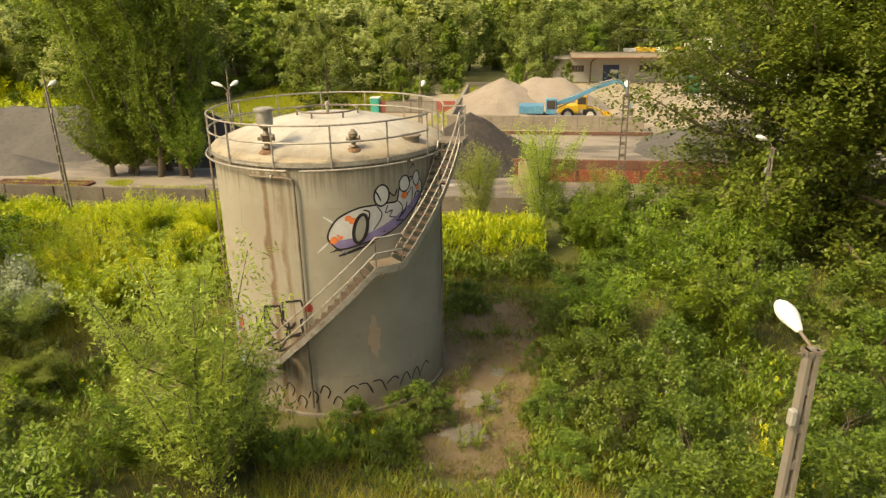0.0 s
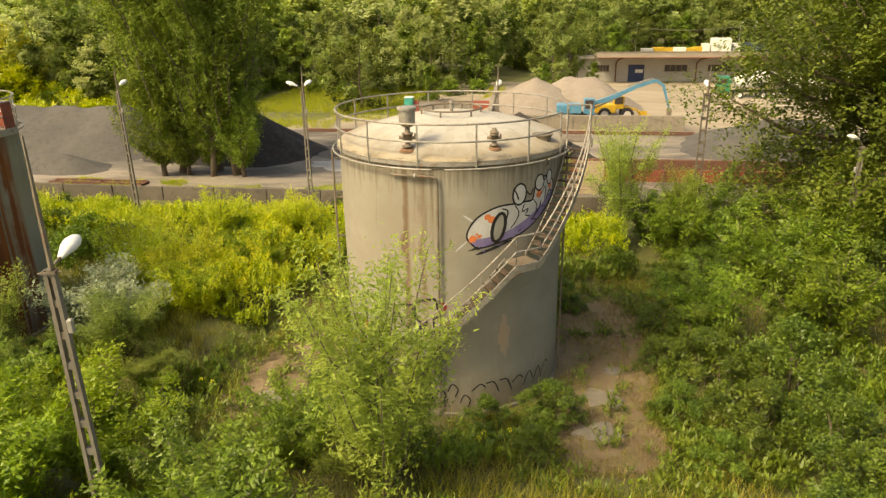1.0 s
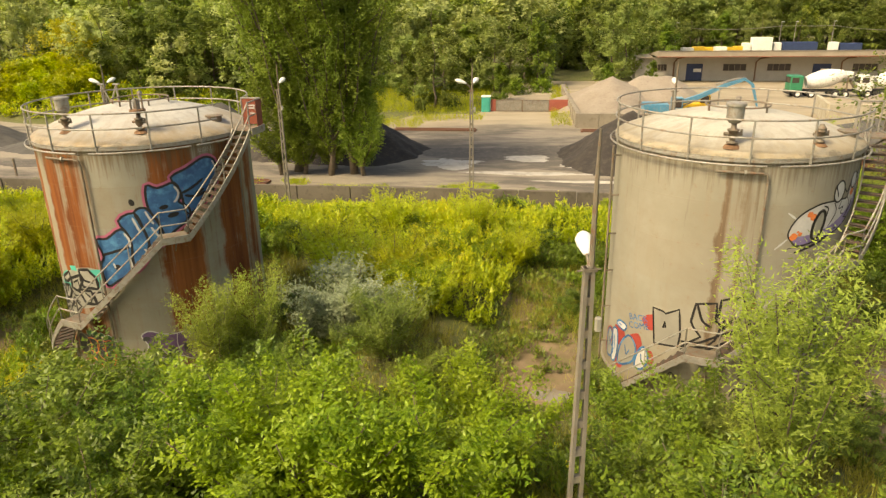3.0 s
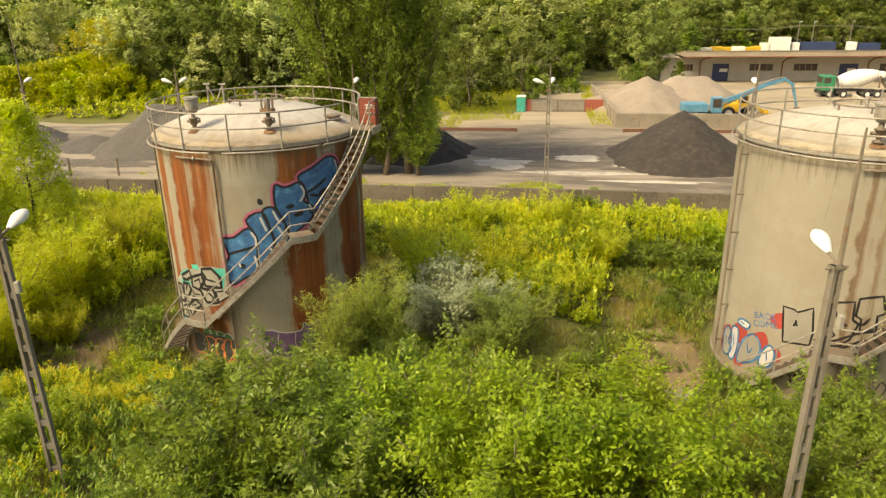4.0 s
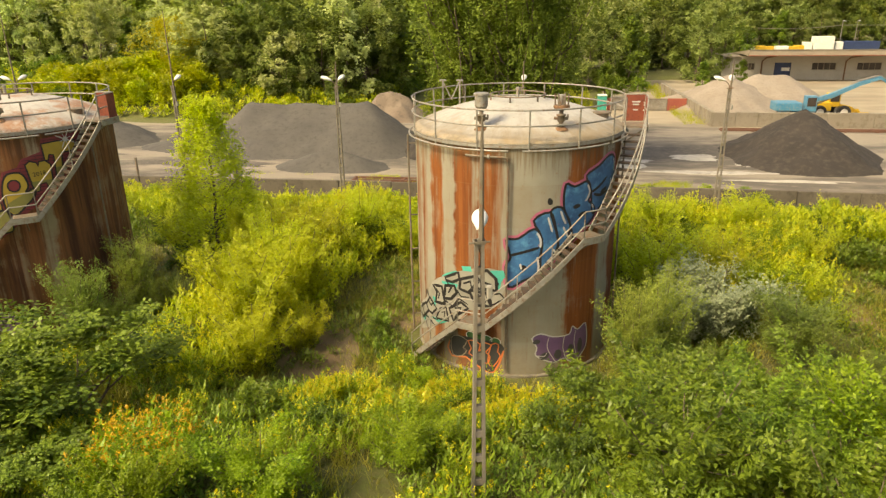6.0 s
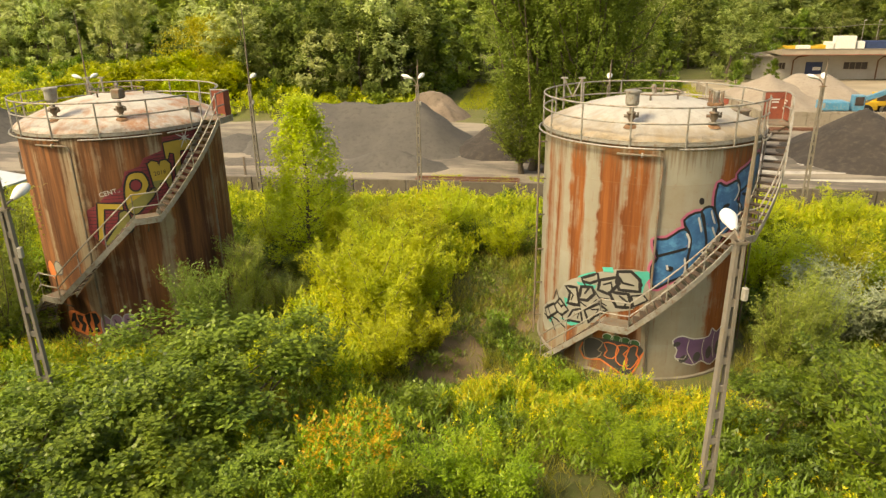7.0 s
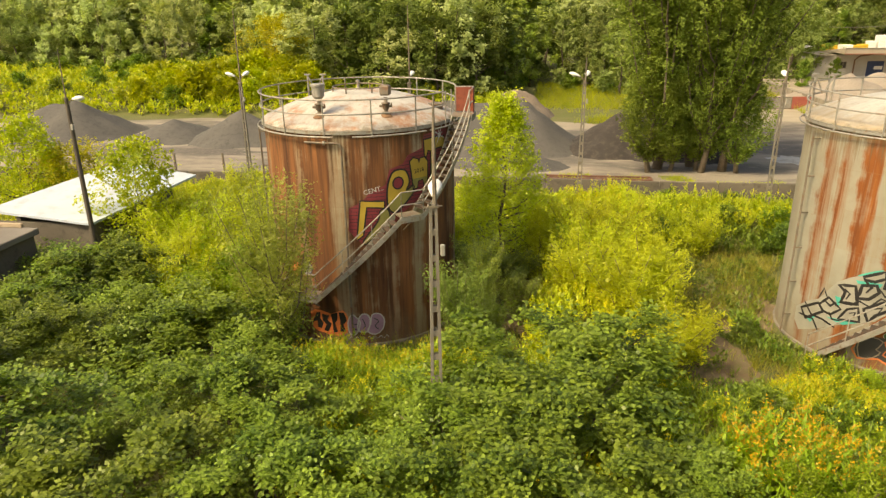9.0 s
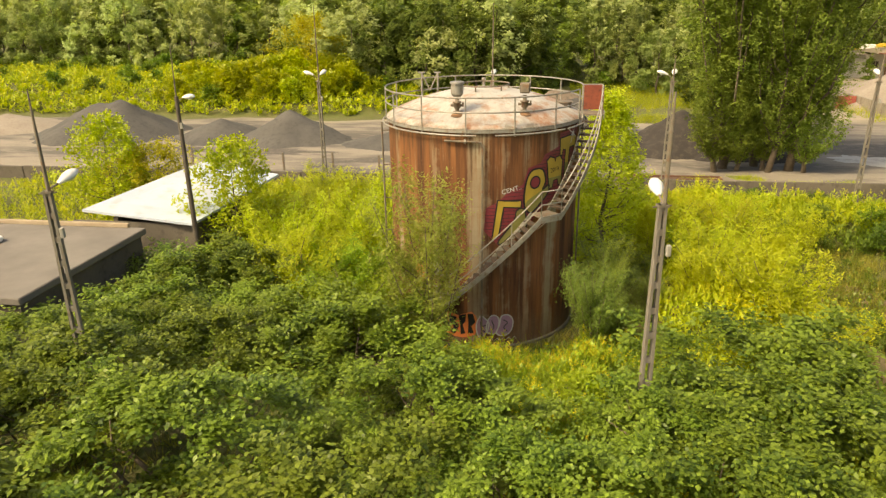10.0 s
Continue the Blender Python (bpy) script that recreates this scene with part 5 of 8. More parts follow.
        stroke("scale_edge", oval(0.99 + k * 0.32, 1.54 - 0.01 * k * k, 0.20, 0.16), 0.025, a2, 0.007, P_WHITE, root, closed=True)
    for o in ([(0.08, 1.19), (0.44, 1.4), (0.83, 1.29), (0.65, 0.93), (0.81, 0.88), (0.62, 0.6), (0.16, 0.5)], [(0.87, 1.3), (1.23, 1.34), (1.43, 1.12), (1.23, 0.72), (0.9, 0.77), (1.01, 1.02)], [(1.38, 1.28), (1.7, 1.34), (1.78, 1.22), (1.6, 0.97), (1.76, 0.82), (1.66, 0.49), (1.35, 0.66)], [(1.81, 1.31), (2.08, 1.35), (2.05, 1.04), (2.15, 0.87), (1.89, 0.4), (1.68, 0.59)]):
        stroke("outline", smooth_line(o, 2), 0.045, a2, 0.018, P_ORANGE if o[0][0] > 0.8 else P_TAUPE, root, closed=True)
    # purple creature-like letters edged in white
    a3 = -80.0
    piece(root, "graffiti", [(0.2, 1.62), (0.54, 1.8), (1.03, 1.62), (1.7, 1.6), (1.83, 1.9), (2.1, 1.7), (2.5, 1.85), (2.62, 1.0), (2.41, 0.63), (1.97, 0.36), (1.48, 0.63), (1.08, 0.53), (0.38, 0.89), (0.4, 1.24)], a3, P_PURPLE, P_WHITE, 0.05, 0.012, label="purple letters edged in white")
    for pts in ([(0.85, 1.62), (0.8, 1.2), (1.0, 0.8), (1.2, 0.5)], [(1.5, 1.6), (1.45, 1.1), (1.6, 0.6)], [(2.0, 1.7), (1.95, 1.2), (2.1, 0.6)], [(0.4, 0.9), (0.7, 0.85), (0.8, 1.0)]):
        stroke("line", smooth_open(pts), 0.03, a3, 0.02, P_WHITE, root)
    for o in (oval(0.38, 1.48, 0.14, 0.10, 10), oval(0.7, 0.85, 0.2, 0.14, 30), oval(1.25, 0.85, 0.16, 0.2), oval(1.8, 0.9, 0.14, 0.26), oval(2.25, 1.0, 0.12, 0.3)):
        lay("shade", o, a3, 0.017, P_SLATE, root)
    panel_bars = [(0.10, 9.72, 0.5), (0.16, 9.62, 0.4), (0.3, 9.42, 0.3)]
    for dx, z, w in panel_bars:
        for at, size in (((4.72 + dx * 0.02, -0.12 + dx, z), (0.02, w * 0.5, 0.05)), ((4.45, 0.29, z), (w * 0.6, 0.02, 0.05))):
            part("writing", boxes((at, size)), P_WHITE, root, "unreadable white scrawl on the sheet")


def paint_tank_c(root):
    rg = random.Random(6)
    a0 = -85.0
    wall = [(0.05, 5.0), (0.12, 5.9), (0.6, 6.15), (0.9, 6.45), (1.55, 6.75), (1.75, 7.35), (2.3, 7.5), (2.5, 7.8), (3.2, 8.0), (3.3, 8.5), (4.3, 8.55), (4.85, 8.7), (4.9, 7.6), (4.3, 6.9), (3.4, 6.2), (2.4, 5.7), (1.6, 4.9), (0.6, 4.4)]
    lay("graffiti", wall, a0, 0.008, P_CRIMSON, root, "crimson brick pattern behind yellow letters")
    edge = [Vector(p) for p in wall]

    def inside(s, z):
        c = False
        for k in range(len(edge)):
            a, b = edge[k - 1], edge[k]
            if (a.y > z) != (b.y > z) and s < (b.x - a.x) * (z - a.y) / (b.y - a.y) + a.x:
                c = not c
        return c
    for k in range(30):
        z = 4.5 + k * 0.14
        run = []
        for i in range(50):
            s = i * 0.1
            if inside(s, z):
                run.append((s, z))
            elif len(run) > 2:
                stroke("joint", [run[0], run[-1]], 0.018, a0, 0.011, P_BLACK, root)
                run = []
            else:
                run = []
            if inside(s, z) and inside(s, z + 0.14) and (i + (k % 2) * 2) % 4 == 0:
                stroke("joint", [(s, z), (s, z + 0.14)], 0.018, a0, 0.011, P_BLACK, root)
    first = [[(0.35, 4.6), (0.56, 6.2), (1.5, 6.12), (1.48, 5.85), (0.8, 5.92), (0.62, 4.8)]]
    piece(root, "graffiti", first[0], a0, P_YELLOW, P_BLACK, 0.06, 0.016, rounded=False, label="yellow and olive letters with black outlines")
    piece(root, "graffiti", [(0.62, 4.6), (1.2, 5.35), (1.3, 5.75), (1.6, 5.8), (1.72, 5.3), (1.66, 4.95), (1.2, 4.85), (0.72, 4.45)], a0, P_OLIVE, P_BLACK, 0.06, 0.018)
    piece(root, "graffiti", [(1.62, 5.9), (1.62, 6.6), (1.8, 7.15), (2.1, 7.3), (2.42, 7.2), (2.55, 6.75), (2.4, 6.45), (2.72, 6.6), (2.7, 6.3), (2.3, 5.9), (1.9, 5.6)], a0, P_YELLOW, P_BLACK, 0.07, 0.019)
    lay("shade", smooth_line([(1.66, 6.0), (2.1, 6.3), (2.7, 6.55), (2.68, 6.3), (2.3, 5.95), (1.9, 5.65)]), a0, 0.023, P_OLIVE, root)
    lay("gap", oval(2.06, 6.78, 0.20, 0.22, -20), a0, 0.026, P_CRIMSON, root)
    stroke("line", oval(2.06, 6.78, 0.21, 0.23, -20), 0.06, a0, 0.028, P_BLACK, root, closed=True)
    piece(root, "graffiti", [(2.58, 7.55), (2.75, 7.68), (2.98, 7.6), (3.02, 7.45), (3.08, 7.62), (3.3, 7.64), (3.48, 7.45), (3.44, 6.5), (3.25, 6.5), (3.2, 6.75), (2.95, 6.72), (2.9, 6.45), (2.72, 6.42)], a0, P_YELLOW, P_BLACK, 0.06, 0.018, rounded=False)
    lay("shade", [(2.70, 6.85), (3.42, 6.85), (3.42, 6.54), (3.27, 6.54), (3.2, 6.78), (2.95, 6.76), (2.9, 6.48), (2.74, 6.46)], a0, 0.024, P_OLIVE, root)
    letters("writing", "2018", 0.24, a0, 2.78, 7.05, 0.026, P_BLACK, root, 4, "black date on a yellow letter")
    piece(root, "graffiti", [(3.3, 7.65), (3.28, 8.3), (3.9, 8.34), (4.6, 8.25), (4.6, 7.7), (4.45, 7.62), (4.38, 7.85), (3.98, 7.85), (3.86, 6.75), (3.6, 6.7), (3.66, 7.8), (3.5, 7.85), (3.42, 7.62)], a0, P_YELLOW, P_BLACK, 0.06, 0.018, rounded=False)
    lay("shade", [(3.66, 7.3), (3.92, 7.3), (3.86, 6.77), (3.62, 6.73)], a0, 0.024, P_OLIVE, root)
    for k in range(8):
        a = k * math.tau / 8 + 0.3
        ln = 0.42 if k % 2 else 0.24
        stroke("star_ray", [(4.22 + 0.04 * math.cos(a), 8.36 + 0.04 * math.sin(a)), (4.22 + ln * math.cos(a), 8.36 + ln * math.sin(a))], 0.05, a0, 0.03, P_WHITE, root)
    lay("star", oval(4.22, 8.36, 0.10, 0.10), a0, 0.031, P_WHITE, root)
    letters("writing", "CENT..", 0.26, a0, 0.72, 6.42, 0.026, P_WHITE, root, 12, "white word on the rust")
    # orange and purple tags by the foot
    a1 = -110.0
    lay("graffiti", smooth_line([(-0.1, 0.62), (-0.2, 1.35), (0.35, 1.5), (0.8, 1.4), (1.3, 1.6), (1.55, 1.2), (1.45, 0.6), (0.9, 0.42), (0.4, 0.5)], 2), a1, 0.008, P_ORANGE, root, "black tag edged in orange")
    for o in ([(-0.15, 0.85), (0.1, 1.35), (0.3, 1.42), (0.28, 1.1), (0.42, 0.95), (0.3, 0.66), (0.12, 0.72), (0.12, 1.0)], [(0.36, 1.35), (0.7, 1.32), (0.62, 1.1), (0.8, 0.95), (0.62, 0.56), (0.42, 0.62), (0.56, 0.88), (0.4, 1.05)], [(0.78, 1.38), (1.08, 1.5), (1.06, 1.15), (0.95, 1.0), (1.05, 0.62), (0.86, 0.55), (0.84, 0.98)], [(1.14, 1.5), (1.36, 1.5), (1.46, 1.15), (1.3, 0.95), (1.4, 0.66), (1.16, 0.62), (1.18, 1.1)]):
        lay("block", o, a1, 0.014, P_BLACK, root)
    for k, o in enumerate(([(1.55, 0.6), (1.5, 1.05), (1.66, 1.42), (1.86, 1.3), (2.0, 1.1), (1.92, 0.72), (1.72, 0.5)], [(1.9, 0.75), (1.98, 1.3), (2.2, 1.46), (2.4, 1.28), (2.36, 0.85), (2.2, 0.62)], [(2.3, 0.66), (2.42, 1.0), (2.5, 1.4), (2.8, 1.42), (2.98, 1.15), (2.9, 0.72), (2.6, 0.52)])):
        piece(root, "graffiti", o, a1, P_MAUVE, P_WHITE, 0.05, 0.013 + 0.003 * k, label="mauve blob edged in white")
    for pts in ([(1.66, 1.2), (1.7, 0.85), (1.85, 0.75)], [(2.1, 1.25), (2.2, 0.95), (2.12, 0.8)], [(2.55, 1.25), (2.75, 1.1), (2.6, 0.9), (2.75, 0.72)], [(1.75, 0.98), (1.88, 1.02)]):
        stroke("line", smooth_open(pts), 0.04, a1, 0.026, P_SLATE, root)
    for k in range(7):
        s = 1.5 + k * 0.24
        stroke("scrawl", [(s, 0.3 + 0.03 * (k % 2)), (s + 0.12, 0.44), (s + 0.2, 0.32)], 0.03, a1, 0.012, P_WHITE, root, "unreadable pale tag" if k == 0 else "")
    lay("graffiti", smooth_line([(-1.3, 3.0), (-0.9, 3.5), (-0.5, 3.2), (-0.7, 2.7)]), a1, 0.010, P_ORANGE, root)
    piece(root, "graffiti", oval(-0.2, 3.3, 0.3, 0.3, 0, 16, 0.3), a1, P_GREY, P_SLATE, 0.05, 0.012, rounded=False, label="grey scribble")


paint_tank_a(tank_a)
paint_tank_b(tank_b)
paint_tank_c(tank_c)


# ---- lamp posts ----
def concrete_pole(root, h, w0, w1, material=None):
    """A tapered concrete pole of two legs joined by rungs, with slots between them."""
    bm = bmesh.new()
    for sx in (-1, 1):
        rows = []
        for k in range(2):
            w = w0 + (w1 - w0) * k
            x0, x1 = sx * w * 0.5, sx * (w * 0.5 - 0.07)
            rows.append([bm.verts.new((x, y, h * k - (0.6 if k == 0 else 0))) for x, y in ((x0, -0.075), (x1, -0.075), (x1, 0.075), (x0, 0.075))])
        for k in range(4):
            bm.faces.new((rows[0][k], rows[0][(k + 1) % 4], rows[1][(k + 1) % 4], rows[1][k]))
        bm.faces.new(rows[1])
    n = int(h / 0.62)
    for k in range(n + 1):
        z = h * k / n
        w = w0 + (w1 - w0) * z / h - 0.10
        box(bm, (0, 0, min(z, h - 0.05)), (w, 0.11, 0.16))
    bmesh.ops.recalc_face_normals(bm, faces=bm.faces)
    part("pole", bm, material or CONCRETE, root, "weathered slotted concrete pole")


def lamp_head(root, at, turn, length=0.72, tilt=18.0, reach=0.28, lift=0.36):
    """A drop-shaped street light on a short bent arm."""
    bm = bmesh.new()
    n, rings = 14, []
    prof = [(0.0, 0.02), (0.05, 0.07), (0.22, 0.11), (0.45, 0.165), (0.65, 0.175), (0.85, 0.13), (0.96, 0.07), (1.0, 0.01)]
    for u, r in prof:
        rings.append([bm.verts.new((u * length, r * math.cos(k * math.tau / n), r * (0.8 if math.sin(k * math.tau / n) > 0 else 0.55) * math.sin(k * math.tau / n))) for k in range(n)])
    for a, b in zip(rings, rings[1:]):
        for k in range(n):
            bm.faces.new((a[k], a[(k + 1) % n], b[(k + 1) % n], b[k]))
    bm.faces.new(rings[0][::-1])
    bm.faces.new(rings[-1])
    bmesh.ops.recalc_face_normals(bm, faces=bm.faces)
    m = Matrix.Translation(at) @ pose(0, 0, 0, 0, 0, turn) @ pose(reach, 0, lift, 0, -tilt, 0)
    head = part("lamp_head", moved(bm, m), LAMP_SHELL, root, "white drop-shaped lamp head", True)
    part("glass_bowl", moved(lathe(bmesh.new(), [(0.0, -0.115), (0.07, -0.105), (0.12, -0.07), (0.13, -0.03)], 14), m @ pose(length * 0.58, 0, -0.01)), WHITE_PAINT, head, smooth=True)
    a = Matrix.Translation(at) @ pose(0, 0, 0, 0, 0, turn)
    part("arm", bar([a @ Vector(p) for p in ((0, 0, -0.25), (0.04, 0, lift * 0.15), (reach * 0.5, 0, lift * 0.65), (reach + 0.05, 0, lift + 0.02))], 0.028, 8), OLD_STEEL, root)


def street_lamp(x, y, h, turns, rod=1.9, lean=(0, 0), label="slotted concrete lamp post with a white lamp head", turn=0.0):
    root = thing("street_lamp", (x, y, 0), label, "street lamp", "lamp posts", turn)
    g = height(x, y)
    root.matrix_basis = pose(x, y, g, lean[0], lean[1], turn)
    h -= g
    concrete_pole(root, h, *((0.34, 0.19) if y < 30 and x != 34.1 else (0.46, 0.34, DARK_CONC)))
    for t in turns:
        lamp_head(root, (0, 0, h), t - turn, reach=0.36 if y < 0 else 0.28, lift=0.1 if y < 0 else 0.36)
    part("collar", boxes(((0, 0, h - 0.03), (0.25, 0.19, 0.06))), OLD_STEEL, root, "dark iron collar")
    part("crossarm", bar([(-0.22, 0, h - 0.06), (0.22, 0, h - 0.04)], 0.02, 6), OLD_STEEL, root)
    if rod:
        part("rod", bar([(0.04, 0, h - 0.2), (0.04, 0, h + rod * 0.55), (0.05, 0, h + rod)], [0.055, 0.045, 0.02], 6), OLD_STEEL, root, "thin lightning rod")
    part("junction_box", bevelled(boxes(((-0.20 if x > 30 else 0.20, -0.10, h - 1.1), (0.11, 0.12, 0.28))), 0.02), BOX_GREY, root, "small pale junction box")
    return root


for x, y, tn, ln in ((34.0, -13.4, 103.0, 0.0), (16.7, -13.4, 95.0, 0.0), (-0.1, -13.7, 95.0, 0.0), (-16.6, -13.1, 95.0, 0.0), (-31.8, -13.4, 80.0, 0.0)):
    street_lamp(x, y, 8.85 if x < 30 else 8.4, (tn,), 2.5 if x < 30 else 0.0, (0, ln), turn=15.0)
for x in (34.1, 22.8, 11.4, -0.4, -11.9, -22.8, -34.1):
    street_lamp(x, 15.1, 8.55, (85.0,) if x in (-22.8, -0.4, 22.8, 34.1) else (180.0, 75.0), 4.6 if x < -20 else 1.5, (0, 0), "slender slotted concrete lamp post beside the wall", 0.0)
street_lamp(40.6, 11.0, 6.6, (200.0,), 0.0, (0, 0), "grey lamp post half hidden by a tree")


def wooden_pole(x, y, h):
    root = thing("street_lamp", (x, y, 0), "dark tarred pole with a small white lamp", "street lamp", "lamp posts")
    part("pole", bar([(0, 0, -0.5), (0, 0, h)], [0.14, 0.09], 10), surface("tarred_pole", (0.07, 0.055, 0.04), (0.12, 0.10, 0.075), 2.0, 0.9), root)
    lamp_head(root, (0, 0, h - 0.4), 5.0, 0.6, 4.0)
    part("rod", bar([(0, 0, h), (0.06, 0, h + 2.2)], [0.035, 0.015], 6), OLD_STEEL, root)
    part("junction_box", boxes(((0.12, -0.1, h - 1.3), (0.11, 0.12, 0.26))), BOX_GREY, root)


wooden_pole(-35.9, 0.6, 9.4)


# ---- long workshop building ----
def build_workshop():
    root = thing("workshop_building", (0, 0, 0), "long flat-roofed rendered workshop with blue doors", "building")
    y, x0, x1, h = 100.2, 30.5, 112.0, 3.9
    holes = [(33.7, 35.8, 1.7, 2.75, "w"), (39.0, 41.7, 0.0, 2.85, "d"), (45.0, 48.8, 1.7, 2.8, "w"), (52.1, 55.9, 1.7, 2.8, "w"), (59.3, 62.2, 0.0, 2.8, "d"), (65.5, 69.4, 1.65, 2.8, "w"), (73.0, 76.8, 1.65, 2.8, "w"), (80.4, 83.4, 0.0, 2.8, "d"), (87.0, 91.0, 1.65, 2.8, "w")]
    bm = bmesh.new()
    x = x0
    for a, b, z0, z1, _ in holes:
        box(bm, ((x + a) / 2, y + 0.15, h / 2), (a - x, 0.3, h))
        if z0 > 0:
            box(bm, ((a + b) / 2, y + 0.15, z0 / 2), (b - a, 0.3, z0))
        box(bm, ((a + b) / 2, y + 0.15, (z1 + h) / 2), (b - a, 0.3, h - z1))
        x = b
    box(bm, ((x + x1) / 2, y + 0.15, h / 2), (x1 - x, 0.3, h))
    box(bm, (x0 + 0.15, y + 3.3, h / 2 - 0.3), (0.3, 6.0, h - 0.6))
    box(bm, (x1 - 0.15, y + 3.3, h / 2 - 0.3), (0.3, 6.0, h - 0.6))
    box(bm, ((x0 + x1) / 2, y + 6.45, h / 2 - 0.5), (x1 - x0, 0.3, h - 1.0))
    part("wall", bm, RENDERED, root)
    bm = bmesh.new()
    ends = [[bm.verts.new((xe, ye, ze)) for ye, ze in ((y - 5.1, h + 0.44), (y - 5.1, h + 1.42), (y + 7.4, h + 0.1), (y + 7.4, h - 0.5), (y - 0.3, h + 0.44))] for xe in (x0 + 2.8, x1)]
    bm.faces.new(ends[0])
    bm.faces.new(ends[1][::-1])
    for k in range(5):
        bm.faces.new((ends[0][k], ends[1][k], ends[1][(k + 1) % 5], ends[0][(k + 1) % 5]))
    bmesh.ops.recalc_face_normals(bm, faces=bm.faces)
    part("roof", bm, FASCIA, root, "low roof falling to the back behind a deep pale fascia")
    part("soffit", boxes((((x0 + 2.8 + x1) / 2, y - 2.3, h + 0.41), (x1 - x0 - 3.0, 5.2, 0.08))), FASCIA, root)
    part("roof_edge", boxes((((x0 + 2.8 + x1) / 2, y - 5.16, h + 0.47), (x1 - x0 - 2.7, 0.12, 0.10))), RUST, root, "rusty drip edge")
    part("roof_edge", boxes((((x0 + 2.8 + x1) / 2, y - 5.16, h + 1.40), (x1 - x0 - 2.7, 0.12, 0.07))), STEEL, root)
    part("low_roof", boxes(((x0 + 1.4, y + 2.7, h + 0.06), (2.78, 7.6, 0.14))), FASCIA, root)
    for a, b, z0, z1, kind in holes:
        if kind == "d":
            d = part("door", boxes((((a + b) / 2, y + 0.18, (z0 + z1) / 2), (b - a, 0.08, z1 - z0))), BLUE_PAINT, root, "dark blue folding door")
            for k in range(1, 4):
                part("rib", boxes(((a + (b - a) * k / 4, y + 0.12, (z0 + z1) / 2), (0.05, 0.05, z1 - z0 - 0.1))), BLUE_PAINT, d)
            part("notice", boxes((((a + b) / 2 + 0.5, y + 0.10, 1.75), (1.3, 0.03, 0.55))), WHITE_PAINT, d, "white notice board")
        else:
            w = part("window", boxes((((a + b) / 2, y + 0.2, (z0 + z1) / 2), (b - a, 0.04, z1 - z0))), DARK_GLASS, root, "dark ribbon window")
            for k in range(5):
                part("mullion", boxes(((a + 0.03 + (b - a - 0.06) * k / 4, y + 0.15, (z0 + z1) / 2), (0.06, 0.08, z1 - z0))), FASCIA, w)
            part("sill", boxes((((a + b) / 2, y - 0.04, z0 - 0.03), (b - a + 0.2, 0.16, 0.06))), FASCIA, w)
    for px in (37.0, 50.3, 63.8, 78.6, 93.0):
        part("rain_pipe", bar([(px + 0.7, y - 4.6, h + 0.4), (px + 0.2, y - 1.2, h - 0.1), (px - 0.1, y - 0.12, h - 0.8), (px - 0.1, y - 0.12, 0.0)], 0.11, 8), BROWN_RUST, root)


build_workshop()


# ---- walled bay, gate and fence ----
def build_bay():
    root = thing("gravel_bay_wall", (0, 0, 0), "stained concrete retaining wall of the gravel bay", "wall")
    rng = random.Random(8)
    for i in range(9):
        part("panel", bevelled(boxes(((20.25 + i * 2.34, 52.3, 0.8), (2.32, 0.5, 1.6 + rng.uniform(-0.03, 0.03)))), 0.04), BAY_CONC, root)
    for i in range(11):
        part("panel", bevelled(boxes(((19.1 - 0.12 * i, 53.4 + i * 2.6, 0.8), (0.5, 2.58, 1.6 + rng.uniform(-0.03, 0.03)))), 0.04), BAY_CONC, root)
    root = thing("gravel_bay_wall", (0, 0, 0), "pale concrete walls of the second gravel bay", "wall")
    for i in range(3):
        part("panel", bevelled(moved(boxes(((0, 0, 1.1), (0.4, 2.84, 2.2))), pose(46.85 + 0.54 * i, 58.1 + 2.8 * i, 0, 0, 0, -11.0)), 0.03), BAY_PALE, root)
    for i in range(7):
        part("panel", bevelled(boxes(((47.75 + i * 2.5, 56.5, 1.1), (2.48, 0.4, 2.2 + rng.uniform(-0.03, 0.03)))), 0.03), BAY_PALE, root)


build_bay()


def build_gate():
    root = thing("yard_gate", (0, 0, 0), "long sliding gate of grey sheet with red end panels", "gate")
    y = 63.4
    for a, b in ((9.2, 12.5), (12.6, 15.9)):
        leaf = part("gate_frame", boxes((((a + b) / 2, y, 1.52), (b - a, 0.08, 0.08)), (((a + b) / 2, y, 0.15), (b - a, 0.08, 0.08)), ((a, y, 0.8), (0.1, 0.1, 1.5)), ((b, y, 0.8), (0.1, 0.1, 1.5))), OLD_STEEL, root)
        part("sheet", boxes((((a + b) / 2, y + 0.03, 0.84), (b - a - 0.1, 0.02, 1.26))), STEEL, leaf, "dull grey trapezoidal sheet")
        for k in range(1, 16):
            part("upright", boxes(((a + (b - a) * k / 16, y - 0.005, 0.84), (0.07, 0.04, 1.26))), STEEL, leaf)
    part("end_panel", boxes(((17.1, y, 0.84), (2.3, 0.1, 1.5))), RED_SHEET, root, "red sheet-metal end panel")
    part("end_panel", boxes(((8.85, y, 0.84), (0.6, 0.1, 1.5))), RED_SHEET, root, "red sheet-metal end panel")


build_gate()
toilet = thing("portable_toilet", (7.9, 63.5, 0), "teal plastic portable cabin beside the gate", "cabin")
part("cabin", bevelled(boxes(((0, 0, 0.95), (1.1, 1.1, 1.9))), 0.05), TEAL_BOX, toilet)
part("roof", bevelled(boxes(((0, 0, 1.97), (1.2, 1.2, 0.14))), 0.04), WHITE_PAINT, toilet)
part("door", boxes(((0, -0.57, 0.95), (0.75, 0.04, 1.65))), TEAL_BOX, toilet)


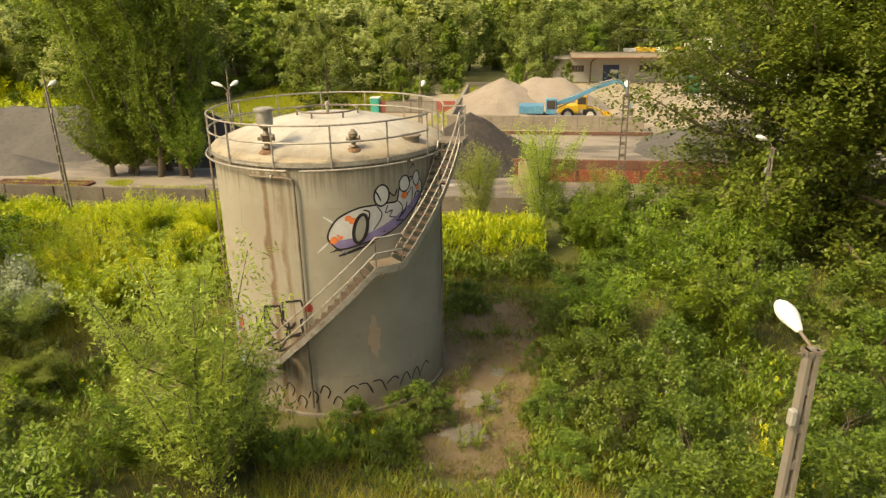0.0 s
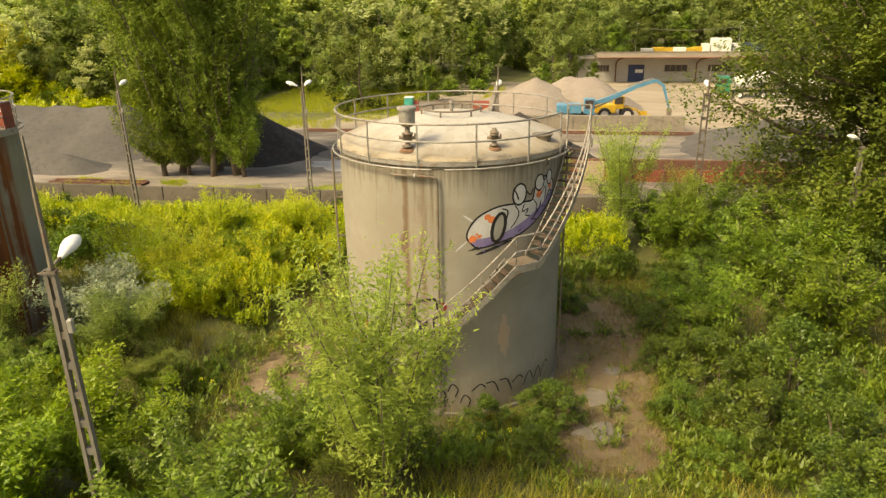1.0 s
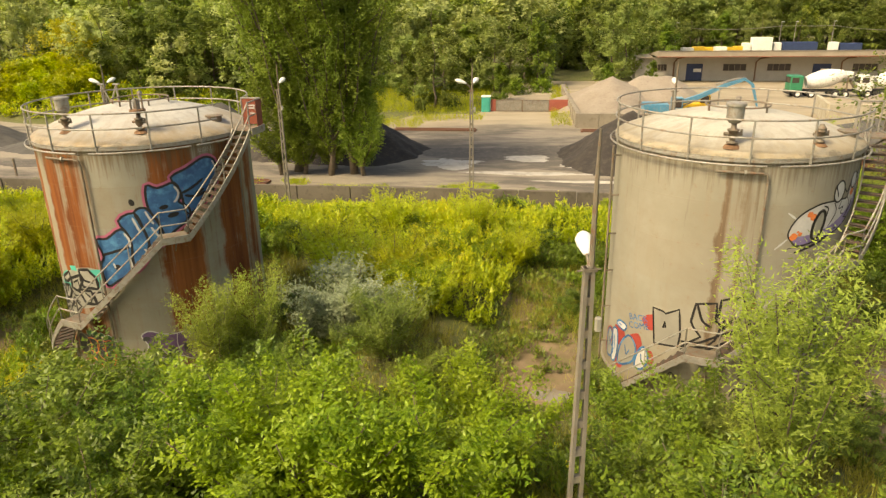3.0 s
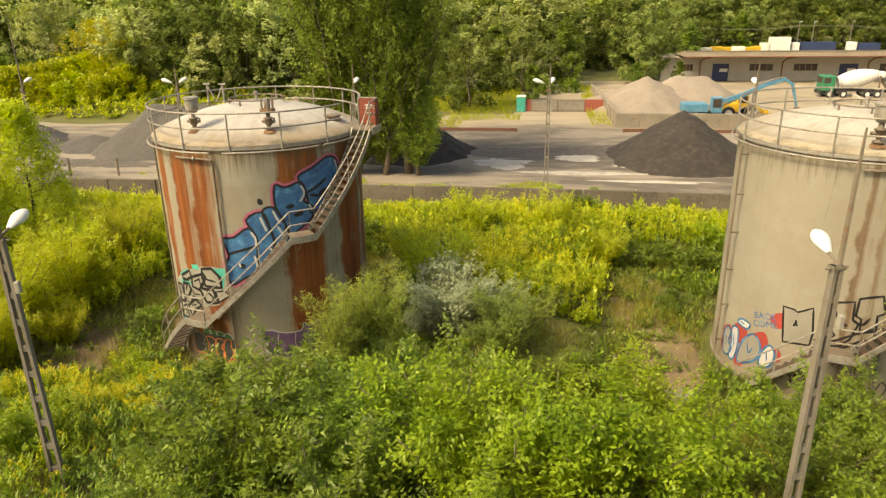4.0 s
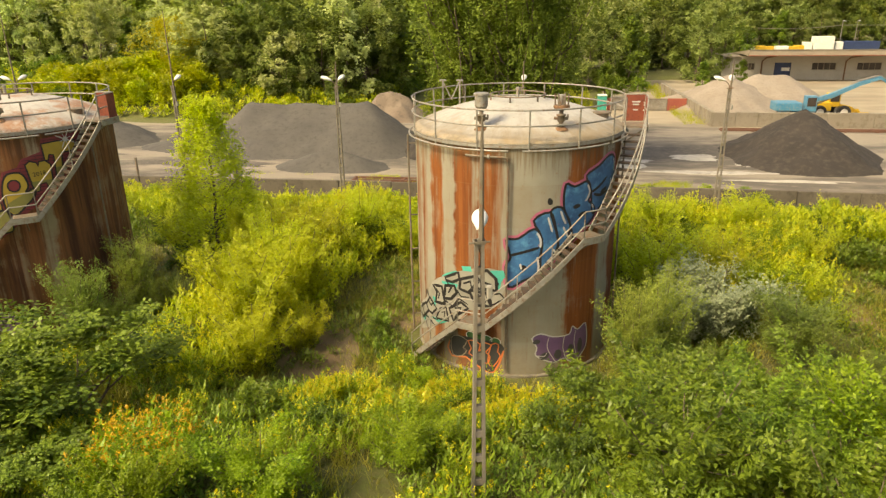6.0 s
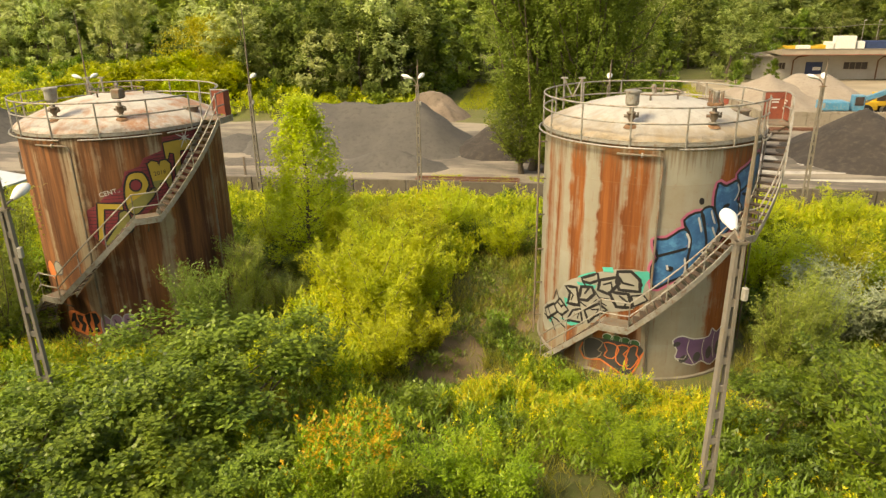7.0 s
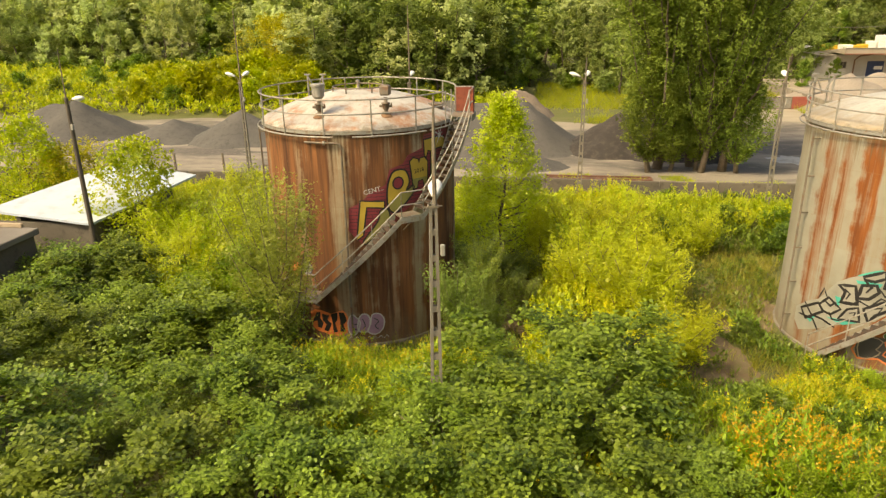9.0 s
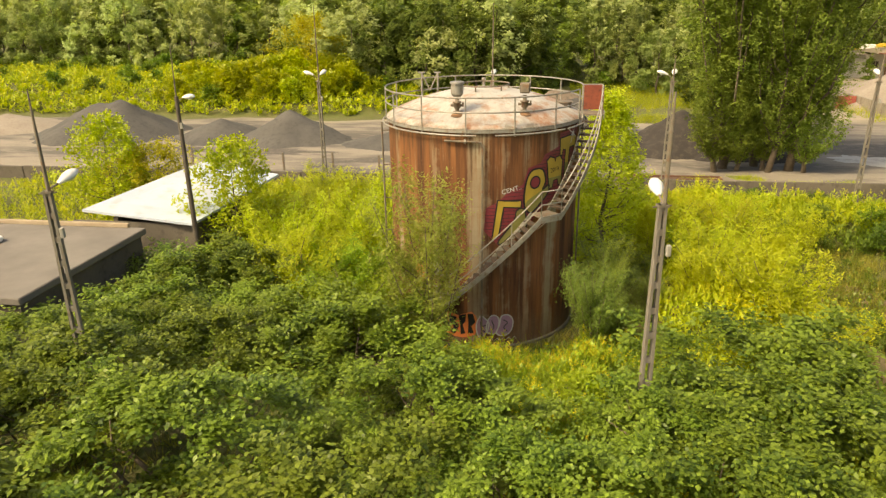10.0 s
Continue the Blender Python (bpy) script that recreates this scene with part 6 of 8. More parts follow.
def kerb_rails(x0, x1, y, z, label):
    root = thing("edge_beam", (0, 0, 0), label, "beam")
    for dy in (0.0, 0.9):
        part("rail", boxes((((x0 + x1) / 2, y + dy, z), (x1 - x0, 0.14, 0.16))), BROWN_BEAM, root)
    n = int((x1 - x0) / 3)
    for k in range(n + 1):
        part("block", boxes(((x0 + (x1 - x0) * k / n, y + 0.45, z / 2), (0.22, 1.2, z))), BROWN_BEAM, root)


kerb_rails(19.5, 40.8, 49.3, 0.16, "pair of low rusty beams laid along the yard")
kerb_rails(-1.0, 8.0, 49.0, 0.14, "pair of low rusty beams laid along the yard")
kerb_rails(-14.0, -6.0, 24.4, 0.22, "low timber edging along the yard wall")
part_root = thing("bulkhead", (0, 0, 0), "long rust-brown steel bulkhead in the yard", "bulkhead")
for k in range(9):
    part("plate", bevelled(boxes(((28.6 + k * 2.4, 29.5, 0.46), (2.36, 0.18, 1.04))), 0.02), RUST, part_root, "rust-red lower plate")
    part("beam", bevelled(boxes(((28.6 + k * 2.4, 29.66, 1.38), (2.38, 0.3, 0.76))), 0.03), BROWN_BEAM, part_root, "dark brown upper beam")
    part("rib", boxes(((27.5 + k * 2.4, 29.36, 0.5), (0.12, 0.10, 1.1))), BROWN_BEAM, part_root)
for dx, dz in ((0.0, 0.0), (0.3, 1.05)):
    skip = thing("timber_crate", (28.6 + dx, 26.2 + dx, dz), "weathered brown board crate beside the wall", "crate", "crates")
    part("base", boxes(((0, 0, 0.06), (1.9, 1.5, 0.10))), TIMBER, skip)
    for k in range(4):
        z = 0.22 + k * 0.24
        for sy in (-0.72, 0.72):
            part("board", boxes(((0, sy, z), (1.9, 0.05, 0.21))), TIMBER, skip)
        for sx in (-0.93, 0.93):
            part("board", boxes(((sx, 0, z), (0.05, 1.38, 0.21))), TIMBER, skip)


# ---- machines ----
def wheel(root, at, r, w):
    bm = lathe(bmesh.new(), [(r * 0.55, -w / 2), (r * 0.9, -w / 2), (r, -w / 3), (r, w / 3), (r * 0.9, w / 2), (r * 0.55, w / 2), (r * 0.55, -w / 2)], 20)
    m = Matrix.Translation(at) @ pose(0, 0, 0, 90, 0, 0)
    t = part("wheel", moved(bm, m), RUBBER, root)
    part("rim", moved(lathe(bmesh.new(), [(0.0, -w * 0.3), (r * 0.5, -w * 0.38), (r * 0.56, -w * 0.45), (r * 0.56, w * 0.45), (r * 0.5, w * 0.38), (0.0, w * 0.3)], 16), m), WHITE_PAINT, t)


def excavator(x, y, turn):
    root = thing("excavator", (x, y, 0), "blue wheeled material handler with a long bent boom", "excavator", turn=turn)
    part("undercarriage", bevelled(boxes(((0, 0, 0.75), (3.8, 1.6, 0.45))), 0.06), CYAN_PAINT, root)
    for sx in (-1.4, 1.4):
        for sy in (-1.1, 1.1):
            wheel(root, (sx, sy, 0.52), 0.52, 0.4)
    part("turntable", lathe(bmesh.new(), [(0.0, 0.95), (0.8, 0.95), (0.8, 1.2), (0.0, 1.2)], 24), RUBBER, root)
    part("engine_house", bevelled(boxes(((-1.3, 0.1, 1.65), (2.8, 2.4, 0.95))), 0.12, 2), CYAN_PAINT, root)
    cab = part("cab", bevelled(boxes(((0.95, -0.75, 2.05), (1.2, 1.0, 1.7))), 0.08, 2), CYAN_PAINT, root)
    part("windscreen", boxes(((1.57, -0.75, 2.2), (0.03, 0.85, 1.1)), ((0.95, -1.27, 2.25), (0.9, 0.03, 0.95))), DARK_GLASS, cab)
    pts = [(0.7, 0.3, 1.9), (3.4, 0.3, 2.8), (6.2, 0.3, 4.1), (8.2, 0.3, 4.75)]
    bm = bmesh.new()
    tube(bm, pts, [0.30, 0.34, 0.28, 0.22], 4)
    part("boom", bm, CYAN_PAINT, root, "faded blue boom")
    part("stick", bar([(8.2, 0.3, 4.8), (9.1, 0.3, 4.2), (9.9, 0.3, 1.7)], [0.2, 0.22, 0.13], 4), CYAN_PAINT, root)
    part("cylinder", bar([(1.5, 0.3, 1.6), (4.6, 0.3, 3.1)], 0.10, 8), STEEL, root)
    part("cylinder", bar([(5.2, 0.3, 4.2), (8.0, 0.3, 5.0)], 0.08, 8), STEEL, root)
    part("grab", bevelled(boxes(((9.95, 0.3, 1.3), (0.5, 0.7, 0.9))), 0.1), OLD_STEEL, root)


excavator(29.3, 57.0, 0.0)


def loader(x, y, turn):
    root = thing("wheel_loader", (x, y, 0), "yellow wheel loader with a wide bucket", "wheel loader", turn=turn)
    part("body", bevelled(boxes(((-1.3, 0, 1.35), (2.4, 1.7, 1.0))), 0.12, 2), YELLOW_PAINT, root)
    cab = part("cab", bevelled(boxes(((0.2, 0, 2.05), (1.2, 1.3, 1.5))), 0.08, 2), YELLOW_PAINT, root)
    part("window", boxes(((0.82, 0, 2.3), (0.03, 1.1, 0.8)), ((0.2, -0.67, 2.3), (0.95, 0.03, 0.8)), ((0.2, 0.67, 2.3), (0.95, 0.03, 0.8))), DARK_GLASS, cab)
    for sx in (-1.4, 1.2):
        for sy in (-0.95, 0.95):
            wheel(root, (sx, sy, 0.75), 0.75, 0.5)
    for sy in (-0.4, 0.4):
        part("lift_arm", bar([(0.9, sy, 1.5), (2.2, sy, 1.2), (2.9, sy, 0.6)], 0.13, 4), YELLOW_PAINT, root)
    bm = boxes(((3.2, 0, 0.2), (1.1, 2.6, 0.08)), ((2.75, 0, 0.6), (0.08, 2.6, 0.8)), ((3.2, 1.3, 0.5), (1.0, 0.06, 0.65)), ((3.2, -1.3, 0.5), (1.0, 0.06, 0.65)))
    part("bucket", bm, YELLOW_PAINT, root)


loader(33.6, 59.5, 0.0)


def mixer(x, y, turn, cab_paint, label):
    root = thing("mixer_truck", (x, y, 0), label, "truck", "mixer trucks", turn)
    part("chassis", boxes(((0, 0, 0.95), (8.2, 0.9, 0.3))), RUBBER, root)
    cab = part("cab", bevelled(boxes(((-3.4, 0, 1.95), (1.7, 2.3, 2.1))), 0.15, 2), cab_paint, root)
    part("windscreen", boxes(((-4.26, 0, 2.4), (0.03, 2.0, 0.8)), ((-3.6, -1.16, 2.4), (0.9, 0.03, 0.7))), DARK_GLASS, cab)
    part("bumper", boxes(((-4.25, 0, 0.75), (0.25, 2.3, 0.45))), RUBBER, cab)
    bm = lathe(bmesh.new(), [(0.0, -2.6), (0.75, -2.6), (1.05, -1.6), (1.25, -0.3), (1.15, 0.9), (0.75, 2.2), (0.55, 2.7), (0.0, 2.7)], 28)
    drum = part("drum", moved(bm, pose(0.6, 0, 2.55, 0, 78, 0)), WHITE_PAINT, root, "white mixer drum", True)
    part("hopper", bevelled(boxes(((3.6, 0, 3.1), (0.8, 1.3, 0.8))), 0.1), WHITE_PAINT, root)
    part("chute", bar([(3.8, 0, 2.4), (4.6, 0, 1.3)], 0.2, 8), OLD_STEEL, root)
    part("ladder", boxes(((3.2, -1.0, 2.0), (0.06, 0.5, 2.0))), OLD_STEEL, root)
    for sx in (-3.1, -1.3, 1.8, 3.1):
        for sy in (-1.05, 1.05):
            wheel(root, (sx, sy, 0.52), 0.52, 0.35)


mixer(53.4, 79.5, 0.0, GREEN_PAINT, "concrete mixer truck with a green cab and white drum")
mixer(62.6, 79.8, 0.0, WHITE_PAINT, "concrete mixer truck with a white cab and drum")


# ---- shed with a bright sheet roof ----
def build_shed():
    root = thing("shed", (0, 0, 0), "low shed with a bright sheet roof and felt annexe", "shed")
    a, b, c, d = Vector((-40.0, 9.8, 4.3)), Vector((-42.6, 1.7, 3.55)), Vector((-36.3, 1.1, 3.2)), Vector((-35.5, 10.4, 3.45))
    bm = bmesh.new()
    top = [bm.verts.new(v) for v in (b, c, d, a)]
    low = [bm.verts.new(v - Vector((0, 0, 0.12))) for v in (b, c, d, a)]
    bm.faces.new(top)
    bm.faces.new(low[::-1])
    for k in range(4):
        bm.faces.new((low[k], low[(k + 1) % 4], top[(k + 1) % 4], top[k]))
    part("roof", bm, SKY_TINT_ROOF, root, "pale sheet roof with the sky's blue in its colour")
    for c, sz in (((-39.8, 1.6, 1.5), (6.6, 0.25, 3.0)), ((-36.6, 5.4, 1.5), (0.25, 7.4, 3.0)), ((-40.8, 5.2, 1.6), (0.25, 7.0, 3.2)), ((-38.6, 9.0, 1.6), (3.8, 0.25, 3.2))):
        part("wall", boxes((c, sz)), WALL_CONC, root)
    part("annexe_roof", bevelled(boxes(((-43.9, -4.95, 3.45), (12.8, 8.1, 0.3))), 0.04), FELT, root, "flat dark roofing felt")
    part("annexe_wall", boxes(((-43.9, -4.95, 1.65), (12.4, 7.7, 3.3))), WALL_CONC, root)
    part("gutter_board", bevelled(boxes(((-43.6, -0.95, 3.7), (10.6, 0.16, 0.2))), 0.02), TIMBER, root)


build_shed()
ring = thing("old_tyre", (-43.2, -3.6, 3.62), "pale old tyre lying on the felt roof", "tyre")
part("tread_ring", bar([(0.36 * math.cos(k * math.tau / 20), 0.36 * math.sin(k * math.tau / 20), 0.1) for k in range(20)], 0.11, 8, True), WHITE_PAINT, ring)
for i in range(9):
    x = -58.0 + i * 4.2
    post = thing("fence_post", (x, 25.0 + (i % 3) * 0.4, 0), "dark leaning timber fence post", "post", "fence posts")
    part("post", boxes(((0, 0, 0.75), (0.14, 0.14, 1.6))), OLD_STEEL, post)


# ---- vehicles and poles beyond the workshop ----
def box_truck(x, y, w, h, material, label):
    root = thing("truck", (x, y, 0), label, "truck", "trucks behind the workshop")
    part("box_body", bevelled(boxes(((0.8, 0, 0.9 + h / 2), (w, 2.5, h))), 0.06), material, root)
    part("cab", bevelled(boxes(((-w / 2 - 0.4, 0, 1.75), (1.8, 2.3, 2.1))), 0.15, 2), WHITE_PAINT, root)
    part("chassis", boxes(((0.4, 0, 0.7), (w + 2, 0.9, 0.3))), RUBBER, root)
    for sx in (-w / 2 - 0.3, w / 2 - 0.6, w / 2 + 0.4):
        for sy in (-1.1, 1.1):
            wheel(root, (sx, sy, 0.5), 0.5, 0.3)


box_truck(66.4, 160.0, 4.6, 3.2, WHITE_PAINT, "white box truck parked beyond the workshop")
box_truck(75.5, 161.0, 8.0, 2.0, BLUE_PAINT, "blue flat-sided truck parked beyond the workshop")
box_truck(87.5, 162.0, 5.0, 1.6, BLUE_PAINT, "blue flat-sided truck parked beyond the workshop")
for i, (x, m, lab) in enumerate([(49.4, WHITE_PAINT, "white wrapped pallet stack"), (52.2, YELLOW_PAINT, "yellow wrapped pallet stack"), (54.8, YELLOW_PAINT, "yellow wrapped pallet stack"), (57.2, WHITE_PAINT, "white wrapped pallet stack"), (59.6, YELLOW_PAINT, "yellow wrapped pallet stack"), (62.2, YELLOW_PAINT, "yellow wrapped pallet stack"), (103.0, WHITE_PAINT, "white wrapped pallet stack")]):
    st = thing("pallet_stack", (x, 158.0 + (i % 3), 0), lab + " on timber pallets", "pallet stack", "stacks behind the workshop")
    part("pallet", boxes(((0, 0, 0.08), (3.0, 2.0, 0.16))), TIMBER, st)
    part("load", bevelled(boxes(((0, 0, 1.0 + 0.1 * (i % 2)), (2.9, 1.9, 1.7 + 0.2 * (i % 2)))), 0.1), m, st)
for x in (47.2, 72.2, 75.6, 84.4, 118.0):
    sl = thing("mast", (x, 163.0, 0), "thin grey lighting mast beyond the workshop", "mast", "masts")
    part("shaft", bar([(0, 0, -0.4), (0, 0, 7.6)], [0.12, 0.06], 6), STEEL, sl)
    part("fitting", boxes(((0.25, 0, 7.6), (0.6, 0.2, 0.12))), LAMP_SHELL, sl)
cable = thing("overhead_cable", (47.2, 163.0, 0), "thin grey cable slung between the lighting masts", "cable")
for a, b in ((0.0, 25.0), (25.0, 28.4), (28.4, 37.2), (37.2, 70.8)):
    part("span", bar([(a + (b - a) * k / 8, 0, 6.6 - 0.0012 * (b - a) ** 2 * (1 - (k / 4 - 1) ** 2)) for k in range(9)], 0.045, 5), STEEL, cable)


# ---- plants ----


def unit(v):
    return v / np.maximum(np.linalg.norm(v, axis=1, keepdims=True), 1e-9)


def leaf_arrays(centres, normals, length, width, rng, droop=0.3, dirs=None, simple=False):
    """Folded pointed leaves: four corners and two triangles each."""
    n = len(centres)
    d = unit(np.cross(normals, rng.normal(size=(n, 3)))) if dirs is None else unit(dirs)
    d[:, 2] -= droop
    d = unit(d)
    side = unit(np.cross(d, normals))
    ln = length * rng.uniform(0.65, 1.3, (n, 1))
    wd = width * rng.uniform(0.7, 1.25, (n, 1))
    lift = normals * ln * 0.12
    a, b = centres - d * ln * 0.5, centres + d * ln * 0.5
    l, r = centres - d * ln * 0.05 - side * wd * 0.5 + lift, centres - d * ln * 0.05 + side * wd * 0.5 + lift
    if simple == "kite":
        verts = np.stack([a, l, b, r], 1).reshape(-1, 3)
        return verts, np.arange(n * 4).reshape(-1, 4)
    if simple:
        verts = np.stack([a - side * wd * 0.5, b, a + side * wd * 0.5], 1).reshape(-1, 3)
        return verts, np.arange(n * 3).reshape(-1, 3)
    verts = np.stack([a, l, b, r], 1).reshape(-1, 3)
    k = np.arange(n)[:, None] * 4
    faces = np.concatenate([k + [0, 1, 2], k + [0, 2, 3]])
    return verts, faces


def fast_mesh(name, verts, faces):
    me = bpy.data.meshes.new(name)
    n = len(faces)
    w = faces.shape[1]
    me.vertices.add(len(verts))
    me.vertices.foreach_set("co", np.ascontiguousarray(verts, np.float32).ravel())
    me.loops.add(n * w)
    me.loops.foreach_set("vertex_index", np.ascontiguousarray(faces, np.int32).ravel())
    me.polygons.add(n)
    me.polygons.foreach_set("loop_start", np.arange(n, dtype=np.int32) * w)
    me.update(calc_edges=True)
    return me


def crown_points(rng, n, z0, z1, radius, shape, lumps=5, hollow=0.45, clump=0.0):
    """Places of leaf clumps inside a lumpy crown, and the way outwards at each."""
    ph = rng.uniform(0, math.tau, (lumps, 2))
    am = rng.uniform(0.10, 0.24, lumps)
    fr_ = rng.integers(1, 5, lumps)
    h = rng.uniform(0, 1, n) ** 0.9
    a = rng.uniform(0, math.tau, n)
    if shape == "round":
        prof = np.sqrt(np.maximum(0.02, 1 - ((h - 0.45) / 0.57) ** 2))
    elif shape == "column":
        prof = np.minimum(1.0, (h + 0.08) * 3.2) * np.minimum(1.0, (1.03 - h) * 2.2) ** 0.8
    elif shape == "spire":
        prof = np.minimum(1.0, (h + 0.12) * 4.0) * (1.02 - h) ** 0.6
    elif shape == "vase":
        prof = 0.40 + 0.75 * h ** 0.8 * np.minimum(1.0, (1.05 - h) * 4.0)
    else:
        prof = np.sqrt(np.maximum(0.03, 1 - h ** 2.2))
    bumpy = 1 + sum(am[k] * np.sin(fr_[k] * a + ph[k, 0] + 5.0 * h * math.cos(ph[k, 1])) for k in range(lumps))
    rr = radius * prof * bumpy * (hollow + (1 - hollow) * rng.uniform(0, 1, n) ** 0.55)
    p = np.stack([rr * np.cos(a), rr * np.sin(a), z0 + (z1 - z0) * h], 1)
    out = np.stack([np.cos(a), np.sin(a), (h - 0.35) * 1.2], 1)
    if clump:
        c = p[:max(12, n // 13)]
        near = np.argmin(((p[:, None] - c[None]) ** 2).sum(2), 1)
        p = p + (c[near] - p) * clump
    return p, unit(out)


def limb_points(rng, n, h, reach, count, z0, rise, sigma, form):
    """A crown borne on long limbs: places of leaf clumps along them, the way outwards, and each limb's line."""
    k = np.arange(count)
    f = (k + 0.5) / count
    az = k * 2.39996 + rng.normal(size=count) * 0.35
    zb = h * (z0 + (0.70 - z0) * f ** 0.9)
    if form == "vase":
        prof = (0.50 + 0.5 * np.minimum(1.0, f * 1.8)) * (1 - 0.75 * np.maximum(0, f - 0.72) / 0.28)
    else:
        prof = (0.85 + 0.15 * np.sin(math.pi * f)) * (1 - 0.85 * np.maximum(0, f - 0.5) / 0.5)
    rad = reach * prof * rng.uniform(0.7, 1.15, count)
    ze = np.minimum(zb + h * rise * rng.uniform(0.6, 1.25, count), h * rng.uniform(0.9, 1.0, count))
    if form == "round":
        ze = np.where(f < 0.3, np.maximum(0.6, zb - h * rng.uniform(0.0, 0.12, count)), ze)
    a = np.stack([np.zeros(count), np.zeros(count), zb], 1)
    e = np.stack([rad * np.cos(az), rad * np.sin(az), ze], 1)
    m = a + (e - a) * np.array([0.62, 0.62, 0.36])
    pick = rng.choice(count, n, p=(rad + 0.15 * h) / (rad + 0.15 * h).sum())
    s = rng.uniform(0.16, 1.06, n)[:, None]
    p = (1 - s) ** 2 * a[pick] + 2 * s * (1 - s) * m[pick] + s * s * e[pick] + rng.normal(size=(n, 3)) * sigma * np.array([1, 1, 0.8])
    p[:, 2] = np.maximum(p[:, 2], 0.3)
    out = unit(np.stack([np.cos(az[pick]), np.sin(az[pick]), np.full(n, 0.3)], 1) + rng.normal(size=(n, 3)) * 0.3)
    return p, out, [(a[i], m[i], e[i]) for i in range(count)]


def make_plant(name, label, category, material, seed, h, radius, shape="round", z0=0.15, tips=260, per=16, leaf=0.13, width=0.07, spread=0.28, stems=4, droop=0.3, trunk=0.0, group="", upright=0.0, simple=False, limbs=26, split=False, lumps=5, rise=0.35, sigma=0.8, face=0.35, flat=1.0, clump=0.0, outward=0.0, hollow=0.45):
    """A shrub or tree: stems and limbs, and a crown of single leaves in clumps."""
    rng = np.random.default_rng(seed)
    root = thing(name, (0, 0, 0), label, category, group)
    lines = []
    if shape in ("vase limbs", "round limbs"):
        pts, out, lines = limb_points(rng, tips, h, radius, limbs, z0, rise, sigma, shape.split()[0])
    else:
        pts, out = crown_points(rng, tips, h * z0, h, radius, shape, lumps, hollow, clump)
    loose = []
    tr = trunk or 0.02 + 0.012 * h
    bm = bmesh.new()
    if stems == 1:
        top = h * 0.88
        axis = [(0.02 * h * math.sin(k * 1.7 + seed), 0.02 * h * math.cos(k * 2.1 + seed), top * k / 6 - (0.3 if k == 0 else 0)) for k in range(7)]
        tube(bm, axis, [tr * (1.25 if k == 0 else 1 - k / 6.6) for k in range(7)], 8)
        for b0, mid, p in lines:
            f = b0[2] / h
            loose.append(("limb", bar([b0, mid, p], [tr * 0.5 * (1.1 - f), tr * 0.3 * (1.1 - f) + 0.008, 0.012], 6)))
        for i in range(0, 0 if lines else tips, max(1, tips // limbs)):
            p = pts[i]
            zb = max(h * z0 * 0.7, p[2] - (0.35 if shape != "column" else 0.9) * math.hypot(p[0], p[1]) - 0.05 * h)
            f = min(1.0, zb / top)
            b0 = Vector((0.0, 0.0, zb))
            mid = b0.lerp(Vector(p), 0.55) + Vector((0, 0, -0.03 * h))
            rad = [tr * 0.42 * (1.05 - f), tr * 0.25 * (1.05 - f) + 0.006, 0.008]
            if split:
                loose.append(("limb", bar([b0, mid, p], rad, 5)))
            else:
                tube(bm, [b0, mid, p], rad, 5)
    else:
        for k in range(stems):
            a = k * math.tau / stems + seed
            j = int(rng.integers(0, tips))
            p = pts[j] * np.array([0.75, 0.75, 0.9])
            b0 = Vector((0.12 * radius * math.cos(a), 0.12 * radius * math.sin(a), -0.15))
            mid = b0.lerp(Vector(p), 0.5) + Vector((0, 0, 0.08 * h))
            if k:
                loose.append(("stem", bar([b0, mid, p], [tr, tr * 0.6, 0.012], 6)))
            else:
                tube(bm, [b0, mid, p], [tr, tr * 0.6, 0.012], 6)
            for q in range(3 if split else 1):
                e = pts[int(rng.integers(0, tips))]
                tw_ = [mid, mid.lerp(Vector(e), 0.5), e]
                if stems < 99:
                    loose.append(("twig", bar(tw_, [tr * 0.5, tr * 0.3, 0.008], 5)))
                else:
                    tube(bm, tw_, [tr * 0.5, tr * 0.3, 0.008], 5)
    part("trunk", bm, BARK, root, smooth=True)
    for nm, b in loose:
        part(nm, b, BARK, root, smooth=True)
    # sprays: leaves in two rows along short twigs that point outwards
    tw = unit(out * 0.75 + np.array([0, 0, 0.35 + upright]) + rng.normal(size=(tips, 3)) * 0.45)
    sd = unit(np.cross(tw, np.array([0, 0, 1.0]) + rng.normal(size=(tips, 3)) * 0.35))
    up = unit(np.cross(sd, tw))
    ln = spread * 2.3 * rng.uniform(0.7, 1.3, (tips, 1, 1))
    t = np.linspace(-0.5, 0.55, per)[None, :, None] + rng.normal(size=(tips, per, 1)) * 0.05
    alt = np.where(np.arange(per) % 2 == 0, 1.0, -1.0)[None, :, None]
    c = pts[:, None] + tw[:, None] * ln * t + sd[:, None] * alt * leaf * 0.42 + up[:, None] * (-0.25 * ln * t * t) + rng.normal(size=(tips, per, 3)) * spread * 0.32 * np.array([1, 1, flat])
    c = c.reshape(-1, 3)
    c[:, 2] = np.maximum(c[:, 2], 0.05)
    nrm = unit((up[:, None] * 0.8 + out[:, None] * outward + np.array([0, 0, face]) + rng.normal(size=(tips, per, 3)) * 0.36).reshape(-1, 3))
    dirs = (tw[:, None] * 0.55 + sd[:, None] * alt * 0.8 + rng.normal(size=(tips, per, 3)) * 0.25).reshape(-1, 3)
    v, f = leaf_arrays(c, nrm, leaf, width, rng, droop, dirs, simple)
    link_mesh("crown", fast_mesh("crown", v, f), material, root)
    return root


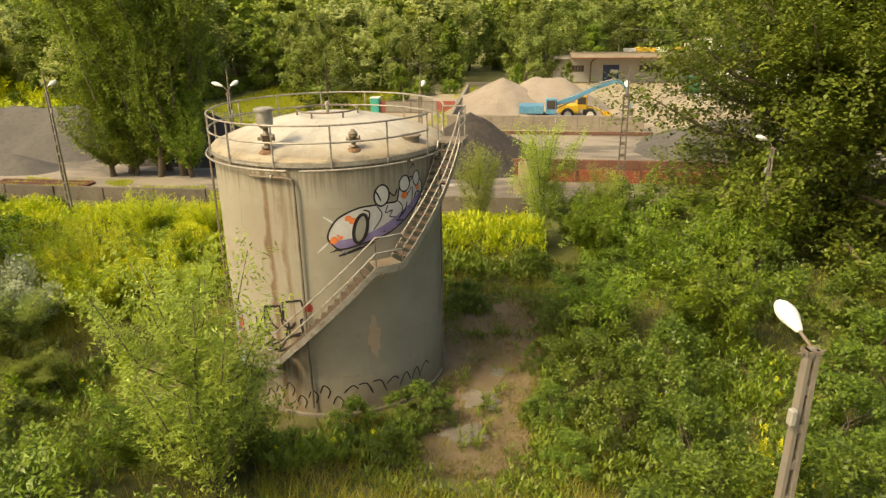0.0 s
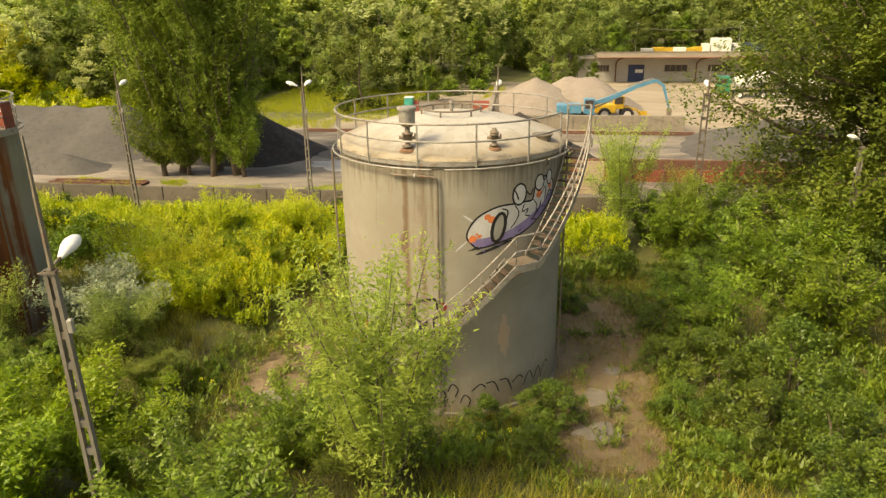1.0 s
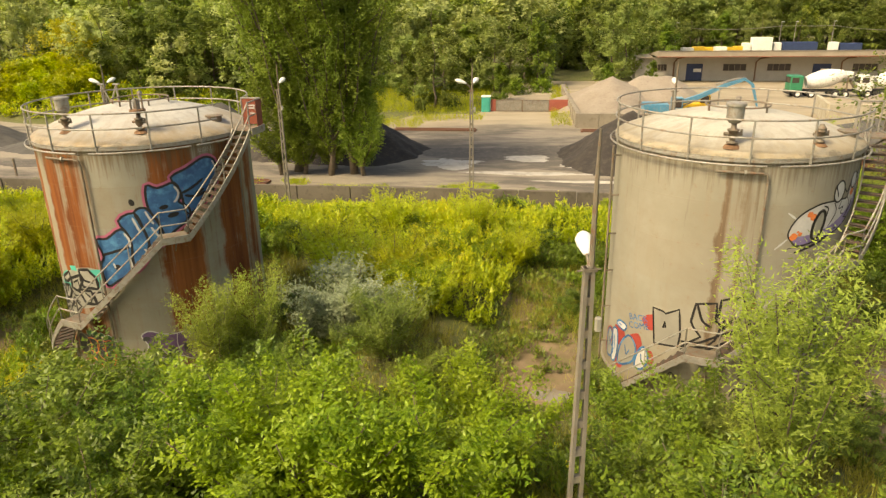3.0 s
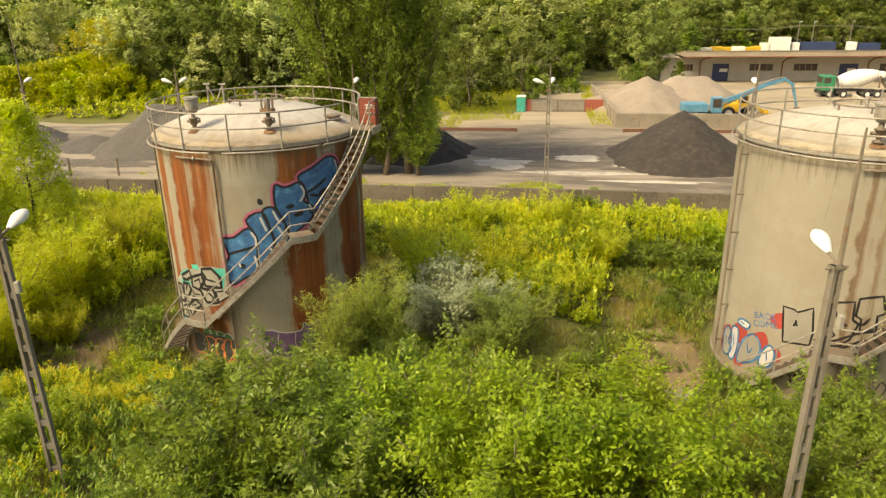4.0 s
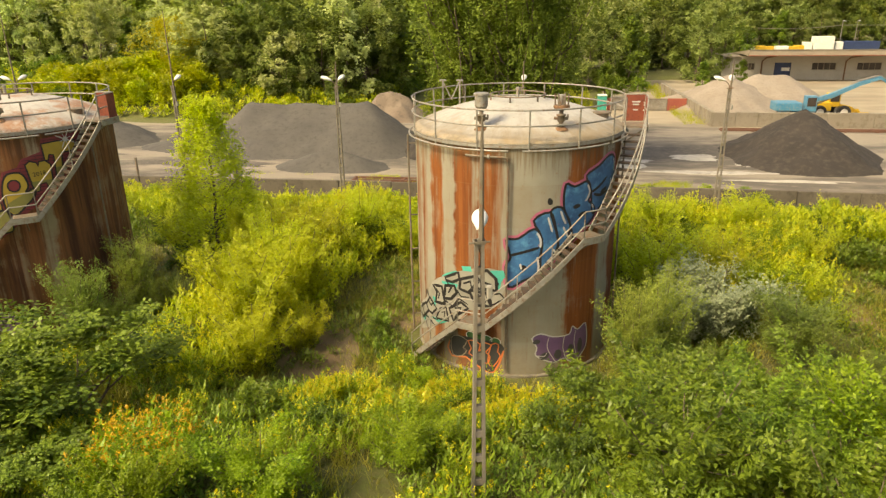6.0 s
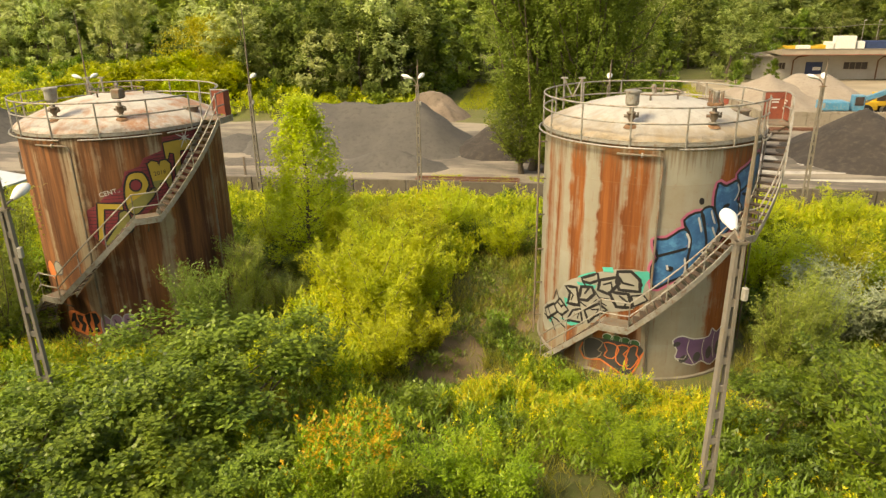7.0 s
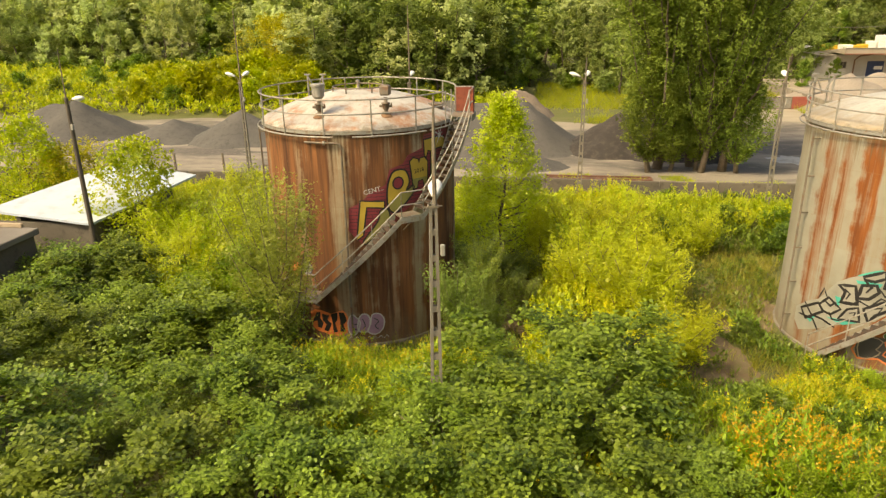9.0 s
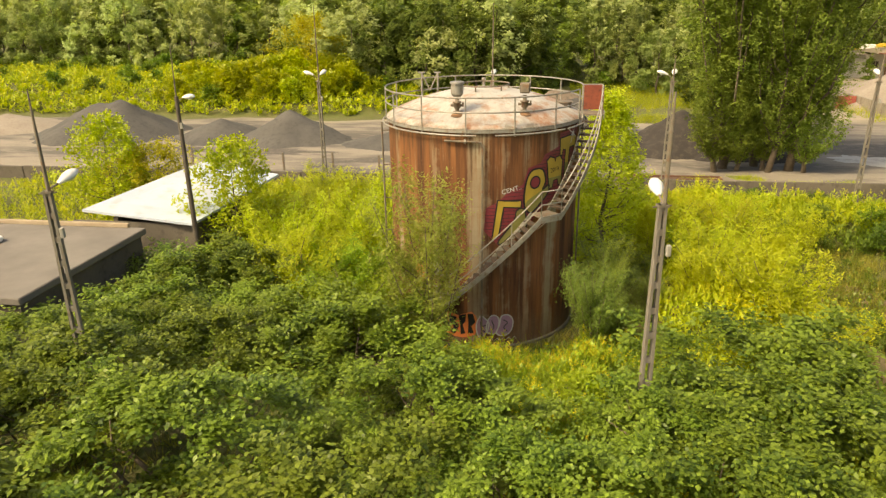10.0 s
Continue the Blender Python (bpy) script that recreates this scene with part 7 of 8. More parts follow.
def grow(src, places):
    """Set the plant at its first place and copies of it at the others: (x, y, scale, turn[, upright scale])."""
    for k, (x, y, s, tn, *sz) in enumerate(places):
        m = pose(x, y, height(x, y) - 0.03, 0, 0, tn) @ Matrix.Diagonal((s, s, sz[0] if sz else s, 1))
        if k == 0:
            src.matrix_basis = m
        else:
            copy_thing(src, m)


def scatter(rng, zone, n, gap, keep=lambda x, y: True, tries=4000):
    x0, x1, y0, y1 = zone
    out = []
    for _ in range(tries):
        if len(out) >= n:
            break
        x, y = rng.uniform(x0, x1), rng.uniform(y0, y1)
        if keep(x, y) and all((x - a) ** 2 + (y - b) ** 2 > gap * gap for a, b in out):
            out.append((x, y))
    return out


def clear(x, y, m=0.0):
    """Away from the tanks and their stairs."""
    return all((x - c) ** 2 + y * y > (5.3 + m) ** 2 for c in (22.33, 0.0, -21.9))


rng = random.Random(21)

# low bushes that break up the goldenrod
filler = [(x, y, rng.uniform(0.7, 1.15), rng.uniform(0, 360)) for x, y in scatter(rng, (-34, 33, 5.5, 16.5), 36, 2.6, lambda x, y: clear(x, y, 0.4))]
filler += [(x, y, rng.uniform(0.6, 1.0), rng.uniform(0, 360)) for x, y in scatter(rng, (-19, 3, -15, -5.5), 14, 2.2, lambda x, y: clear(x, y, 0.2) and (x + 12.6) ** 2 + (y + 11.2) ** 2 > 18)]

# young trees and shrubs round the tanks
willow_a = make_plant("young_willow", "young light green willow with thin upright shoots", "tree", LEAF_WILLOW, 31, 7.0, 2.0, "vase limbs", 0.0, 1050, 14, 0.16, 0.055, 0.28, 1, 0.15, upright=0.5, simple=True, limbs=22, rise=0.42, sigma=0.26, trunk=0.06, face=0.8, outward=0.4)
grow(willow_a, [(21.9, -10.0, 0.95, 0), (-23.1, -7.2, 0.95, 80, 1.12), (-16.6, -1.2, 0.6, 300), (4.4, -4.8, 0.62, 60), (5.4, -3.6, 0.66, 200), (26.0, 16.6, 0.78, 50), (29.9, 14.0, 0.98, 120), (33.2, 14.4, 0.7, 70)])
young = make_plant("young_poplar", "young bright yellow-green poplar with a pointed crown", "tree", LEAF_SAPLING, 33, 8.8, 2.7, "spire", 0.03, 1300, 14, 0.16, 0.12, 0.34, 1, 0.2, upright=0.6, simple=True, face=0.9, hollow=0.5, split=True, outward=0.6)
grow(young, [(-16.2, 6.1, 1.0, 0), (-9.3, 0.6, 0.36, 10), (-14.2, 4.4, 0.42, 70)])
maple = make_plant("yellow_maple", "small maple with yellow-green leaves", "tree", LEAF_MEADOW, 35, 5.2, 2.0, "round", 0.18, 420, 15, 0.18, 0.13, 0.30, 1, split=True)
grow(maple, [(-35.2, 3.7, 1.0, 0, 1.3), (-45.4, 8.4, 1.05, 30)])
gold_tree = make_plant("turning_maple", "broad maple turning autumn yellow", "tree", LEAF_GOLD, 37, 6.4, 2.7, "round", 0.12, 460, 15, 0.20, 0.14, 0.38, 1, split=True)
grow(gold_tree, [(-42.8, 9.4, 0.85, 0), (-47.5, 12.6, 0.75, 100), (-53.1, 69.0, 1.9, 40, 1.75)])
bright = make_plant("bright_shrub", "bright lime-green shrub with loose twigs", "shrub", LEAF_LIME, 39, 3.3, 2.4, "vase limbs", 0.0, 560, 20, 0.145, 0.064, 0.26, 1, 0.15, group="shrubs round the tanks", simple="kite", limbs=18, rise=0.5, sigma=0.2, trunk=0.05, face=0.7, outward=0.4)
grow(bright, [(9.7, -12.6, 1.0, 0), (13.6, -13.2, 1.0, 40), (11.9, -11.0, 0.9, 10), (11.0, -14.0, 1.05, 190), (14.6, -10.6, 0.9, 300), (-12.6, 5.6, 0.6, 0), (10.6, 1.6, 0.7, 33), (11.8, 6.0, 0.65, 250), (9.0, 8.8, 0.6, 100), (-26.6, -4.6, 1.05, 80), (-28.0, -1.6, 1.0, 190), (-5.0, -14.6, 0.6, 20), (-1.8, -12.6, 0.55, 100), (-7.6, -15.8, 0.6, 210)])
feather = make_plant("feathery_shrub", "feathery yellow-green shrub of tall upright shoots", "shrub", LEAF_FEATHER, 40, 3.1, 2.1, "vase limbs", 0.0, 560, 14, 0.17, 0.06, 0.22, 1, 0.05, group="shrubs round the tanks", upright=0.4, simple=True, limbs=15, rise=0.55, sigma=0.22, trunk=0.04, face=1.0, outward=0.4)
grow(feather, [(6.3, 4.3, 1.0, 33), (8.4, 4.8, 0.95, 210), (9.2, 3.0, 0.95, 120), (11.0, 1.0, 0.7, 70), (-9.4, -5.2, 0.9, 0), (-10.6, -2.8, 1.05, 60), (-9.8, 0.0, 1.0, 130), (-11.6, 2.4, 1.0, 200), (-10.4, 5.0, 0.95, 260), (-12.4, 7.4, 0.9, 20), (-8.4, -3.0, 0.6, 100), (-12.4, -0.4, 0.95, 310), (-9.0, 9.0, 0.85, 170), (-29.4, 1.4, 0.85, 40), (-28.2, 4.2, 1.0, 110), (-30.6, 4.8, 1.0, 220), (-29.2, 7.6, 1.1, 300), (-31.6, 8.4, 1.0, 10), (-27.0, 9.4, 0.9, 150), (-31.2, 0.4, 1.15, 15), (-32.4, 3.0, 1.2, 95), (-29.8, -1.6, 1.05, 185), (-33.6, 5.6, 1.1, 275), (-30.0, 11.2, 1.0, 75), (4.6, 7.4, 0.85, 90), (7.4, 11.0, 0.9, 200), (-6.0, 8.0, 0.8, 250), (12.0, 10.6, 0.85, 330), (14.6, 8.4, 0.7, 15), (-19.2, 7.6, 0.8, 140), (-33.2, 11.6, 0.95, 190)])
osier = make_plant("osier_willow", "bushy dark olive osier willow with fine leaves", "shrub", LEAF_OSIER, 42, 4.4, 2.0, "vase limbs", 0.0, 900, 14, 0.15, 0.05, 0.25, 1, 0.1, group="shrubs round the tanks", upright=0.6, simple=True, limbs=20, rise=0.5, sigma=0.21, trunk=0.05, face=1.1)
grow(osier, [(10.3, -3.0, 0.95, 140, 0.62), (11.9, -4.2, 0.7, 240, 0.5), (-17.3, -3.9, 0.72, 0, 1.35), (-14.9, -1.0, 0.55, 100, 0.85), (-16.2, -3.2, 0.5, 60, 0.8), (4.7, -4.3, 0.62, 30, 0.95), (6.1, -4.5, 0.6, 130, 0.8), (7.2, -4.8, 0.5, 230, 0.6), (-15.4, 3.2, 0.7, 200), (21.2, -8.6, 0.8, 150), (-36.6, -1.6, 0.9, 0), (-34.4, 0.4, 0.6, 50), (-36.2, -4.0, 0.7, 200), (-20.2, -15.2, 0.55, 200), (-24.5, -14.8, 0.5, 40)])
silver = make_plant("silver_shrub", "grey-leaved silvery shrub among goldenrod", "shrub", LEAF_SILVER, 41, 2.8, 2.1, "vase limbs", 0.0, 900, 14, 0.155, 0.06, 0.24, 1, 0.1, group="shrubs round the tanks", simple=True, limbs=18, rise=0.4, sigma=0.26, trunk=0.05, face=1.2, outward=0.5)
grow(silver, [(8.1, -0.5, 1.08, 0), (6.9, -0.2, 0.6, 120)])
green = make_plant("green_shrub", "mid-green bushy shrub among tall weeds", "shrub", LEAF_SHRUB, 43, 3.4, 2.4, "vase limbs", 0.0, 430, 20, 0.16, 0.085, 0.25, 1, 0.2, group="shrubs round the tanks", simple=True, limbs=20, rise=0.45, sigma=0.22, trunk=0.05, face=0.6)
dark = make_plant("dark_shrub", "dark green dense shrub among tall weeds", "shrub", LEAF_DARK, 45, 3.4, 2.3, "dome", 0.02, 430, 18, 0.155, 0.1, 0.28, 4, simple=True, clump=0.5, group="shrubs round the tanks", outward=0.8, hollow=0.6)
big = make_plant("broadleaf_shrub", "dense dark green shrub with large leaves", "shrub", LEAF_THICKET, 47, 3.0, 3.0, "dome", 0.02, 720, 22, 0.128, 0.088, 0.31, 4, 0.3, group="thicket shrubs", face=1.0, flat=0.3, upright=-0.3, simple="kite", lumps=9, clump=0.6, outward=0.2)
grow(green, [(4.4, -13.2, 0.95, 0), (4.2, -10.2, 0.95, 100), (6.2, -12.0, 0.85, 210), (3.6, -15.6, 0.7, 150), (7.4, -15.4, 0.9, 230), (7.6, -13.2, 0.8, 20), (19.4, -13.9, 0.9, 120), (22.6, -14.9, 0.75, 20), (28.6, -14.6, 0.7, 60), (5.3, -6.0, 0.6, 44), (6.3, -7.6, 0.55, 144), (10.6, -16.4, 0.8, 270), (17.9, -11.8, 0.7, 310), (8.2, -9.2, 0.6, 20),
    (19.0, -8.2, 0.8, 60), (21.0, -7.4, 0.8, 260), (32.5, 3.0, 0.95, 90), (37.0, 2.6, 1.2, 30), (36.0, 7.5, 1.2, 290), (13.6, -16.4, 0.75, 45), (8.8, -8.0, 0.9, 75), (33.0, 12.2, 1.1, 25), (38.6, 9.6, 1.2, 125), (35.2, 15.4, 1.2, 225), (31.6, 15.6, 0.9, 325), (41.0, 12.6, 1.2, 75)])
grow(dark, [(2.2, -10.4, 0.7, 20), (31.2, 8.6, 0.5, 40), (34.4, -6.2, 1.1, 220), (39.0, -4.0, 1.1, 130), (34.4, -1.5, 1.2, 180), (36.8, -9.4, 1.1, 77), (33.6, -9.8, 0.95, 15), (29.4, 10.4, 0.42, 70), (24.0, -4.8, 0.55, 0), (26.1, -4.1, 0.66, 100), (5.7, -2.4, 0.45, 40), (30.8, 3.4, 0.62, 300), (32.2, 7.4, 0.75, 30), (38.5, -8.0, 1.1, 60), (41.5, -1.0, 1.4, 0), (43.5, 4.0, 1.5, 100), (40.0, 7.0, 1.3, 200), (37.0, -12.5, 1.1, 330), (26.6, 5.2, 0.6, 50), (-5.7, -1.5, 0.4, 10), (4.8, 1.6, 0.55, 20), (17.2, 3.4, 0.5, 0), (18.0, -3.4, 0.42, 80), (-13.2, 4.6, 0.7, 170), (-25.5, 5.0, 0.7, 200), (2.2, -12.2, 0.5, 60), (14.4, -7.6, 0.7, 33), (25.6, -6.4, 0.5, 10), (30.2, 0.2, 0.55, 120), (30.4, -3.4, 0.6, 200), (31.8, -1.4, 0.9, 70), (32.4, -4.6, 0.95, 160), (32.0, 1.6, 0.85, 250), (31.0, -6.4, 0.6, 20), (35.6, 11.0, 1.0, 15), (38.2, 14.6, 1.3, 115), (33.6, 8.8, 0.8, 215), (36.6, 5.2, 0.9, 315), (41.4, 16.5, 1.2, 65)])
places = [(-12.6, -11.2, 1.35, 0, 1.0), (-14.9, -16.6, 0.8, 50), (-13.2, -14.2, 0.85, 10), (-16.0, -14.4, 0.7, 95), (-10.6, -15.6, 0.5, 130), (-19.4, -16.8, 0.75, 80), (-21.8, -13.0, 0.6, 10)]
for x, y in scatter(rng, (-46.0, -20.5, -19.5, -6.5), 15, 4.0, lambda x, y: y < -8.6 - 0.18 * (x + 20) * (x > -28) and not (x < -35.8 and y > -11.2) and not (-25.8 < x < -17.0 and y > -12.4)):
    places.append((x, y, rng.uniform(0.75, 1.0), rng.uniform(0, 360)))
places += [(-31.0, -5.5, 0.85, 40), (-34.5, -5.0, 0.85, 140), (-28.5, -7.5, 0.8, 240), (-34.4, -7.6, 0.9, 20), (-33.0, -2.0, 1.05, 75), (-35.0, -2.4, 1.0, 0), (-38.6, -13.4, 0.85, 160)]
grow(big, places)

low = [make_plant("low_bush", lab, "shrub", mt, 48 + k, 1.7, 1.15, "dome", 0.03, 150, 13, 0.16, 0.1, 0.22, 3, simple=True, group="low bushes") for k, (lab, mt) in enumerate([
    ("low lime-green bush in the goldenrod", LEAF_YOUNG), ("low mid-green bush in the goldenrod", LEAF_SHRUB), ("low dark green bush in the goldenrod", LEAF_DARK)])]
filler += [(8.5, 21.9, 0.7, 30), (12.3, 21.8, 0.75, 80), (14.8, 21.9, 0.6, 130), (2.0, 22.0, 0.5, 10), (20.0, 19.9, 0.6, 99), (-24.0, 21.9, 0.5, 0)]
for k in range(3):
    grow(low[k], filler[k::3] + ([(x, y, rng.uniform(0.9, 1.4), rng.uniform(0, 360)) for x, y in scatter(rng, (-8, 21, 9.0, 16.4), 16, 2.4, lambda x, y: clear(x, y, 0.4))] if k == 2 else []))

# tall poplars beside the yard wall
poplar = make_plant("poplar", "tall ragged poplar with upswept limbs", "tree", LEAF_POPLAR, 51, 21.0, 6.2, "vase limbs", 0.08, 4200, 14, 0.2, 0.15, 0.42, 1, 0.2, trunk=0.34, group="poplars by the wall", upright=0.6, simple=True, limbs=40, rise=0.44, sigma=0.8, face=0.7, outward=0.7)
grow(poplar, [(-0.2, 28.6, 0.95, 0, 0.98), (-4.6, 29.2, 1.08, 130, 1.0), (-2.3, 30.6, 0.9, 250, 1.02), (-1.6, 27.9, 0.7, 75, 0.92), (48.0, 21.5, 0.95, 40)])
side = make_plant("poplar", "leafy side poplar with a low crown", "tree", LEAF_POPLAR, 53, 9.6, 2.1, "column", 0.14, 1300, 13, 0.2, 0.15, 0.4, 1, 0.2, trunk=0.22, group="poplars by the wall", upright=0.4, split=True, simple=True)
grow(side, [(-5.9, 28.0, 1.0, 0), (-4.0, 28.3, 0.8, 200), (0.9, 28.2, 0.85, 90), (-1.9, 28.8, 0.85, 300)])

# big old tree
oak = make_plant("poplar", "huge old poplar with spreading limbs and dark foliage", "tree", LEAF_OLD_NEAR, 55, 19.0, 9.8, "round limbs", 0.05, 9200, 15, 0.23, 0.17, 0.46, 1, 0.3, trunk=0.5, simple="kite", limbs=58, rise=0.2, sigma=1.0, face=0.8, outward=0.3)
grow(oak, [(45.4, 17.0, 1.0, 0)])

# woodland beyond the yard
# the last two kinds carry the haze of distance in their leaves
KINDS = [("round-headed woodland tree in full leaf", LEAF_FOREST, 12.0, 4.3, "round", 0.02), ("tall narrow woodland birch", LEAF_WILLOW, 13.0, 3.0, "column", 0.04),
    ("broad dark woodland tree", LEAF_OLD, 11.4, 4.8, "round", 0.02), ("light green young woodland tree", LEAF_SHRUB, 9.6, 3.2, "spire", 0.03), ("willow at the wood's edge with haze in its leaf colour", LEAF_HAZE, 9.0, 3.6, "round", 0.03), ("ash in the wood with haze in its leaf colour", LEAF_HAZE, 12.4, 4.0, "round", 0.05)]
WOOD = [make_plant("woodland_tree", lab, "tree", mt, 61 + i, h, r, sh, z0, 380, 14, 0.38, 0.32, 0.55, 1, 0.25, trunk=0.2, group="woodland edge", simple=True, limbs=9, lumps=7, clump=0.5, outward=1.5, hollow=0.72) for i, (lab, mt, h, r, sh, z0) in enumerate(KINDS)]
DEEP = [KINDS[0], KINDS[1], KINDS[2], KINDS[5]]
BACK = [make_plant("woodland_tree", lab, "tree", mt, 81 + i, h, r * 1.1, sh, 0.2, 250, 12, 0.5, 0.44, 0.6, 1, 0.25, trunk=0.2, group="deep wood", simple=True, limbs=5, lumps=8, clump=0.4, outward=1.5, hollow=0.7) for i, (lab, mt, h, r, sh, z0) in enumerate(DEEP)]
UNDER = make_plant("woodland_bush", "leafy bush at the foot of the wood", "shrub", LEAF_SHRUB, 90, 3.2, 2.5, "dome", 0.02, 120, 10, 0.4, 0.34, 0.5, 2, 0.2, group="bushes under the wood", simple=True)
wood, back, under = [[] for _ in WOOD], [[] for _ in BACK], []
wr = random.Random(5)


def in_view(x, y):
    """The stretch of wood that the walk looks out on."""
    return -30 - 0.96 * (y + 28) < x < 42 + 0.52 * (y + 23)


def edge_of_wood(x):
    """How near the wood comes to the yard."""
    if x < -58:
        return 92.0
    if x < -20:
        return 66.0 + (abs(x + 39) > 14) * 6
    if x < 16:
        return 84.0
    return 118.0 if x < 40 else 168.0


# west of x = -45 the haze-coloured kinds prevail
for x, y in scatter(wr, (-165, 145, 64, 182), 118, 4.7, lambda x, y: edge_of_wood(x) < y < edge_of_wood(x) + 11 and in_view(x, y) and not (abs(x + 53) < 6.5 and y < 79), 12000):
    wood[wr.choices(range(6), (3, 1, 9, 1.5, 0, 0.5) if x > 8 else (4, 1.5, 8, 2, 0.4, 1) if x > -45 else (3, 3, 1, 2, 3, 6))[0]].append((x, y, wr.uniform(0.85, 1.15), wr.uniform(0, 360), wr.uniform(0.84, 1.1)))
for x, y in scatter(wr, (-200, 165, 76, 218), 132, 6.4, lambda x, y: edge_of_wood(x) + 11 < y < edge_of_wood(x) + 46 and in_view(x, y), 12000):
    back[wr.choices(range(4), (3, 1, 7, 0.5) if x > 8 else (4, 2, 5, 2) if x > -45 else (1, 4, 0, 6))[0]].append((x, y, wr.uniform(1.0, 1.35), wr.uniform(0, 360), wr.uniform(1.0, 1.16)))
for x, y in scatter(wr, (-430, 300, 170, 420), 90, 13.0, lambda x, y: in_view(x, y) and y > edge_of_wood(x) + 52, 9000):
    back[wr.choice((1, 3, 3) if x < 20 else (0, 2, 2))].append((x, y, wr.uniform(1.6, 2.0), wr.uniform(0, 360), wr.uniform(1.05, 1.3) * (0.9 + 0.0016 * y)))
for x, y in scatter(wr, (-150, 110, 62, 122), 48, 4.2, lambda x, y: abs(y - edge_of_wood(x) + 1.0) < 3.0 and in_view(x, y) and not 15 < x < 96, 9000):
    under.append((x, y, wr.uniform(0.6, 1.15), wr.uniform(0, 360)))
wood[2] += [(-29.0, 64.0, 1.0, 0), (-36.0, 66.0, 1.1, 40), (-42.0, 67.0, 1.0, 90), (-24.0, 68.0, 1.1, 10)]
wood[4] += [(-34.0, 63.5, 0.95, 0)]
wood[2] += [(0.8, 66.0, 0.95, 0, 0.97)]
wood[0] += [(-5.5, 88.0, 0.9, 0), (-3.8, 76.0, 0.8, 100), (26.0, 98.0, 1.0, 40), (29.0, 104.0, 1.1, 0)]
wood[3] += [(9.0, 74.0, 0.5, 0), (25.0, 88.0, 0.4, 0), (33.0, 97.0, 0.36, 30)]
under += [(x, y, wr.uniform(0.5, 1.0), wr.uniform(0, 360)) for x, y in scatter(wr, (-110, -22, 55, 86), 30, 4.0, lambda x, y: y < edge_of_wood(x) - 2)]
MOUND = make_plant("woodland_bush", "tall yellow-green bush before the wood", "shrub", LEAF_MEADOW, 92, 3.0, 2.4, "dome", 0.02, 190, 11, 0.36, 0.26, 0.45, 2, 0.1, group="bushes under the wood", simple=True, upright=0.3, clump=0.3)
grow(MOUND, [(x, y, wr.uniform(0.75, 1.25), wr.uniform(0, 360)) for x, y in scatter(wr, (-70, -46, 58, 67), 20, 2.8)])
for src, pl in zip(WOOD + BACK + [UNDER], wood + back + [under]):
    grow(src, pl)


# ---- goldenrod, weeds and grass ----
def plume_field(name, label, spots, seed, tall, flower, leafmat=LEAF_MEADOW, spread=0.13, per=15, leaf=(0.25, 0.07), mound=0.7, bloom=None):
    """Upright weeds in mounds: leafy stems, and yellow plumes on top of some."""
    rg = np.random.default_rng(seed)
    p = np.array(spots)
    n = len(p)
    z = np.array([height(x, y) for x, y in spots])
    lump = np.array([noise.noise((x * 0.45, y * 0.45, 4.0)) + 0.5 * noise.noise((x * 1.3, y * 1.3, 7.0)) for x, y in spots])
    ht = tall * rg.uniform(0.8, 1.1, n) * (0.95 + mound * lump) * np.where((p[:, 1] > 14.0) & (p[:, 1] < 30.0), 0.7, 1.0)
    ht = np.maximum(ht, 0.35 * tall)
    t = rg.uniform(0.15, 1.0, (n, per)) ** 0.75
    ang = rg.uniform(0, math.tau, (n, per))
    lean = rg.normal(size=(n, 1, 2)) * 0.13
    c = np.stack([p[:, None, 0] + lean[..., 0] * t * ht[:, None] + np.cos(ang) * spread, p[:, None, 1] + lean[..., 1] * t * ht[:, None] + np.sin(ang) * spread, z[:, None] + t * ht[:, None]], 2).reshape(-1, 3)
    d = np.stack([np.cos(ang), np.sin(ang), 0.35 + 0.9 * t], 2).reshape(-1, 3) + rg.normal(size=(n * per, 3)) * 0.25
    nr = unit(np.stack([-np.cos(ang) * 0.6, -np.sin(ang) * 0.6, np.full_like(ang, 1.0)], 2).reshape(-1, 3) + rg.normal(size=(n * per, 3)) * 0.2)
    v, f = leaf_arrays(c, nr, leaf[0] * 1.0, leaf[1] * 1.2, rg, 0.0, d, True)
    ob = link_mesh(name, fast_mesh(name, v, f), leafmat)
    tagged(ob, label, "goldenrod", kind="stuff")
    has = np.where((rg.uniform(0, 1, n) < flower) & (lump > -0.35))[0]
    if not len(has):
        return
    m = 15
    tt = rg.uniform(0.86, 1.08, (len(has), m))
    aa = rg.uniform(0, math.tau, (len(has), m))
    rad = (0.09 * (1.12 - tt) / 0.26 + 0.015) * leaf[0] / 0.24
    c = np.stack([p[has, None, 0] + lean[has][..., 0] * tt * ht[has, None] + np.cos(aa) * rad, p[has, None, 1] + lean[has][..., 1] * tt * ht[has, None] + np.sin(aa) * rad, z[has, None] + tt * ht[has, None]], 2).reshape(-1, 3)
    nr = unit(rg.normal(size=(len(c), 3)) + np.array([0, 0, 0.8]))
    v, f = leaf_arrays(c, nr, leaf[0] * 0.3, leaf[0] * 0.18, rg, -0.1, None, True)
    fl = link_mesh(name + "_flowers", fast_mesh(name + "_flowers", v, f), bloom or PLUME)
    tagged(fl, "yellow flower plumes of goldenrod", "goldenrod", kind="stuff")


def sow(seed, n, zone, keep):
    rg = random.Random(seed)
    out = []
    x0, x1, y0, y1 = zone
    for _ in range(n * 30):
        if len(out) >= n:
            break
        x, y = rg.uniform(x0, x1), rg.uniform(y0, y1)
        if keep(x, y):
            out.append((x, y))
    return out


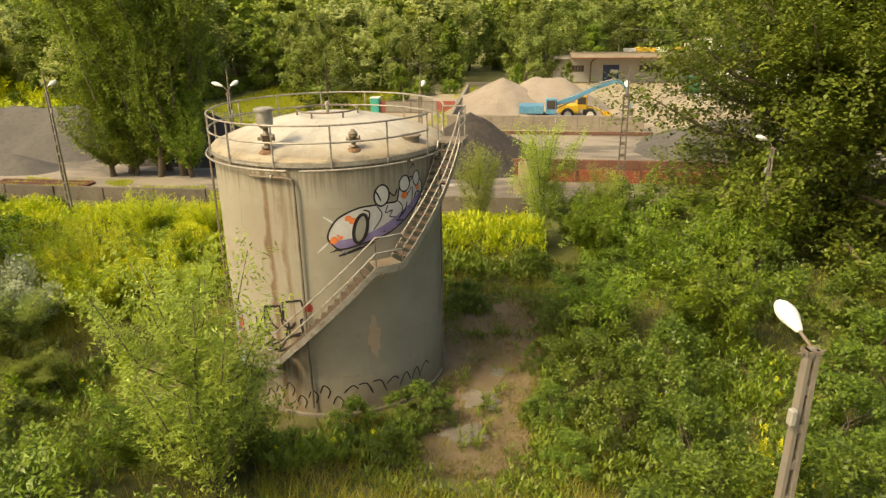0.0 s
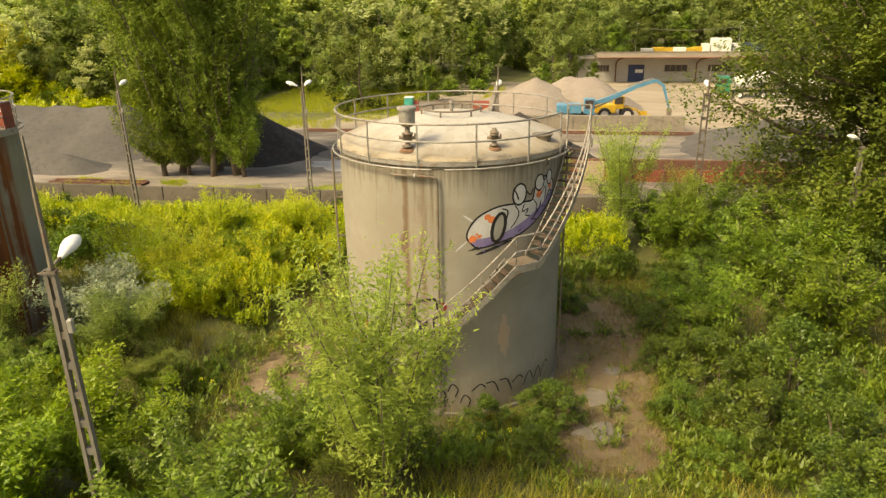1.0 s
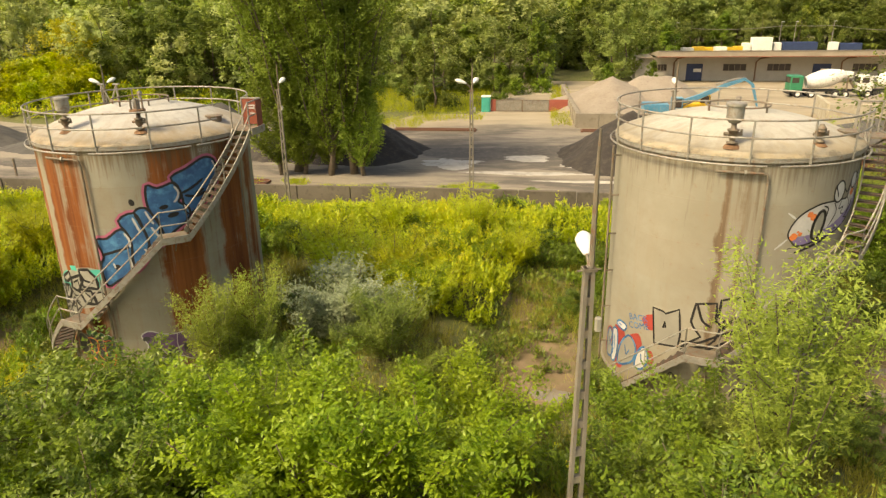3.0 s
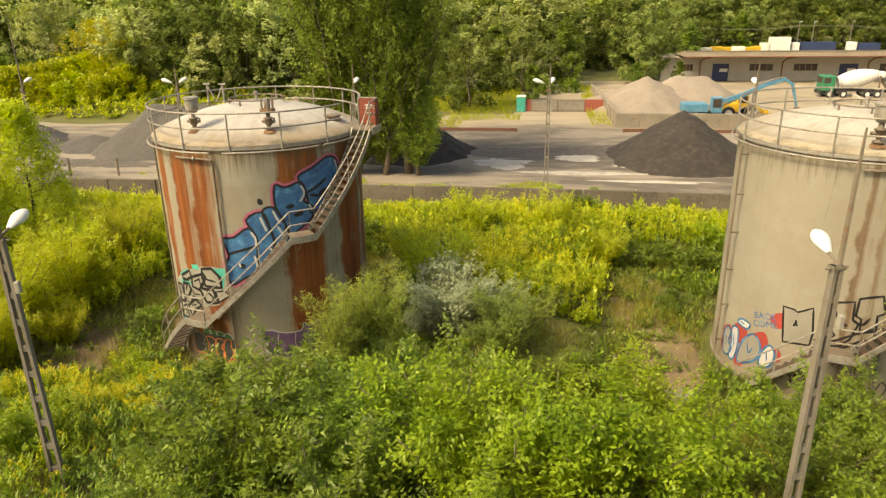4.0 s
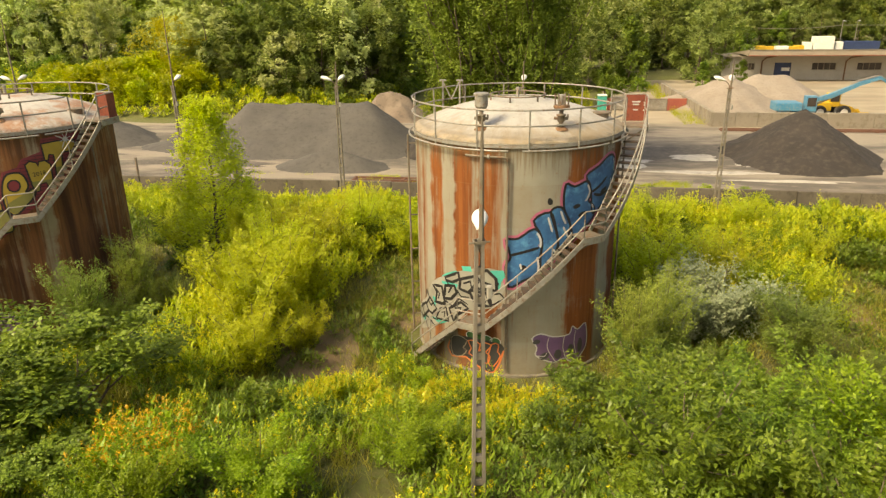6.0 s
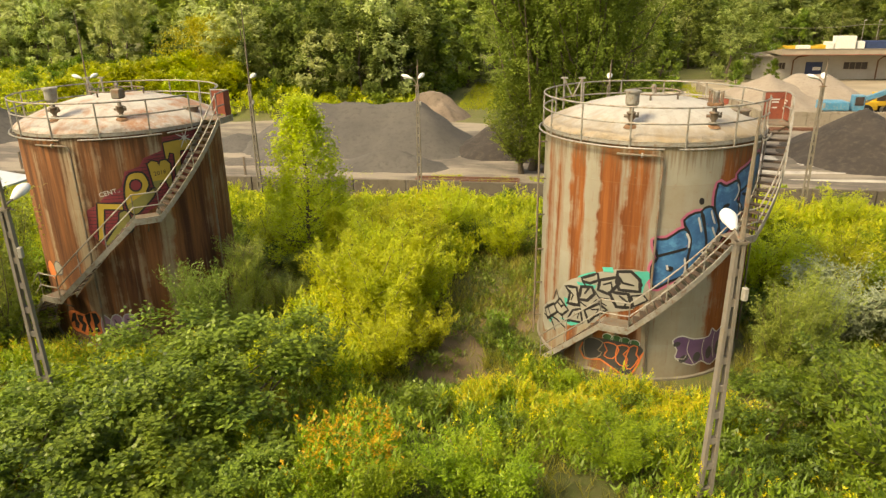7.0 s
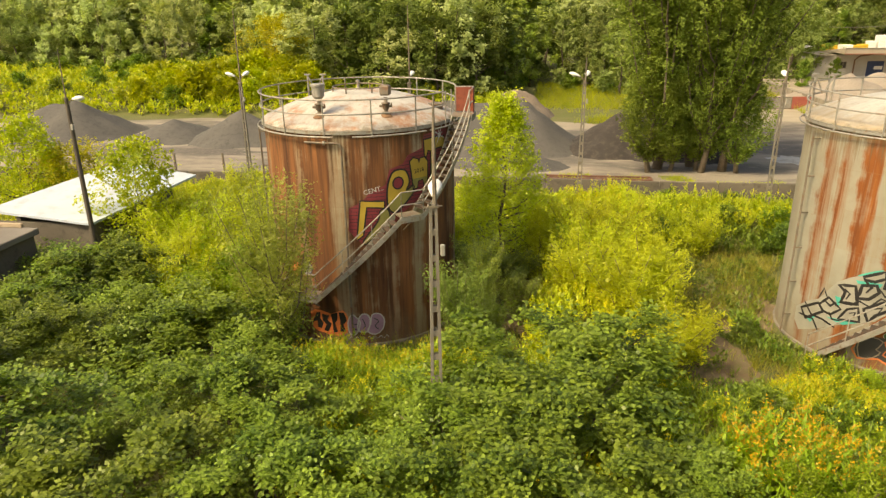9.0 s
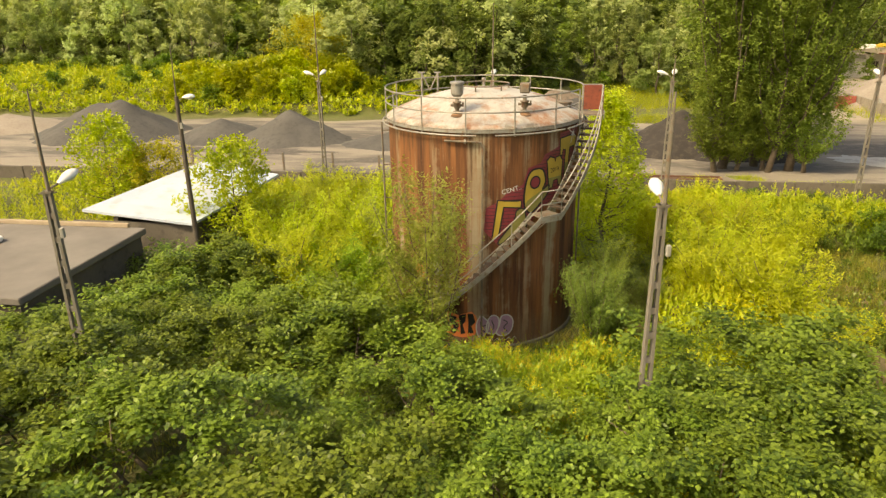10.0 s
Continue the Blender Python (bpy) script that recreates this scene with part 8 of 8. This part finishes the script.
def patchy(x, y, s=0.16, lim=0.0):
    return noise.noise((x * s, y * s, 9.0)) > lim


BARE = [(28.2, 1.5, 2.0, 5.6), (28.0, -4.8, 1.9, 2.4), (-7.5, -3.5, 1.5, 2.2), (16.2, -1.5, 1.5, 3.2)]


def trodden(x, y):
    return any(((x - a) / c) ** 2 + ((y - b) / d) ** 2 < 1 for a, b, c, d in BARE)


def on_banks(x, y):
    return clear(x, y, 0.8) and (berm(x, y) > 0.12 or y > 8.5) and not (x > 5 and y < 0.6)


def crest(x, y):
    """Along the tops of the earth banks that part the tanks."""
    return abs(abs(x) - 10.9) < 1.7 + 0.5 * noise.noise((x * 0.6, y * 0.6, 2.0))


def foot(x, y):
    """The inner foot of the bank along the wall, sown with lower, darker plants."""
    return 8.5 < y < 10.6 + 0.7 * noise.noise((x * 0.5, 3.0, 1.0)) and not crest(x, y)


banks = sow(1, 12500, (-45, 30, -8, 17.2), on_banks)
plume_field("goldenrod", "dense yellow-green goldenrod on the banks", [p for p in banks if not crest(*p) and not foot(*p)], 71, 1.5, 0.22)
plume_field("goldenrod", "tall bright yellow goldenrod on top of the banks", [p for p in banks if crest(*p)], 85, 1.65, 0.7, LEAF_FEATHER)
plume_field("weeds", "dark green stems at the foot of the goldenrod", [p for p in banks if foot(*p)], 86, 0.95, 0.0, LEAF_SHRUB)
plume_field("goldenrod", "bright yellow-green goldenrod before the rusted tank", sow(13, 700, (-22.5, -17.0, -9.6, -6.0), lambda x, y: clear(x, y, 0.6)), 80, 1.3, 0.5, LEAF_YOUNG, 0.12, 13, (0.2, 0.055))
plume_field("goldenrod", "bright yellow goldenrod before the blue-painted tank", sow(19, 900, (-6.4, 3.2, -9.4, -6.3), lambda x, y: clear(x, y, 0.9) and patchy(x, y, 0.5, -0.25)), 88, 1.0, 0.75, LEAF_FEATHER, 0.12, 13, (0.2, 0.055))
front = sow(2, 6000, (-20, 4, -18.5, -4), lambda x, y: clear(x, y, 0.6) and patchy(x, y, 0.2, -0.42) and not (-10.5 < x < -4.5 and y > -7))
plume_field("goldenrod", "yellow-green goldenrod in front of the tanks", [p for p in front if patchy(*p, 0.33, 0.02)], 72, 1.05, 0.34, LEAF_LIME, 0.11, 14, (0.2, 0.05))
plume_field("weeds", "green weeds in front of the tanks", [p for p in front if not patchy(*p, 0.33, 0.02)], 79, 0.75, 0.1, LEAF_SHRUB, 0.12, 13, (0.19, 0.055))
plume_field("goldenrod", "weeds and goldenrod between the shrubs", sow(3, 3000, (4, 44, -16, 9), lambda x, y: clear(x, y, 0.6) and patchy(x, y, 0.2, 0.06 if x < 29 else 0.18) and not (25.5 < x < 30.4 and y > -8) and not (14 < x < 18.2 and -5 < y < 6)), 73, 0.8, 0.06, LEAF_SHRUB)
plume_field("goldenrod", "tall goldenrod on the waste ground beyond the yard", sow(4, 6500, (-135, -20, 54, 94), lambda x, y: y < edge_of_wood(x) + 4), 74, 1.35, 0.2, LEAF_MEADOW, 0.4, 9, (0.6, 0.24), 0.9)
plume_field("goldenrod", "goldenrod by the sheds", sow(5, 3000, (-60, -26, -3, 20), lambda x, y: clear(x, y, 0.6) and not (-41 < x < -34 and y < 10.6) and not (x < -39 and y < 0)), 75, 1.4, 0.35)
plume_field("weeds", "low green weeds on trampled earth", sow(12, 3600, (-11, 31, -9, 8), lambda x, y: clear(x, y, -0.9) and (x < -3 or 13 < x < 19 or x > 25) and patchy(x, y, 0.45, -0.3) and (not trodden(x, y) or patchy(x, y, 0.9, 0.12))), 78, 0.5, 0.0, LEAF_SHRUB, 0.15, 9, (0.18, 0.06))
plume_field("goldenrod", "clump of orange-yellow flowering goldenrod", sow(6, 150, (-9.4, -6.9, -15.4, -12.8), lambda x, y: True), 76, 1.7, 1.0, LEAF_LIME, bloom=PLUME_ORANGE)
plume_field("goldenrod", "yellow flowering goldenrod at the foot of the lamp post", sow(17, 260, (15.2, 19.2, -17.2, -13.6), lambda x, y: abs(x - 16.7) > 0.35 or y < -14.2), 87, 1.2, 0.5, LEAF_FEATHER, 0.12, 13, (0.2, 0.055))
plume_field("goldenrod", "clump of orange-yellow flowering goldenrod", sow(7, 60, (35.4, 37.2, -7.4, -5.8), lambda x, y: True), 77, 1.3, 0.3)


def grass_field(spots, seed, tall, label, material=GRASS):
    rg = np.random.default_rng(seed)
    p = np.array(spots)
    n, per = len(p), 6
    z = np.array([height(x, y) for x, y in spots])
    base = np.repeat(np.stack([p[:, 0], p[:, 1], z], 1), per, 0) + rg.normal(size=(n * per, 3)) * np.array([0.09, 0.09, 0.0])
    ln = tall * rg.uniform(0.5, 1.3, (n * per, 1))
    d = unit(rg.normal(size=(n * per, 3)) * np.array([0.45, 0.45, 0.0]) + np.array([0, 0, 1.0]))
    s = unit(np.cross(d, rg.normal(size=(n * per, 3)))) * 0.014
    v = np.stack([base - s, base + s, base + d * ln], 1).reshape(-1, 3)
    f = np.arange(n * per * 3).reshape(-1, 3)
    ob = link_mesh("meadow_grass", fast_mesh("meadow_grass", v, f), material)
    tagged(ob, label, "grass", kind="stuff")


grass_field(sow(8, 14000, (-48, 46, -18, 12), lambda x, y: clear(x, y, -1.0) and (random.random() < 0.4 or not trodden(x, y))), 81, 0.42, "rough half-dry meadow grass")
grass_field(sow(9, 5000, (-16, 30, 49.5, 90), lambda x, y: (x < 17.5 and y > 62.0 and not 7 < x < 17) or (x < 8 and 50.5 < y < 60 and patchy(x, y, 0.1, -0.1)) or (16.2 < x < 18.6 and y > 53)), 82, 0.9, "pale yellow-green grass beyond the yard", LEAF_MEADOW)
grass_field(sow(10, 1500, (-24, 12, 22.0, 26.5), lambda x, y: patchy(x, y, 0.3, 0.05)), 83, 0.35, "thin grass along the wall", LEAF_MEADOW)
grass_field(sow(11, 5500, (-20, 32, -14, 10), lambda x, y: clear(x, y, -0.9) and patchy(x, y, 0.35, 0.0) and not trodden(x, y)), 84, 0.8, "tall half-dry grass with pale stems")
grass_field(sow(14, 1900, (25.5, 33.0, -8.0, 7.5), lambda x, y: clear(x, y, -0.9) and trodden(x, y) and patchy(x, y, 0.8, -0.25)), 87, 0.16, "trampled straw-coloured dry grass", STRAW)
plume_field("weeds", "rank green weeds beside the trodden path", sow(15, 1500, (29.2, 40.0, -15.5, 2.0), lambda x, y: clear(x, y, 0.4) and not trodden(x, y) and patchy(x, y, 0.4, -0.3)), 88, 0.85, 0.0, LEAF_SHRUB, 0.14, 12, (0.2, 0.07))
plume_field("weeds", "straggling weeds round the tank feet", sow(16, 900, (-28, 28, -6.9, 0.0), lambda x, y: any(5.35 ** 2 < (x - c) ** 2 + y * y < 6.2 ** 2 for c in (22.33, 0.0, -21.9)) and patchy(x, y, 0.7, -0.1) and not trodden(x, y)), 89, 0.7, 0.0, LEAF_SHRUB, 0.12, 11, (0.18, 0.06))
